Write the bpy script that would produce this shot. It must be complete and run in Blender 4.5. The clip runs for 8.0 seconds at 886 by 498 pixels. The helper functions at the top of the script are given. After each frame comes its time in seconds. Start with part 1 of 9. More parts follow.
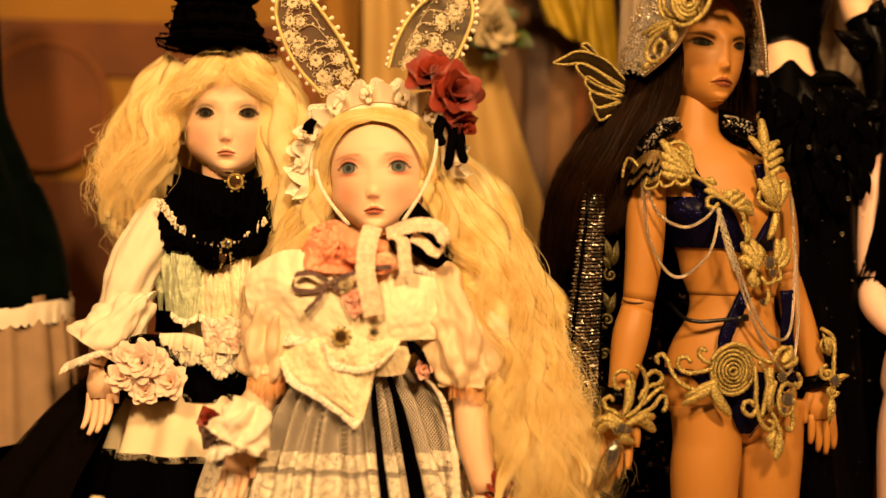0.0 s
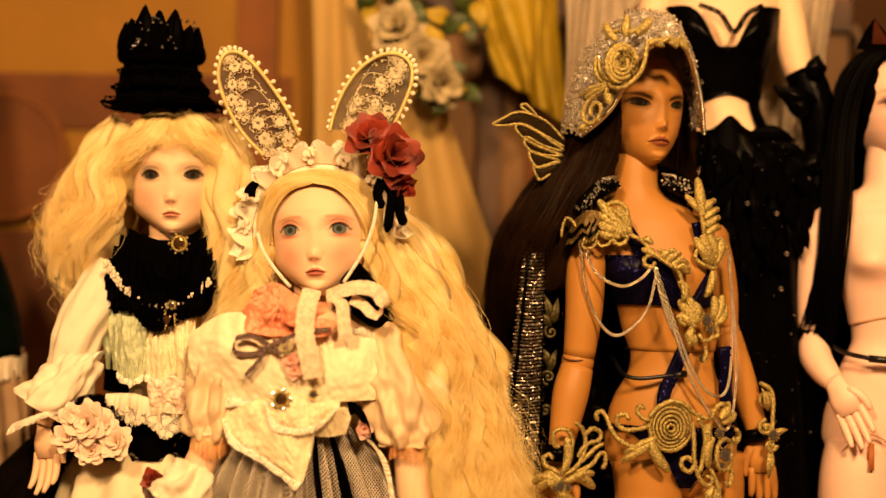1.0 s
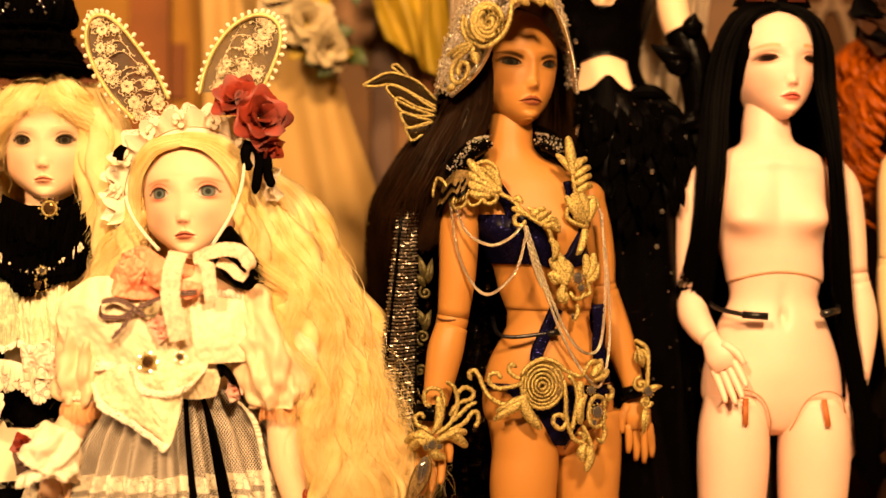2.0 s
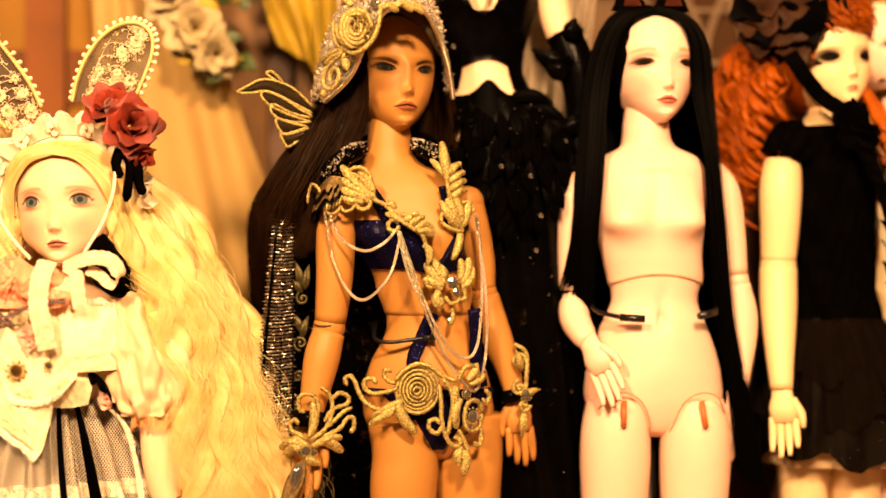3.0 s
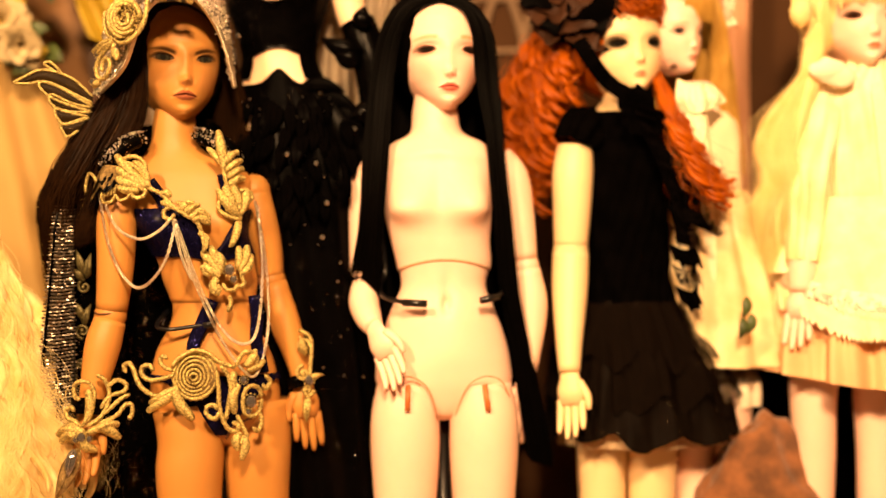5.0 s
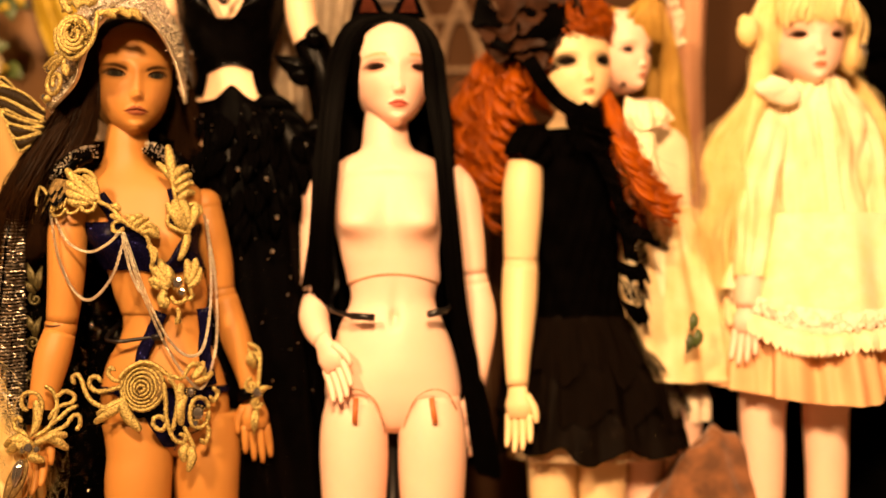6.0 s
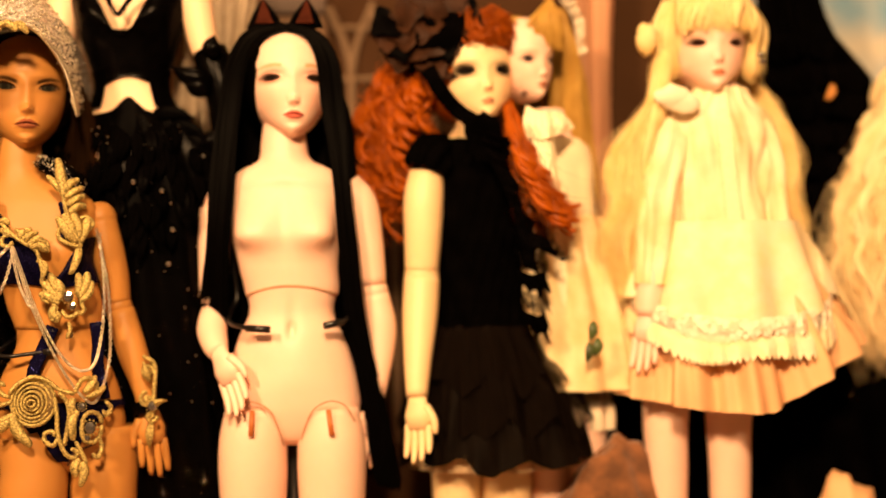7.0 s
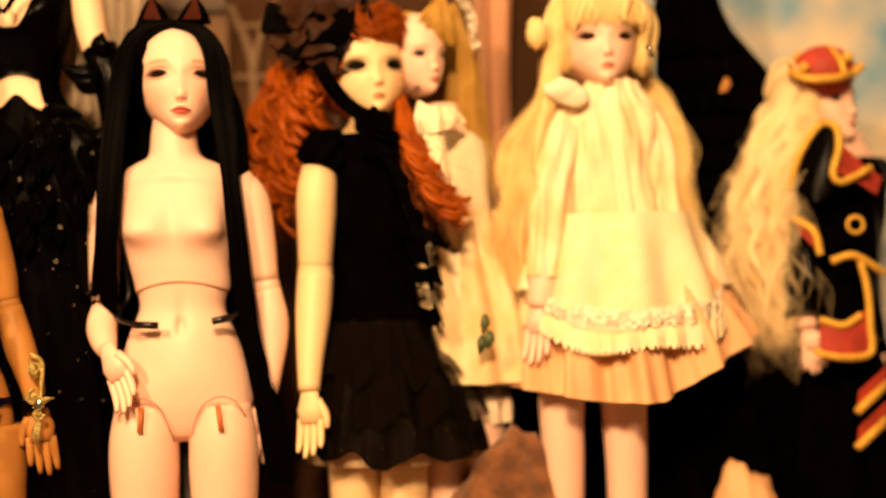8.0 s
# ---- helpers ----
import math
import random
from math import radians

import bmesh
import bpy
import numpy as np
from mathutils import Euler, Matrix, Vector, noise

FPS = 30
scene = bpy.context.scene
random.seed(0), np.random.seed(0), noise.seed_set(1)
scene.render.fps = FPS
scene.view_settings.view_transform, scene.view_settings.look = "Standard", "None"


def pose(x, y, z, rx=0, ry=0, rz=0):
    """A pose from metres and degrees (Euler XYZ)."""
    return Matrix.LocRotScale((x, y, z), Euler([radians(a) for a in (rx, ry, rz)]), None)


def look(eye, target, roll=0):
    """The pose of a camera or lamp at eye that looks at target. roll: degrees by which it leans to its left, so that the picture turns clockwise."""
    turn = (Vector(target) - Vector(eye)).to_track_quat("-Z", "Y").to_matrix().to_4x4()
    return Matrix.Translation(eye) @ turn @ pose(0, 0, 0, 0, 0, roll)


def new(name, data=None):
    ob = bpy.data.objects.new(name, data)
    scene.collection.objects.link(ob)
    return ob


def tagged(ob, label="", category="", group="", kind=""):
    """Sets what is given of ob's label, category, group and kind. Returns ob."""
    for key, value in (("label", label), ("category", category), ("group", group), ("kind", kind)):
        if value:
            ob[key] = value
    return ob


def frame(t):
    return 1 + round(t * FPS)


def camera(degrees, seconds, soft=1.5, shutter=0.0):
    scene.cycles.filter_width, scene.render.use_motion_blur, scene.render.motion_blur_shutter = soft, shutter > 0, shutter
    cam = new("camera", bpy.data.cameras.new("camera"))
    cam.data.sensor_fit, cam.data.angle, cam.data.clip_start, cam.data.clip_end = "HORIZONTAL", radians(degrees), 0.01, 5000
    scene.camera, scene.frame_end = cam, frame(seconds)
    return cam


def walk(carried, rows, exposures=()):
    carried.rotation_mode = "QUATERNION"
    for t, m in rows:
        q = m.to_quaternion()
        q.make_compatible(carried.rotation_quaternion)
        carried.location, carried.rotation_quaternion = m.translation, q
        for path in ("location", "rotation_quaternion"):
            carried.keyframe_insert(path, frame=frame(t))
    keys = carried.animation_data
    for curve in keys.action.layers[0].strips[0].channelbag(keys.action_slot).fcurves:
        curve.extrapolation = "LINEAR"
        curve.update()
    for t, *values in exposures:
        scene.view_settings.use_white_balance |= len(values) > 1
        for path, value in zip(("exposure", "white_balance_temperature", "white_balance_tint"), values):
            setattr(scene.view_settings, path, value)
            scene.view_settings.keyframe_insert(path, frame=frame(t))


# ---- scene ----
# table top at z = 0; the dolls stand on it in a row along x, the camera slides past on the -y side
cam = camera(40.0, 8.0)
# seconds, x, y, z, yaw, pitch, roll
ROWS = [
    (0, -0.1745, -0.9046, 0.4416, 1.98, 0.87, 1.71),
    (0.2, -0.1756, -0.9067, 0.4465, 2, 0.794, 1.726),
    (0.3, -0.1727, -0.9077, 0.4491, 2.01, 0.756, 1.734),
    (0.4, -0.1678, -0.9088, 0.4575, 2.02, 0.718, 1.742),
    (0.5, -0.1626, -0.9098, 0.4726, 2.03, 0.68, 1.75),
    (0.6, -0.1591, -0.911, 0.4819, 2.006, 0.782, 1.658),
    (0.8, -0.1499, -0.9133, 0.491, 1.958, 0.986, 1.474),
    (1, -0.1329, -0.9157, 0.4816, 1.91, 1.19, 1.29),
    (1.2, -0.119, -0.9156, 0.4788, 1.734, 0.922, 1.086),
    (1.5, -0.0938, -0.9154, 0.475, 1.47, 0.52, 0.78),
    (2, -0.0507, -0.914, 0.4706, 1.06, 0.14, 0.53),
    (2.2, -0.0291, -0.9146, 0.481, 0.89, -0.54, 0.4),
    (3.3, 0.0437, -0.9163, 0.465, -0.01, 0.73, -0.08),
    (3.5, 0.0524, -0.9175, 0.4578, -0.14, 1.03, -0.12),
    (4, 0.0668, -0.919, 0.4585, -0.39, 0.88, -0.19),
    (4.5, 0.1251, -0.9208, 0.4611, -0.56, 0.5, -0.43),
    (4.7, 0.152, -0.9218, 0.4721, -0.57, -0.33, -0.6),
    (5.8, 0.2255, -0.9373, 0.4593, -0.31, 0.79, -0.35),
    (6, 0.2286, -0.9372, 0.4603, -0.35, 1, -0.38),
    (6.5, 0.2613, -0.9356, 0.4703, -0.69, 0.89, -0.46),
    (7, 0.2961, -0.9362, 0.4684, -1.22, 0.98, -0.84),
    (7.5, 0.3305, -0.9406, 0.4688, -1.84, 1.06, -1.07),
    (8, 0.3624, -0.9405, 0.4544, -2.51, 1.39, -1.54),
]


def eye_pose(x, y, z, yaw, pitch, roll):
    a, b = radians(yaw), radians(pitch)
    ahead = Vector((-math.sin(a) * math.cos(b), math.cos(a) * math.cos(b), math.sin(b)))
    eye = Vector((x, y, z))
    return look(eye, eye + ahead, roll)


# seconds, stops, kelvin, tint: the film brightens and cools a little after the first second
EXPOSURES = [(0.0, -0.96, 7750, 22), (1.2, -0.98, 7850, 24), (2.2, -0.36, 7500, 26), (4.7, -0.06, 7280, 26), (6.0, -0.30, 7250, 27), (7.4, -0.48, 7080, 25), (8.0, -0.56, 7180, 25)]
walk(cam, [(row[0], eye_pose(*row[1:])) for row in ROWS], EXPOSURES)
cam.data.dof.use_dof = True
cam.data.dof.focus_distance = 0.900
cam.data.dof.aperture_fstop = 1.55

# ---- light ----
world = bpy.data.worlds.new("shop")
scene.world = world
world.use_nodes = True
world.node_tree.nodes["Background"].inputs[0].default_value = (1.0, 0.80, 0.55, 1)
world.node_tree.nodes["Background"].inputs[1].default_value = 0.012


def area_lamp(name, eye, target, size, watts, colour):
    data = bpy.data.lights.new(name, "AREA")
    data.shape, data.size, data.energy, data.color = "DISK", size, watts, colour
    ob = new(name, data)
    ob.matrix_world = look(Vector(eye), Vector(target))
    return ob


WARM = (1.0, 0.668, 0.322)
area_lamp("shop_spot", (-0.60, -1.35, 1.28), (-0.28, 0.0, 0.45), 0.20, 44, WARM)
area_lamp("shop_spot", (0.26, -1.40, 1.30), (0.44, 0.0, 0.45), 0.20, 60, WARM)
area_lamp("ceiling_lamp", (0.1, -0.45, 1.8), (0.1, 0.05, 0.4), 0.3, 6, WARM)

# ---- materials ----


def material(name, colour, rough=0.6, metal=0.0, grain=0.15, scale=60.0, bump=0.2, fine=600.0, sheen=0.0, soft=0.0, second=None):
    """A surface with colour variation at two scales and a fine relief."""
    m = bpy.data.materials.new(name)
    m.use_nodes = True
    nt = m.node_tree
    n, link = nt.nodes, nt.links.new
    b = n["Principled BSDF"]
    co = n.new("ShaderNodeTexCoord")
    big, small = n.new("ShaderNodeTexNoise"), n.new("ShaderNodeTexNoise")
    big.inputs["Scale"].default_value, small.inputs["Scale"].default_value = scale, fine
    big.inputs["Detail"].default_value, small.inputs["Detail"].default_value = 4, 3
    link(co.outputs["Object"], big.inputs["Vector"])
    link(co.outputs["Object"], small.inputs["Vector"])
    ramp = n.new("ShaderNodeMix")
    ramp.data_type = "RGBA"
    c = Vector(colour[:3])
    dark = Vector(second) if second else c * (1 - grain)
    light = c if second else c * (1 + grain)
    ramp.inputs["A"].default_value = (*dark, 1)
    ramp.inputs["B"].default_value = (*[min(1, v) for v in light], 1)
    mid = n.new("ShaderNodeMapRange")
    mid.inputs["From Min"].default_value, mid.inputs["From Max"].default_value = 0.35, 0.65
    link(big.outputs["Fac"], mid.inputs["Value"])
    link(mid.outputs["Result"], ramp.inputs["Factor"])
    link(ramp.outputs["Result"], b.inputs["Base Color"])
    bp = n.new("ShaderNodeBump")
    bp.inputs["Strength"].default_value, bp.inputs["Distance"].default_value = bump, 0.0008
    link(small.outputs["Fac"], bp.inputs["Height"])
    link(bp.outputs["Normal"], b.inputs["Normal"])
    b.inputs["Roughness"].default_value, b.inputs["Metallic"].default_value = rough, metal
    b.inputs["Sheen Weight"].default_value = sheen
    if max(colour) < 0.06 and metal == 0:
        b.inputs["Specular IOR Level"].default_value = 0.008 if rough > 0.4 else 0.04
    b.inputs["Subsurface Weight"].default_value = soft
    b.inputs["Subsurface Radius"].default_value = (0.006, 0.003, 0.0015)
    return m


def skin_material(name, colour, rough=0.48, sheen=0.45):
    """Matt cast resin; the doll's painted make-up comes from the mesh attribute 'makeup'."""
    m = material(name, colour, rough, grain=0.03, scale=25, bump=0.03, fine=900, soft=0.08)
    n, link = m.node_tree.nodes, m.node_tree.links.new
    b = n["Principled BSDF"]
    under = b.inputs["Base Color"].links[0].from_socket
    at = n.new("ShaderNodeVertexColor")
    at.layer_name = "makeup"
    mix = n.new("ShaderNodeMix")
    mix.data_type = "RGBA"
    link(at.outputs["Alpha"], mix.inputs["Factor"])
    link(under, mix.inputs["A"])
    link(at.outputs["Color"], mix.inputs["B"])
    link(mix.outputs["Result"], b.inputs["Base Color"])
    powder = n.new("ShaderNodeAttribute")  # dark eye paint is dull
    powder.attribute_name = "powder"
    for socket, bare, dull in (("Roughness", rough, 0.90), ("Specular IOR Level", sheen, 0.0)):
        span = n.new("ShaderNodeMapRange")
        span.inputs["To Min"].default_value, span.inputs["To Max"].default_value = bare, dull
        link(powder.outputs["Fac"], span.inputs["Value"])
        link(span.outputs["Result"], b.inputs[socket])
    return m


def hair_material(name, root, tip, rough=0.38):
    """Fibre: each lock has its own tone."""
    m = bpy.data.materials.new(name)
    m.use_nodes = True
    n, link = m.node_tree.nodes, m.node_tree.links.new
    b = n["Principled BSDF"]
    geo = n.new("ShaderNodeNewGeometry")
    mix = n.new("ShaderNodeMix")
    mix.data_type = "RGBA"
    mix.inputs["A"].default_value, mix.inputs["B"].default_value = (*root, 1), (*tip, 1)
    co, cloud, both_tones = n.new("ShaderNodeTexCoord"), n.new("ShaderNodeTexNoise"), n.new("ShaderNodeMath")
    cloud.inputs["Scale"].default_value, cloud.inputs["Detail"].default_value = 55.0, 2.0
    both_tones.operation = "MULTIPLY_ADD"
    both_tones.use_clamp = True
    link(co.outputs["Object"], cloud.inputs["Vector"])
    spread = n.new("ShaderNodeMapRange")
    spread.inputs["From Min"].default_value, spread.inputs["From Max"].default_value = 0.3, 0.7
    link(cloud.outputs["Fac"], spread.inputs["Value"])
    half = n.new("ShaderNodeMath")
    half.operation = "MULTIPLY"
    half.inputs[1].default_value = 0.7
    link(spread.outputs["Result"], half.inputs[0])
    both_tones.inputs[1].default_value = 0.35
    link(geo.outputs["Random Per Island"], both_tones.inputs[0])
    link(half.outputs["Value"], both_tones.inputs[2])
    link(both_tones.outputs["Value"], mix.inputs["Factor"])
    link(mix.outputs["Result"], b.inputs["Base Color"])
    if max(tip) > 0.1:  # light fibre lets light through
        thin, both = n.new("ShaderNodeBsdfTranslucent"), n.new("ShaderNodeMixShader")
        link(mix.outputs["Result"], thin.inputs["Color"])
        both.inputs["Fac"].default_value = 0.28
        link(b.outputs["BSDF"], both.inputs[1])
        link(thin.outputs["BSDF"], both.inputs[2])
        link(both.outputs["Shader"], n["Material Output"].inputs["Surface"])
    b.inputs["Roughness"].default_value = rough
    b.inputs["Specular IOR Level"].default_value = 0.2 if max(tip) > 0.1 else 0.02
    return m


def open_weave(name, colour, net=1400.0, flowers=170.0, cover=0.5, thread=0.12, rough=0.75, solid=0.5, loose=1.0):
    """Lace or tulle: a net with denser flowers, open between the threads."""
    m = material(name, colour, rough, grain=0.08, scale=80, bump=0.3, fine=1500)
    n, link = m.node_tree.nodes, m.node_tree.links.new
    b = n["Principled BSDF"]
    out = n["Material Output"]
    co = n.new("ShaderNodeTexCoord")
    v = n.new("ShaderNodeTexVoronoi")
    v.feature = "DISTANCE_TO_EDGE"
    v.inputs["Scale"].default_value = net
    v.inputs["Randomness"].default_value = loose
    link(co.outputs["Object"], v.inputs["Vector"])
    lines = n.new("ShaderNodeMath")
    lines.operation = "LESS_THAN"
    lines.inputs[1].default_value = thread
    link(v.outputs["Distance"], lines.inputs[0])
    fl = n.new("ShaderNodeTexVoronoi")
    fl.inputs["Scale"].default_value = flowers
    link(co.outputs["Object"], fl.inputs["Vector"])
    wob = n.new("ShaderNodeTexNoise")
    wob.inputs["Scale"].default_value = flowers * 3
    link(co.outputs["Object"], wob.inputs["Vector"])
    add = n.new("ShaderNodeMath")
    add.operation = "MULTIPLY_ADD"
    add.inputs[1].default_value = 0.5
    link(wob.outputs["Fac"], add.inputs[0])
    link(fl.outputs["Distance"], add.inputs[2])
    flo = n.new("ShaderNodeMath")
    flo.operation = "LESS_THAN"
    flo.inputs[1].default_value = 0.25 + cover
    link(add.outputs["Value"], flo.inputs[0])
    weak = n.new("ShaderNodeMath")
    weak.operation = "MULTIPLY"
    weak.inputs[1].default_value = solid
    link(flo.outputs["Value"], weak.inputs[0])
    both = n.new("ShaderNodeMath")
    both.operation = "MAXIMUM"
    link(lines.outputs["Value"], both.inputs[0])
    link(weak.outputs["Value"], both.inputs[1])
    clear = n.new("ShaderNodeBsdfTransparent")
    mix = n.new("ShaderNodeMixShader")
    link(both.outputs["Value"], mix.inputs["Fac"])
    link(clear.outputs["BSDF"], mix.inputs[1])
    link(b.outputs["BSDF"], mix.inputs[2])
    link(mix.outputs["Shader"], out.inputs["Surface"])
    return m


def net_material(name, colour, pitch=0.0019, thread=0.13):
    """A regular diamond net of fine threads."""
    m = material(name, colour, 0.75, grain=0.05)
    n, link = m.node_tree.nodes, m.node_tree.links.new
    b, out = n["Principled BSDF"], n["Material Output"]
    co = n.new("ShaderNodeTexCoord")
    last = None
    for way in ((0.82, 0.3, 0.57), (0.82, 0.3, -0.57)):
        dot = n.new("ShaderNodeVectorMath")
        dot.operation = "DOT_PRODUCT"
        dot.inputs[1].default_value = tuple(q / pitch for q in way)
        link(co.outputs["Object"], dot.inputs[0])
        tri = n.new("ShaderNodeMath")
        tri.operation = "PINGPONG"
        tri.inputs[1].default_value = 0.5
        link(dot.outputs["Value"], tri.inputs[0])
        step = n.new("ShaderNodeMath")
        step.operation = "LESS_THAN"
        step.inputs[1].default_value = thread
        link(tri.outputs["Value"], step.inputs[0])
        if last:
            both = n.new("ShaderNodeMath")
            both.operation = "MAXIMUM"
            link(last, both.inputs[0])
            link(step.outputs["Value"], both.inputs[1])
            last = both.outputs["Value"]
        else:
            last = step.outputs["Value"]
    clear, mix = n.new("ShaderNodeBsdfTransparent"), n.new("ShaderNodeMixShader")
    link(last, mix.inputs["Fac"])
    link(clear.outputs["BSDF"], mix.inputs[1])
    link(b.outputs["BSDF"], mix.inputs[2])
    link(mix.outputs["Shader"], out.inputs["Surface"])
    return m


def sequin_material(name, cloth, spark, scale=700.0, share=0.35, rough=0.25, metal=1.0):
    """Cloth set with small metal discs, each tilted its own way."""
    m = material(name, cloth, 0.6, grain=0.2, scale=60, bump=0.2)
    n, link = m.node_tree.nodes, m.node_tree.links.new
    b = n["Principled BSDF"]
    under = b.inputs["Base Color"].links[0].from_socket
    co = n.new("ShaderNodeTexCoord")
    v = n.new("ShaderNodeTexVoronoi")
    v.inputs["Scale"].default_value = scale
    link(co.outputs["Object"], v.inputs["Vector"])
    disc = n.new("ShaderNodeMath")
    disc.operation = "LESS_THAN"
    disc.inputs[1].default_value = share
    link(v.outputs["Distance"], disc.inputs[0])
    mix = n.new("ShaderNodeMix")
    mix.data_type = "RGBA"
    mix.inputs["B"].default_value = (*spark, 1)
    link(under, mix.inputs["A"])
    link(disc.outputs["Value"], mix.inputs["Factor"])
    link(mix.outputs["Result"], b.inputs["Base Color"])
    shine = n.new("ShaderNodeMath")
    shine.operation = "MULTIPLY"
    shine.inputs[1].default_value = metal
    link(disc.outputs["Value"], shine.inputs[0])
    link(shine.outputs["Value"], b.inputs["Metallic"])
    b.inputs["Roughness"].default_value = rough
    b.inputs["Specular IOR Level"].default_value = 0.03 if max(cloth) < 0.05 else 0.3
    geo = n.new("ShaderNodeNewGeometry")
    off = n.new("ShaderNodeVectorMath")
    off.operation = "MULTIPLY_ADD"
    tilt = n.new("ShaderNodeCombineXYZ")
    for axis in ("X", "Y", "Z"):
        link(disc.outputs["Value"], tilt.inputs[axis])
    link(tilt.outputs["Vector"], off.inputs[1])
    sub = n.new("ShaderNodeVectorMath")
    sub.operation = "SUBTRACT"
    sub.inputs[1].default_value = (0.5, 0.5, 0.5)
    link(v.outputs["Color"], sub.inputs[0])
    link(sub.outputs["Vector"], off.inputs[0])
    link(geo.outputs["Normal"], off.inputs[2])
    nor = n.new("ShaderNodeVectorMath")
    nor.operation = "NORMALIZE"
    link(off.outputs["Vector"], nor.inputs[0])
    link(nor.outputs["Vector"], b.inputs["Normal"])
    return m


def striped_material(name, one, two, scale, axis="X"):
    m = material(name, one, 0.5, grain=0.1)
    n, link = m.node_tree.nodes, m.node_tree.links.new
    b = n["Principled BSDF"]
    co = n.new("ShaderNodeTexCoord")
    w = n.new("ShaderNodeTexWave")
    w.bands_direction = axis
    w.inputs["Scale"].default_value = scale
    link(co.outputs["Object"], w.inputs["Vector"])
    step = n.new("ShaderNodeMath")
    step.operation = "GREATER_THAN"
    step.inputs[1].default_value = 0.78
    link(w.outputs["Fac"], step.inputs[0])
    mix = n.new("ShaderNodeMix")
    mix.data_type = "RGBA"
    mix.inputs["A"].default_value, mix.inputs["B"].default_value = (*one, 1), (*two, 1)
    link(step.outputs["Value"], mix.inputs["Factor"])
    link(mix.outputs["Result"], b.inputs["Base Color"])
    return m


def glass_material(name, colour):
    m = bpy.data.materials.new(name)
    m.use_nodes = True
    b = m.node_tree.nodes["Principled BSDF"]
    b.inputs["Base Color"].default_value = (*colour, 1)
    b.inputs["Roughness"].default_value = 0.05
    b.inputs["Metallic"].default_value = 0.85
    return m


fair_skin = skin_material("fair_resin", (0.87, 0.58, 0.38), 0.5, 0.35)
pale_skin = skin_material("pale_resin", (0.84, 0.555, 0.44))
tan_skin = skin_material("tan_resin", (0.45, 0.200, 0.050), 0.48, 0.32)
cream_skin = skin_material("cream_resin", (0.80, 0.58, 0.33))
blonde_pale = hair_material("pale_blonde_fibre", (0.88, 0.64, 0.25), (0.98, 0.83, 0.46), 0.5)
honey_hair = hair_material("honey_fibre", (0.40, 0.21, 0.035), (0.62, 0.38, 0.09), 0.5)
blonde_gold = hair_material("golden_blonde_fibre", (0.74, 0.50, 0.15), (0.96, 0.82, 0.46), 0.5)
dark_hair = hair_material("dark_brown_fibre", (0.007, 0.0032, 0.0014), (0.018, 0.0075, 0.0028), 0.36)
black_hair = hair_material("black_fibre", (0.0004, 0.0003, 0.0002), (0.0010, 0.0006, 0.0005), 0.5)
red_hair = hair_material("orange_fibre", (0.26, 0.045, 0.002), (0.50, 0.110, 0.006), 0.38)
platinum_hair = hair_material("platinum_fibre", (0.86, 0.65, 0.34), (0.98, 0.86, 0.56), 0.5)
gold = material("gold_embroidery", (0.48, 0.375, 0.135), 0.48, 0.8, grain=0.5, scale=700, bump=0.9, fine=1500)
old_gold = material("dull_gold_net", (0.20, 0.13, 0.045), 0.4, 0.6, grain=0.4, scale=500, bump=0.8, fine=2000)
dim_gold = material("dim_green_gold_thread", (0.085, 0.070, 0.026), 0.5, 0.6, grain=0.4, scale=500, bump=0.6)
silver = material("silver_chain", (0.72, 0.66, 0.55), 0.28, 1.0, grain=0.1, scale=300, bump=0.05)
sequin_silver = material("dull_silver_sequin", (0.30, 0.26, 0.21), 0.34, 1.0, grain=0.4, scale=500, bump=0.05)
crystal = glass_material("crystal", (0.32, 0.30, 0.28))
amber = glass_material("amber_crystal", (0.30, 0.17, 0.08))
pearl = material("pearl", (0.80, 0.70, 0.52), 0.25, grain=0.05)
yellow_bead = material("yellow_bead", (0.74, 0.58, 0.24), 0.3, 0.2, grain=0.1)
navy_sequin = sequin_material("navy_sequin_cloth", (0.003, 0.0025, 0.014), (0.022, 0.022, 0.12), 900, 0.30)
silver_sequin = sequin_material("silver_sequin_cloth", (0.24, 0.21, 0.17), (0.86, 0.82, 0.76), 420, 0.55, 0.25, 0.6)
cloak_sequin = sequin_material("silver_dotted_black_cloth", (0.0010, 0.0008, 0.0008), (0.6, 0.52, 0.44), 300, 0.15, 0.25)
black_sequin = sequin_material("black_glitter_cloth", (0.0008, 0.0006, 0.0006), (0.5, 0.42, 0.36), 300, 0.05, 0.3)
black_cloth = material("black_cloth", (0.0007, 0.0005, 0.0005), 0.85, grain=0.4, scale=50, bump=0.4)
black_satin = material("black_satin", (0.0008, 0.0006, 0.0006), 0.42, grain=0.3, scale=60, bump=0.1)
black_leather = material("black_leather", (0.0008, 0.0006, 0.0006), 0.24, grain=0.3, scale=120, bump=0.3, fine=350)
black_lace = open_weave("black_lace", (0.0012, 0.0008, 0.0008), 1000, 150, 0.42, 0.14, solid=0.95)
black_tulle = open_weave("black_tulle", (0.005, 0.003, 0.002), 1500, 60, 0.1, 0.16, solid=0.7)
brown_satin = material("dark_brown_satin", (0.030, 0.012, 0.006), 0.4, grain=0.4, scale=60, bump=0.2)
green_velvet = material("dark_green_velvet", (0.0007, 0.0022, 0.0013), 0.85, grain=0.4, scale=30, sheen=0.02)
cream_cloth = material("cream_cloth", (0.90, 0.78, 0.54), 0.75, grain=0.05, scale=35, bump=0.2, fine=900)
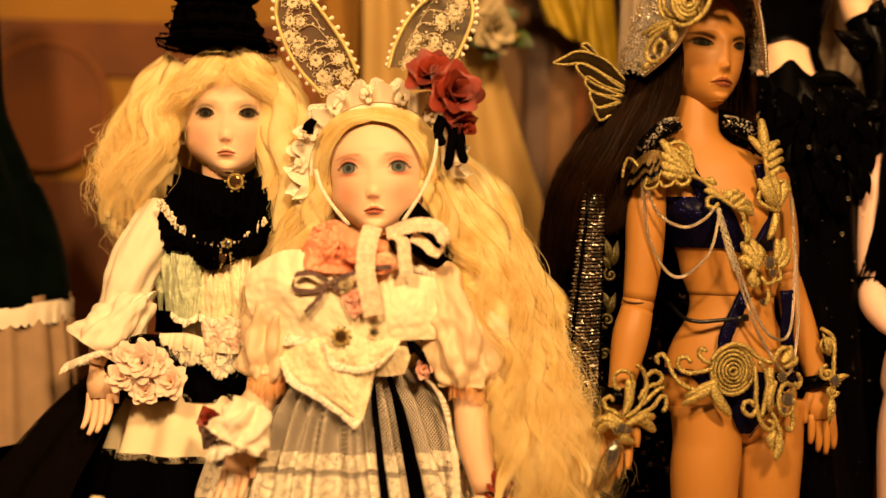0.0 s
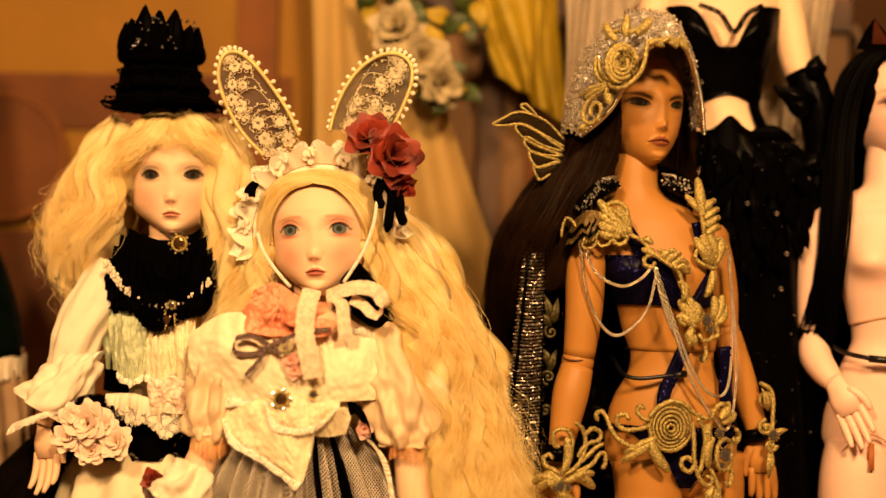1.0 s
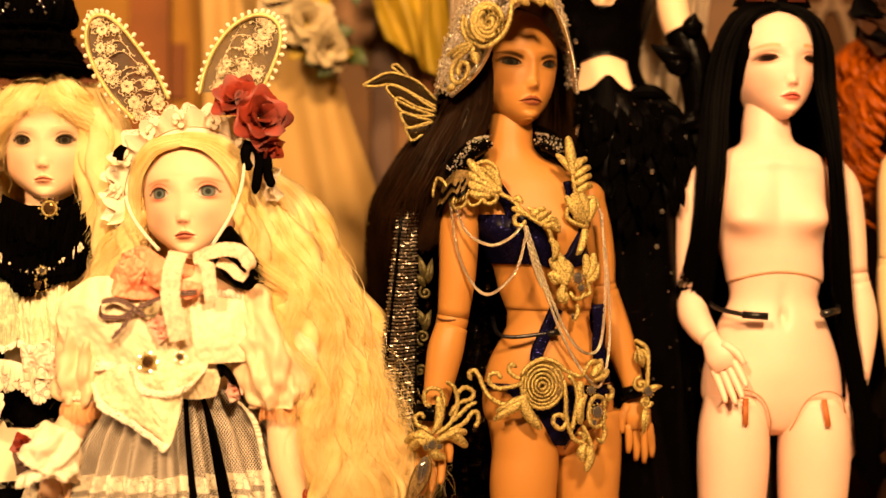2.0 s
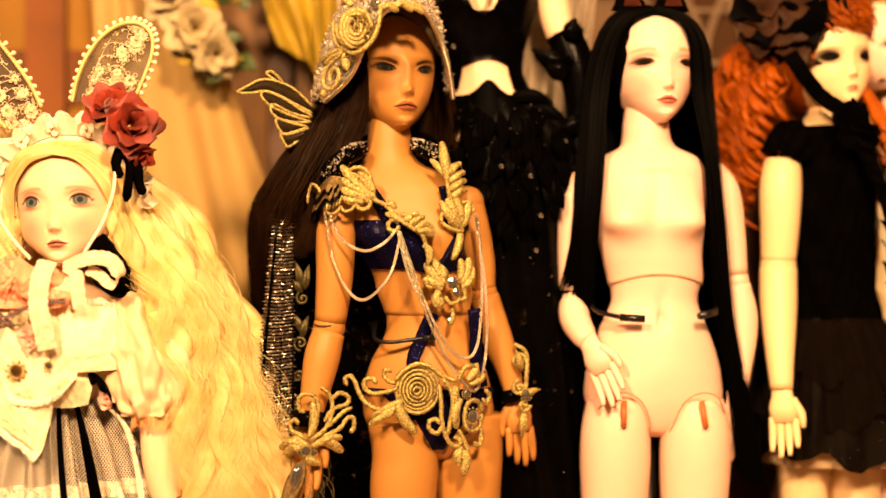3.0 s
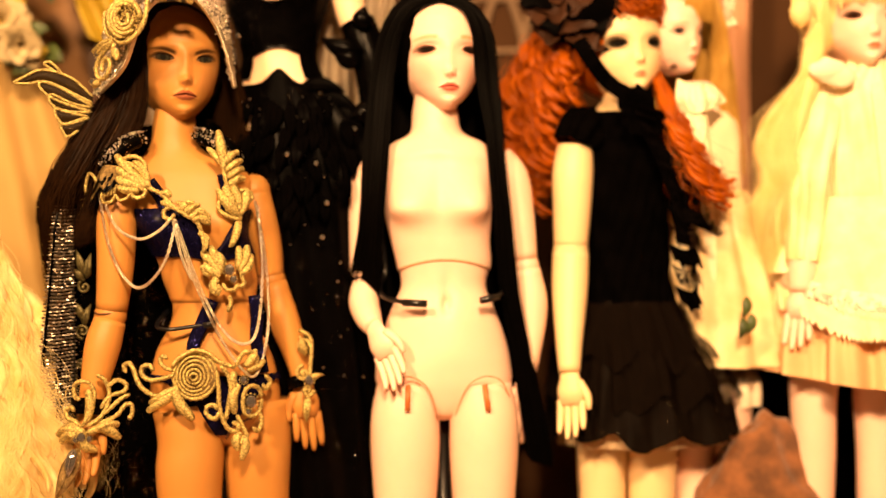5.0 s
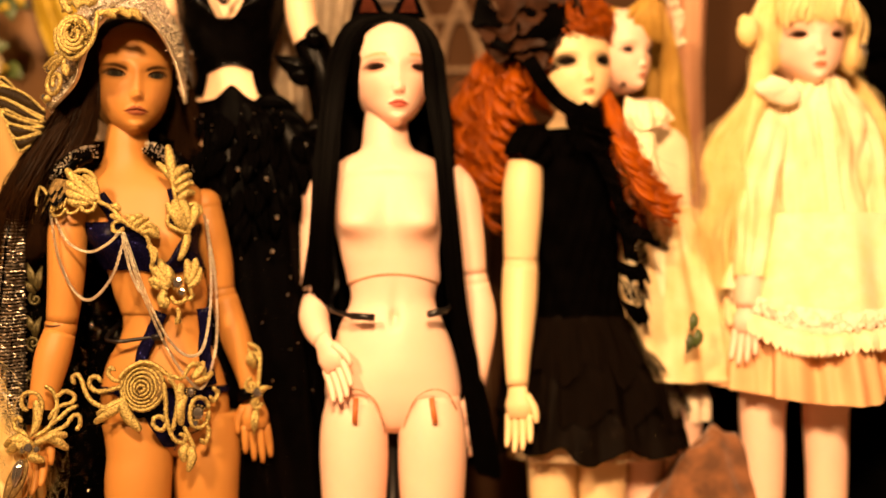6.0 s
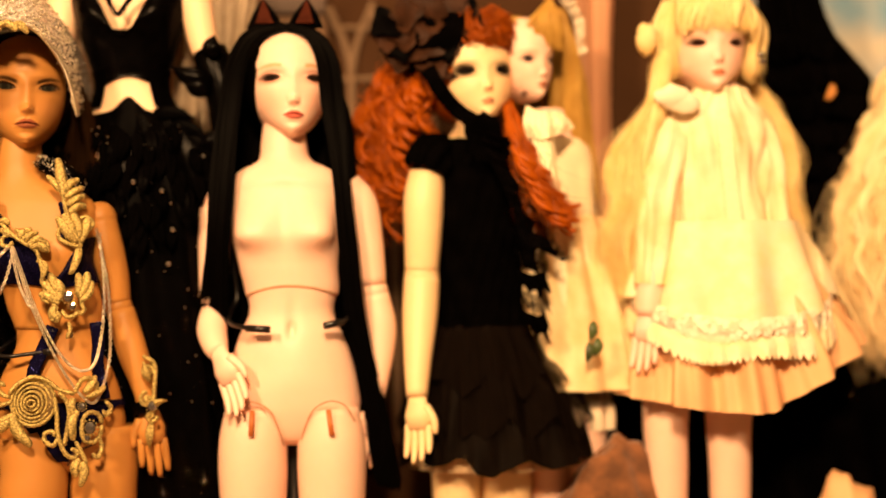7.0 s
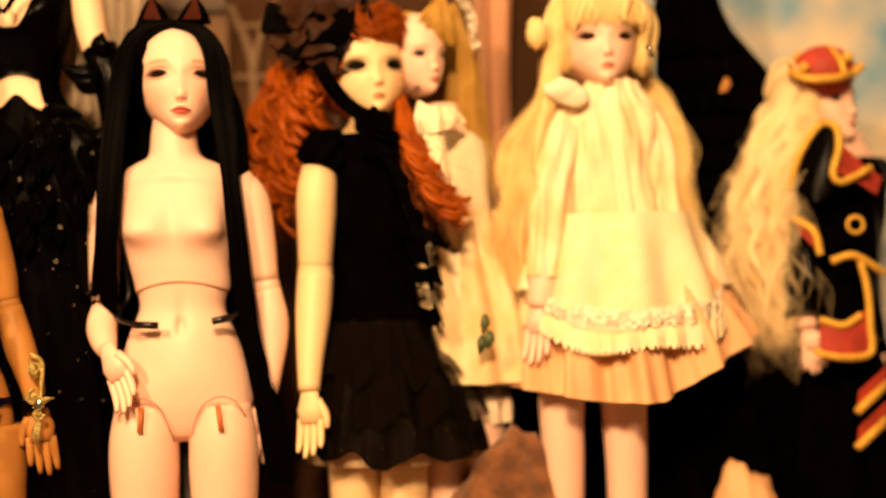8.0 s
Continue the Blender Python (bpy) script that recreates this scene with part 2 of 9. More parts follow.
cream_satin = material("cream_satin", (0.72, 0.53, 0.33), 0.5, grain=0.06, scale=40, bump=0.15)
white_lace = open_weave("white_lace", (0.80, 0.72, 0.56), 1100, 190, 0.52, 0.13, solid=1.0)
white_cloth = material("white_cloth", (0.82, 0.71, 0.54), 0.75, grain=0.05, scale=40, bump=0.3)
white_tulle = open_weave("white_tulle", (0.78, 0.68, 0.50), 1600, 60, 0.1, 0.20, solid=0.5)
lace_relief = material("cream_embroidery", (0.88, 0.76, 0.50), 0.75, grain=0.10, scale=420, bump=0.3, fine=800)
ear_lace = open_weave("ear_lace", (0.66, 0.56, 0.36), 760, 460, 0.40, 0.17, solid=0.8, loose=0.7)
ribbon_lace = open_weave("lace_ribbon", (0.95, 0.86, 0.70), 760, 460, 0.46, 0.20, solid=0.85, loose=0.6)
blush_petal = material("blush_petal", (0.86, 0.64, 0.50), 0.65, grain=0.06, scale=60)
mint_lace = material("mint_lace", (0.50, 0.56, 0.36), 0.7, grain=0.2, scale=200, bump=0.8, fine=700)
peach_tulle = material("peach_organza", (0.76, 0.42, 0.21), 0.6, grain=0.08, scale=20, bump=0.2)
pink_organza = material("pink_organza", (0.90, 0.31, 0.18), 0.5, grain=0.15, scale=40, bump=0.15)
pink_petal = material("pink_petal", (0.78, 0.42, 0.33), 0.6, grain=0.1, scale=90)
red_petal = material("red_petal", (0.20, 0.021, 0.009), 0.55, grain=0.45, scale=70, bump=0.3)
white_petal = material("white_petal", (0.42, 0.33, 0.18), 0.6, grain=0.1, scale=60)
green_leaf = material("green_leaf", (0.045, 0.07, 0.015), 0.5, grain=0.4, scale=60)
stripe_ribbon = striped_material("striped_ribbon", (0.05, 0.030, 0.030), (0.30, 0.19, 0.15), 190, "Z")
grey_lining = material("grey_taffeta", (0.075, 0.064, 0.060), 0.65, grain=0.15, scale=40, bump=0.2)
orange_slot = material("orange_slot", (0.45, 0.13, 0.03), 0.6)
seam_tone = material("joint_groove", (0.46, 0.24, 0.13), 0.7)
dark_seam = material("dark_joint_groove", (0.10, 0.035, 0.010), 0.7)
stand_metal = material("black_coated_metal", (0.008, 0.007, 0.007), 0.3, 0.2, grain=0.2)
red_cloth = material("red_felt", (0.36, 0.035, 0.018), 0.7, grain=0.2, scale=60)
gold_braid = material("yellow_gold_braid", (0.72, 0.42, 0.06), 0.45, 0.3, grain=0.2, scale=300, bump=0.8, fine=1500)

# ---- shapes ----


def sketch(x, y, z, k, lean, u0, v0, rx=0.0, rz=0.0, slope=0.0, press=1.0):
    """A flat working grid for one doll: u to the right and v downwards in steps of k metres from (u0, v0), d metres further back."""
    c, s = math.cos(radians(lean)), math.sin(radians(lean))

    def at(u, v, d=0.0):
        a, b = (u - u0) * k, (v - v0) * k
        d = (d if d > 0 else d * press) + slope * a
        return Vector((x + a * c + b * s + d * rx, y + d, z + a * s - b * c + d * rz))

    at.k = k
    return at


def spline(points, n):
    """n points of a smooth curve through the given ones."""
    p = np.array([tuple(q) for q in points], float)
    if len(p) == 2:
        return [Vector(tuple(p[0] + (p[1] - p[0]) * t)) for t in np.linspace(0, 1, n)]
    p = np.vstack([2 * p[0] - p[1], p, 2 * p[-1] - p[-2]])
    out = []
    for t in np.linspace(0, len(p) - 3 - 1e-6, n):
        i = int(t)
        f = t - i
        a, b, c, d = p[i], p[i + 1], p[i + 2], p[i + 3]
        out.append(Vector(tuple(0.5 * (2 * b + (c - a) * f + (2 * a - 5 * b + 4 * c - d) * f * f + (3 * b - a - 3 * c + d) * f ** 3))))
    return out


def values(points, n):
    """The same for plain numbers."""
    return [v.x for v in spline([Vector((q, 0, 0)) for q in points], n)]


class Geo:
    """Gathers the faces of one mesh."""

    def __init__(self):
        self.v, self.f, self.m, self.paint, self.powder = [], [], [], {}, {}
        self.now = 0

    def strip(self, rows, closed=False, cap=False):
        """A skin over rows of equally many points."""
        o, n = len(self.v), len(rows[0])
        for r in rows:
            self.v.extend(tuple(q) for q in r)
        w = n if closed else n - 1
        for i in range(len(rows) - 1):
            for j in range(w):
                a, b = o + i * n + j, o + i * n + (j + 1) % n
                self.f.append((a, b, b + n, a + n))
        if cap:
            self.f.append(tuple(o + j for j in reversed(range(n))))
            self.f.append(tuple(o + (len(rows) - 1) * n + j for j in range(n)))
        self.m.extend([self.now] * (len(self.f) - len(self.m)))
        return o

    def tube(self, points, radii, n=8, flat=1.0, cap=True, axis=None):
        """A tube along points; flat squeezes it along one cross axis."""
        pts = [Vector(p) for p in points]
        if not hasattr(radii, "__len__"):
            radii = [radii] * len(pts)
        rows, side = [], None
        for i, p in enumerate(pts):
            t = (pts[min(i + 1, len(pts) - 1)] - pts[max(i - 1, 0)])
            t = t.normalized() if t.length > 1e-9 else Vector((0, 0, 1))
            if axis is not None:
                side = Vector(axis) - t * t.dot(Vector(axis))
            elif side is None:
                side = t.cross(Vector((0, 1, 0)) if abs(t.y) < 0.9 else Vector((1, 0, 0)))
            else:
                side = side - t * t.dot(side)
            side.normalize()
            up = t.cross(side)
            r = radii[i]
            rows.append([p + side * (r * math.cos(2 * math.pi * j / n)) + up * (r * flat * math.sin(2 * math.pi * j / n)) for j in range(n)])
        return self.strip(rows, True, cap)

    def ball(self, c, r, n=12, m=8, squash=(1, 1, 1), turn=None):
        c = Vector(c)
        rows = []
        for i in range(m + 1):
            a = math.pi * (0.002 + 0.996 * i / m)
            row = []
            for j in range(n):
                b = 2 * math.pi * j / n
                q = Vector((squash[0] * math.sin(a) * math.cos(b), squash[1] * math.sin(a) * math.sin(b), squash[2] * math.cos(a))) * r
                row.append(c + (turn @ q if turn else q))
            rows.append(row)
        return self.strip(rows, True)

    def bead(self, c, r):
        """A small eight-sided bead."""
        c, o = Vector(c), len(self.v)
        for q in ((1, 0, 0), (-1, 0, 0), (0, 1, 0), (0, -1, 0), (0, 0, 1), (0, 0, -1)):
            self.v.append(tuple(c + Vector(q) * r))
        for a in (0, 1):
            for b in (2, 3):
                for d in (4, 5):
                    self.f.append((o + a, o + b, o + d) if (a + b + d) % 2 else (o + b, o + a, o + d))
                    self.m.append(self.now)


def mesh_object(name, geo, mats, smooth=True):
    me = bpy.data.meshes.new(name)
    me.from_pydata(geo.v, [], geo.f)
    for mt in mats if isinstance(mats, (list, tuple)) else [mats]:
        me.materials.append(mt)
    if any(geo.m):
        me.polygons.foreach_set("material_index", geo.m)
    if smooth:
        me.polygons.foreach_set("use_smooth", [True] * len(me.polygons))
    if geo.paint:
        col = me.color_attributes.new("makeup", "FLOAT_COLOR", "POINT")
        data = np.zeros((len(geo.v), 4), np.float32)
        for o, block in geo.paint.items():
            data[o:o + len(block)] = block
        col.data.foreach_set("color", data.ravel())
        dull = me.attributes.new("powder", "FLOAT", "POINT")
        data = np.zeros(len(geo.v), np.float32)
        for o, block in geo.powder.items():
            data[o:o + len(block)] = block
        dull.data.foreach_set("value", data)
    me.validate()
    me.update()
    return new(name, me)


def thing(name, label, category, base=(0, 0, 0), group=""):
    ob = new(name)
    ob.empty_display_size = 0.02
    ob.location = base
    return tagged(ob, label, category, group)


def part(name, geo, mats, parent, label="", smooth=True, kind=""):
    """One mesh under a thing or under a part."""
    ob = mesh_object(name, geo, mats, smooth)
    ob.parent = parent
    top = parent
    shift = Vector((0, 0, 0))
    while top is not None:
        shift += top.location
        top = top.parent
    ob.location = -shift
    return tagged(ob, label, kind=kind)


def whole(name, geo, mats, label, category, group="", kind="", smooth=True):
    """A thing that is one mesh."""
    return tagged(mesh_object(name, geo, mats, smooth), label, category, group, kind)


class Form:
    """A body of flat oval rings: rows of (u, v, d, half width, half depth), all in grid steps but d, which is in metres."""

    def __init__(self, at, rows):
        self.at, self.rows = at, rows
        self.vs = [r[1] for r in rows]

    def row(self, v):
        r = self.rows
        i = max(0, min(len(r) - 2, next((j for j in range(len(r) - 1) if r[j + 1][1] >= v), len(r) - 2)))
        p = [r[max(i - 1, 0)], r[i], r[i + 1], r[min(i + 2, len(r) - 1)]]
        f = (v - p[1][1]) / (p[2][1] - p[1][1])
        out = []
        for c in (0, 2, 3, 4):
            a, b, e, g = (q[c] for q in p)
            s = [(e - a) / max(p[2][1] - p[0][1], 1e-6), (g - b) / max(p[3][1] - p[1][1], 1e-6)]
            h = p[2][1] - p[1][1]
            out.append((2 * f ** 3 - 3 * f * f + 1) * b + (f ** 3 - 2 * f * f + f) * h * s[0] + (3 * f * f - 2 * f ** 3) * e + (f ** 3 - f * f) * h * s[1])
        return out

    def ring(self, v, n, grow=0.0, span=(0, 360), wave=None):
        """Angles run from the viewer's right (0) over the front (90) and the left (180) to the back (270)."""
        u, d, w, q = self.row(v)
        k = self.at.k
        c = self.at(u, v, d)
        closed = abs(span[1] - span[0]) >= 360
        out = []
        for j in range(n):
            a = radians(span[0] + (span[1] - span[0]) * j / (n if closed else n - 1))
            g = grow + (wave(a, v) if wave else 0.0)
            out.append(c + Vector(((w * k + g) * math.cos(a), -(q * k + g) * math.sin(a), 0)))
        return out

    def skin(self, geo, v0, v1, rows=20, n=32, grow=0.0, span=(0, 360), wave=None, cap=False, rim=0.0):
        rings = [self.ring(v0 + (v1 - v0) * i / (rows - 1), n, grow, span, wave) for i in range(rows)]
        if rim:
            rings.append(self.ring(v1, n, grow - rim, span, wave))
            rings += [self.ring(v1 + (v0 - v1) * i / 3, n, grow - rim, span, wave) for i in range(1, 4)]
        return geo.strip(rings, abs(span[1] - span[0]) >= 360, cap)


def smooth_step(a, b, x):
    t = np.clip((x - a) / (b - a), 0, 1)
    return t * t * (3 - 2 * t)


def head(geo, mouth, size, yaw=0.0, pitch=0.0, tilt=0.0, wide=1.0, lips=(0.55, 0.12, 0.08), iris=(0.10, 0.14, 0.14), shade=(0.35, 0.16, 0.10), lid=0.8, brow=(0.35, 0.2, 0.1, 0.6), blush=0.25, eye=1.0, gap=0.17, white=(0.50, 0.42, 0.36), kiss=1.0, ey=-0.05, slit=1.0, cheek=0.0, arch=(0.108, 0.0, 0.016), slope=0.05, bridge=0.014, lash=1.0, under=0.35, glint=0.4):
    """A simple doll's head, chin to crown 'size' metres, with its mouth at the given place. Returns a function from head space to the world."""
    nl, nt = 220, 250
    raw = np.linspace(-0.4995, 0.4995, 2000)
    dense = np.cumsum(1 + 2.6 * np.exp(-((raw + 0.13) / 0.20) ** 2) + 3.0 * np.exp(-((raw - 0.5) / 0.05) ** 2) + 3.0 * np.exp(-((raw + 0.5) / 0.05) ** 2))
    zs = np.interp(np.linspace(dense[0], dense[-1], nt), dense, raw)
    th = np.linspace(0, 2 * math.pi, nl, endpoint=False)
    th = th - 0.68 * np.sin(th)  # closer rows on the face
    z, Th = np.meshgrid(zs, th, indexing="ij")
    knots = [-0.5, -0.485, -0.465, -0.43, -0.38, -0.318, -0.24, -0.1, 0.0, 0.15, 0.3, 0.4, 0.47, 0.5]
    front_depth = [0.24, 0.325, 0.368, 0.396, 0.400, 0.405, 0.412, 0.42, 0.422, 0.42, 0.375, 0.29, 0.165, 0.01]
    back_depth = [0.02, 0.05, 0.08, 0.13, 0.20, 0.27, 0.33, 0.39, 0.42, 0.44, 0.38, 0.29, 0.165, 0.01]
    half = [0.02, 0.066, 0.098, 0.146, 0.202, 0.252, 0.296, 0.338, 0.354, 0.358, 0.312, 0.238, 0.135, 0.01]
    even = np.linspace(-0.5, 0.5, 401)
    kernel = np.hanning(33) / np.hanning(33).sum()
    rounded = []
    for table in (front_depth, back_depth, half):
        q = np.interp(even, knots, table)
        soft = q.copy()
        soft[16:-16] = np.convolve(q, kernel, "valid")
        rounded.append(np.interp(z, even, soft))
    front_depth, back_depth, half = rounded
    half = half * wide + cheek * np.exp(-((z + 0.27) / 0.12) ** 2)
    front = np.clip(np.cos(Th), 0, 1)
    x = half * np.sin(Th)
    y = np.where(np.cos(Th) > 0, -front_depth * np.abs(np.cos(Th)) ** 0.85, -back_depth * np.cos(Th))
    ax = np.abs(x)
    g = lambda cx, cz, sx, sz: np.exp(-((x - cx) / sx) ** 2 - ((z - cz) / sz) ** 2) * front
    ga = lambda cx, cz, sx, sz: np.exp(-((ax - cx) / sx) ** 2 - ((z - cz) / sz) ** 2) * front
    # the almond of the eye
    W, up_h, low_h = 0.066 * eye, 0.040 * eye * slit, 0.026 * eye * slit
    p, q = (ax - gap) / W, z - ey - slope * (ax - gap)
    bow = np.clip(1 - p * p, 0, 1)
    upper = np.where(p > 1, 0.22 * (p - 1) * W, up_h * bow ** 0.62)
    lower = -low_h * bow ** 0.85
    near = (1 - smooth_step(1.05, 1.35, np.abs(p))) * front
    # brow, sockets, lids, nose, lips, chin
    span = smooth_step(-0.26, -0.19, z) * (1 - smooth_step(ey + 0.02, ey + 0.14, z))
    y = y - bridge * np.exp(-(x / (0.046 + 0.30 * np.clip(z - ey, 0, 1))) ** 2) * span * front
    y = y - 0.036 * g(0, -0.200, 0.034, 0.034) - 0.013 * ga(0.036, -0.212, 0.018, 0.018) + 0.008 * ga(0.060, -0.205, 0.018, 0.030)
    y = y + (0.018 + 0.7 * bridge) * ga(gap * 0.88, ey + 0.008, 0.088, 0.052) - 0.016 * ga(gap, ey, 0.9 * W, up_h) - (0.004 + 0.4 * bridge) * ga(gap * 0.9, ey + 0.10, 0.11, 0.035)
    y = y - 0.0065 * np.exp(-((q - upper - 0.012) / 0.010) ** 2) * near - 0.0035 * np.exp(-((q - lower + 0.008) / 0.008) ** 2) * near
    lz = z + 0.318
    w = 0.076 * kiss
    line = -0.010 * np.clip(ax / w, 0, 1.3) ** 2 + 0.004 * np.exp(-(x / 0.02) ** 2)
    lz = lz - line
    wing = np.clip(1 - (ax / w) ** 1.7, 0, 1)
    top = 0.031 * kiss * wing * (1 - 0.30 * np.exp(-(x / 0.013) ** 2))
    low = 0.036 * kiss * np.clip(1 - (ax / (0.92 * w)) ** 2, 0, 1)
    y = y - 0.022 * np.exp(-((lz - 0.45 * top) / (0.016 * kiss)) ** 2) * wing * front - 0.028 * np.exp(-((lz + 0.5 * low) / (0.017 * kiss)) ** 2) * wing * front
    y = y + 0.020 * np.exp(-(lz / 0.007) ** 2) * (1 - smooth_step(0.7, 1.2, ax / w)) * front + 0.006 * g(0, -0.268, 0.012, 0.02)
    y = y + 0.013 * g(0, -0.318 - 0.060 * kiss, 0.06, 0.018) - 0.016 * g(0, -0.445, 0.065, 0.032) - 0.012 * ga(0.18, -0.19, 0.09, 0.08)
    # painted make-up
    col = np.zeros((nt, nl, 4))

    def lay(rgb, amount):
        amount = np.clip(amount, 0, 1) * (front > 0.05)
        old = col[..., 3]
        total = amount + old * (1 - amount)
        for c in range(3):
            col[..., c] = np.where(total > 1e-6, (np.asarray(rgb)[c] * amount + col[..., c] * old * (1 - amount)) / np.maximum(total, 1e-6), 0)
        col[..., 3] = total

    lay((0.80, 0.30, 0.20), blush * ga(0.2, -0.19, 0.11, 0.085))
    lay((0.72, 0.30, 0.18), 0.30 * blush * g(0, -0.205, 0.05, 0.04) + 0.25 * blush * g(0, -0.45, 0.06, 0.03))
    lay(shade, lid * np.exp(-((p - 0.15) / 1.15) ** 2 - ((q - 0.9 * up_h) / (0.030 + 0.6 * up_h)) ** 2) * front)
    lay(shade, under * lid * np.exp(-((p - 0.15) / 1.0) ** 2 - ((q + low_h + 0.006) / 0.020) ** 2) * front)
    inside = smooth_step(-0.005, 0.004, q - lower) * (1 - smooth_step(-0.004, 0.005, q - upper)) * (np.abs(p) < 1) * front
    lay(white, inside)
    ir = np.hypot(ax - gap, q - 0.18 * up_h) / (0.70 * W)
    lay(tuple(c * 0.25 for c in iris), inside * (1 - smooth_step(0.92, 1.1, ir)))
    lay(iris, inside * (1 - smooth_step(0.62, 0.86, ir)))
    lay((0.006, 0.005, 0.004), 0.9 * inside * (1 - smooth_step(0.34, 0.52, ir)))
    lay((0.02, 0.012, 0.010), 0.55 * inside * smooth_step(-0.6 * up_h, 0.1 * up_h, q - upper))  # the lid's edge
    thick = lash * (0.0065 + 0.0055 * np.clip(p + 0.3, 0, 1.2))
    lay((0.006, 0.003, 0.002), 0.96 * (1 - smooth_step(0.55, 1.25, np.abs(q - upper - 0.3 * thick) / thick)) * smooth_step(-1.10, -0.75, p) * (1 - smooth_step(1.05, 1.35, p)) * front)
    lay(tuple(c * 0.35 for c in shade), 0.6 * np.exp(-((q - lower + 0.002) / 0.006) ** 2) * (1 - smooth_step(0.85, 1.05, np.abs(p))) * smooth_step(-0.9, 0.3, p) * front)
    lay(tuple(c * 0.45 for c in shade), 0.5 * np.exp(-((q - upper - 0.034) / 0.007) ** 2) * (1 - smooth_step(0.7, 1.15, np.abs(p))) * front)
    lift = ax - gap
    bz = z - ey - arch[0] + 0.014 - 0.016 * np.cos(lift / 0.10 * 1.5) - arch[1] * lift
    taper = arch[2] * (1.05 - 0.5 * smooth_step(-0.02, 0.11, lift))
    lay(brow[:3], brow[3] * (1 - smooth_step(0.2, 1.1, np.abs(bz) / taper)) * smooth_step(-0.115, -0.075, lift) * (1 - smooth_step(0.075, 0.125, lift)) * front)
    mouth_mask = np.where(lz > 0, 1 - smooth_step(-0.004, 0.004, lz - top), 1 - smooth_step(-0.005, 0.006, -lz - low)) * (ax < w)
    lay(lips, 0.88 * mouth_mask * front)
    lay(tuple(c * 0.16 for c in lips), 0.9 * np.exp(-(lz / 0.0055) ** 2) * (1 - smooth_step(0.75, 1.12, ax / w)) * front)
    lay((0.40, 0.15, 0.09), 0.6 * ga(0.024, -0.228, 0.012, 0.007))
    rot = Euler((radians(pitch), radians(tilt), radians(yaw)), "XYZ").to_matrix()
    base = Vector(mouth) - rot @ (Vector((0, -0.425, -0.318)) * size)
    pts = np.stack([x, y, z], -1).reshape(-1, 3) * size
    world_pts = pts @ np.array(rot).T + np.array(base)
    o = geo.strip(world_pts.reshape(nt, nl, 3).tolist(), True, True)
    geo.paint[o] = col.reshape(-1, 4)
    dark = np.clip(1.15 - 5 * col[..., :3].mean(-1), 0, 1)
    geo.powder[o] = np.clip(np.maximum(col[..., 3] * dark, (1 - 0.3 * glint) * inside), 0, 1).reshape(-1)
    return lambda a, b, c: base + rot @ (Vector((a, b, c)) * size)


def limb(geo, points, radii, n=16, rings=18, flat=1.0):
    geo.tube(spline(points, rings), values(radii, rings), n, flat)


def joint(geo, c, r):
    geo.ball(c, r, 16, 10)


def hand_shape(geo, wrist, tip, out, size, curl=0.25):
    """A simple resin hand from the wrist towards tip; 'out' is the side of the thumb."""
    wrist, tip, out = Vector(wrist), Vector(tip), Vector(out).normalized()
    along = (tip - wrist).normalized()
    face = along.cross(out).normalized()
    palm = wrist + along * size * 0.28
    geo.tube([wrist - along * size * 0.06, wrist + along * size * 0.12, palm, wrist + along * size * 0.5], [size * 0.13, size * 0.16, size * 0.21, size * 0.19], 12, 0.5, axis=out)
    for i in range(4):
        o = (i - 1.5) * 0.105
        root = wrist + along * size * 0.44 - out * (o * size)
        length = size * (0.50, 0.58, 0.54, 0.42)[3 - i]
        d = (along - out * (o * 0.35)).normalized()
        pts = [root, root + d * length * 0.4 + face * (length * curl * 0.12), root + d * length * 0.75 + face * (length * curl * 0.4), root + d * length * 0.97 + face * (length * curl * 0.8)]
        geo.tube(spline(pts, 8), values([size * 0.060, size * 0.058, size * 0.05, size * 0.03], 8), 8)
    root = wrist + along * size * 0.16 + out * size * 0.13
    pts = [root, root + along * size * 0.2 + out * size * 0.12, root + along * size * 0.4 + out * size * 0.14]
    geo.tube(spline(pts, 7), values([size * 0.075, size * 0.066, size * 0.035], 7), 8)


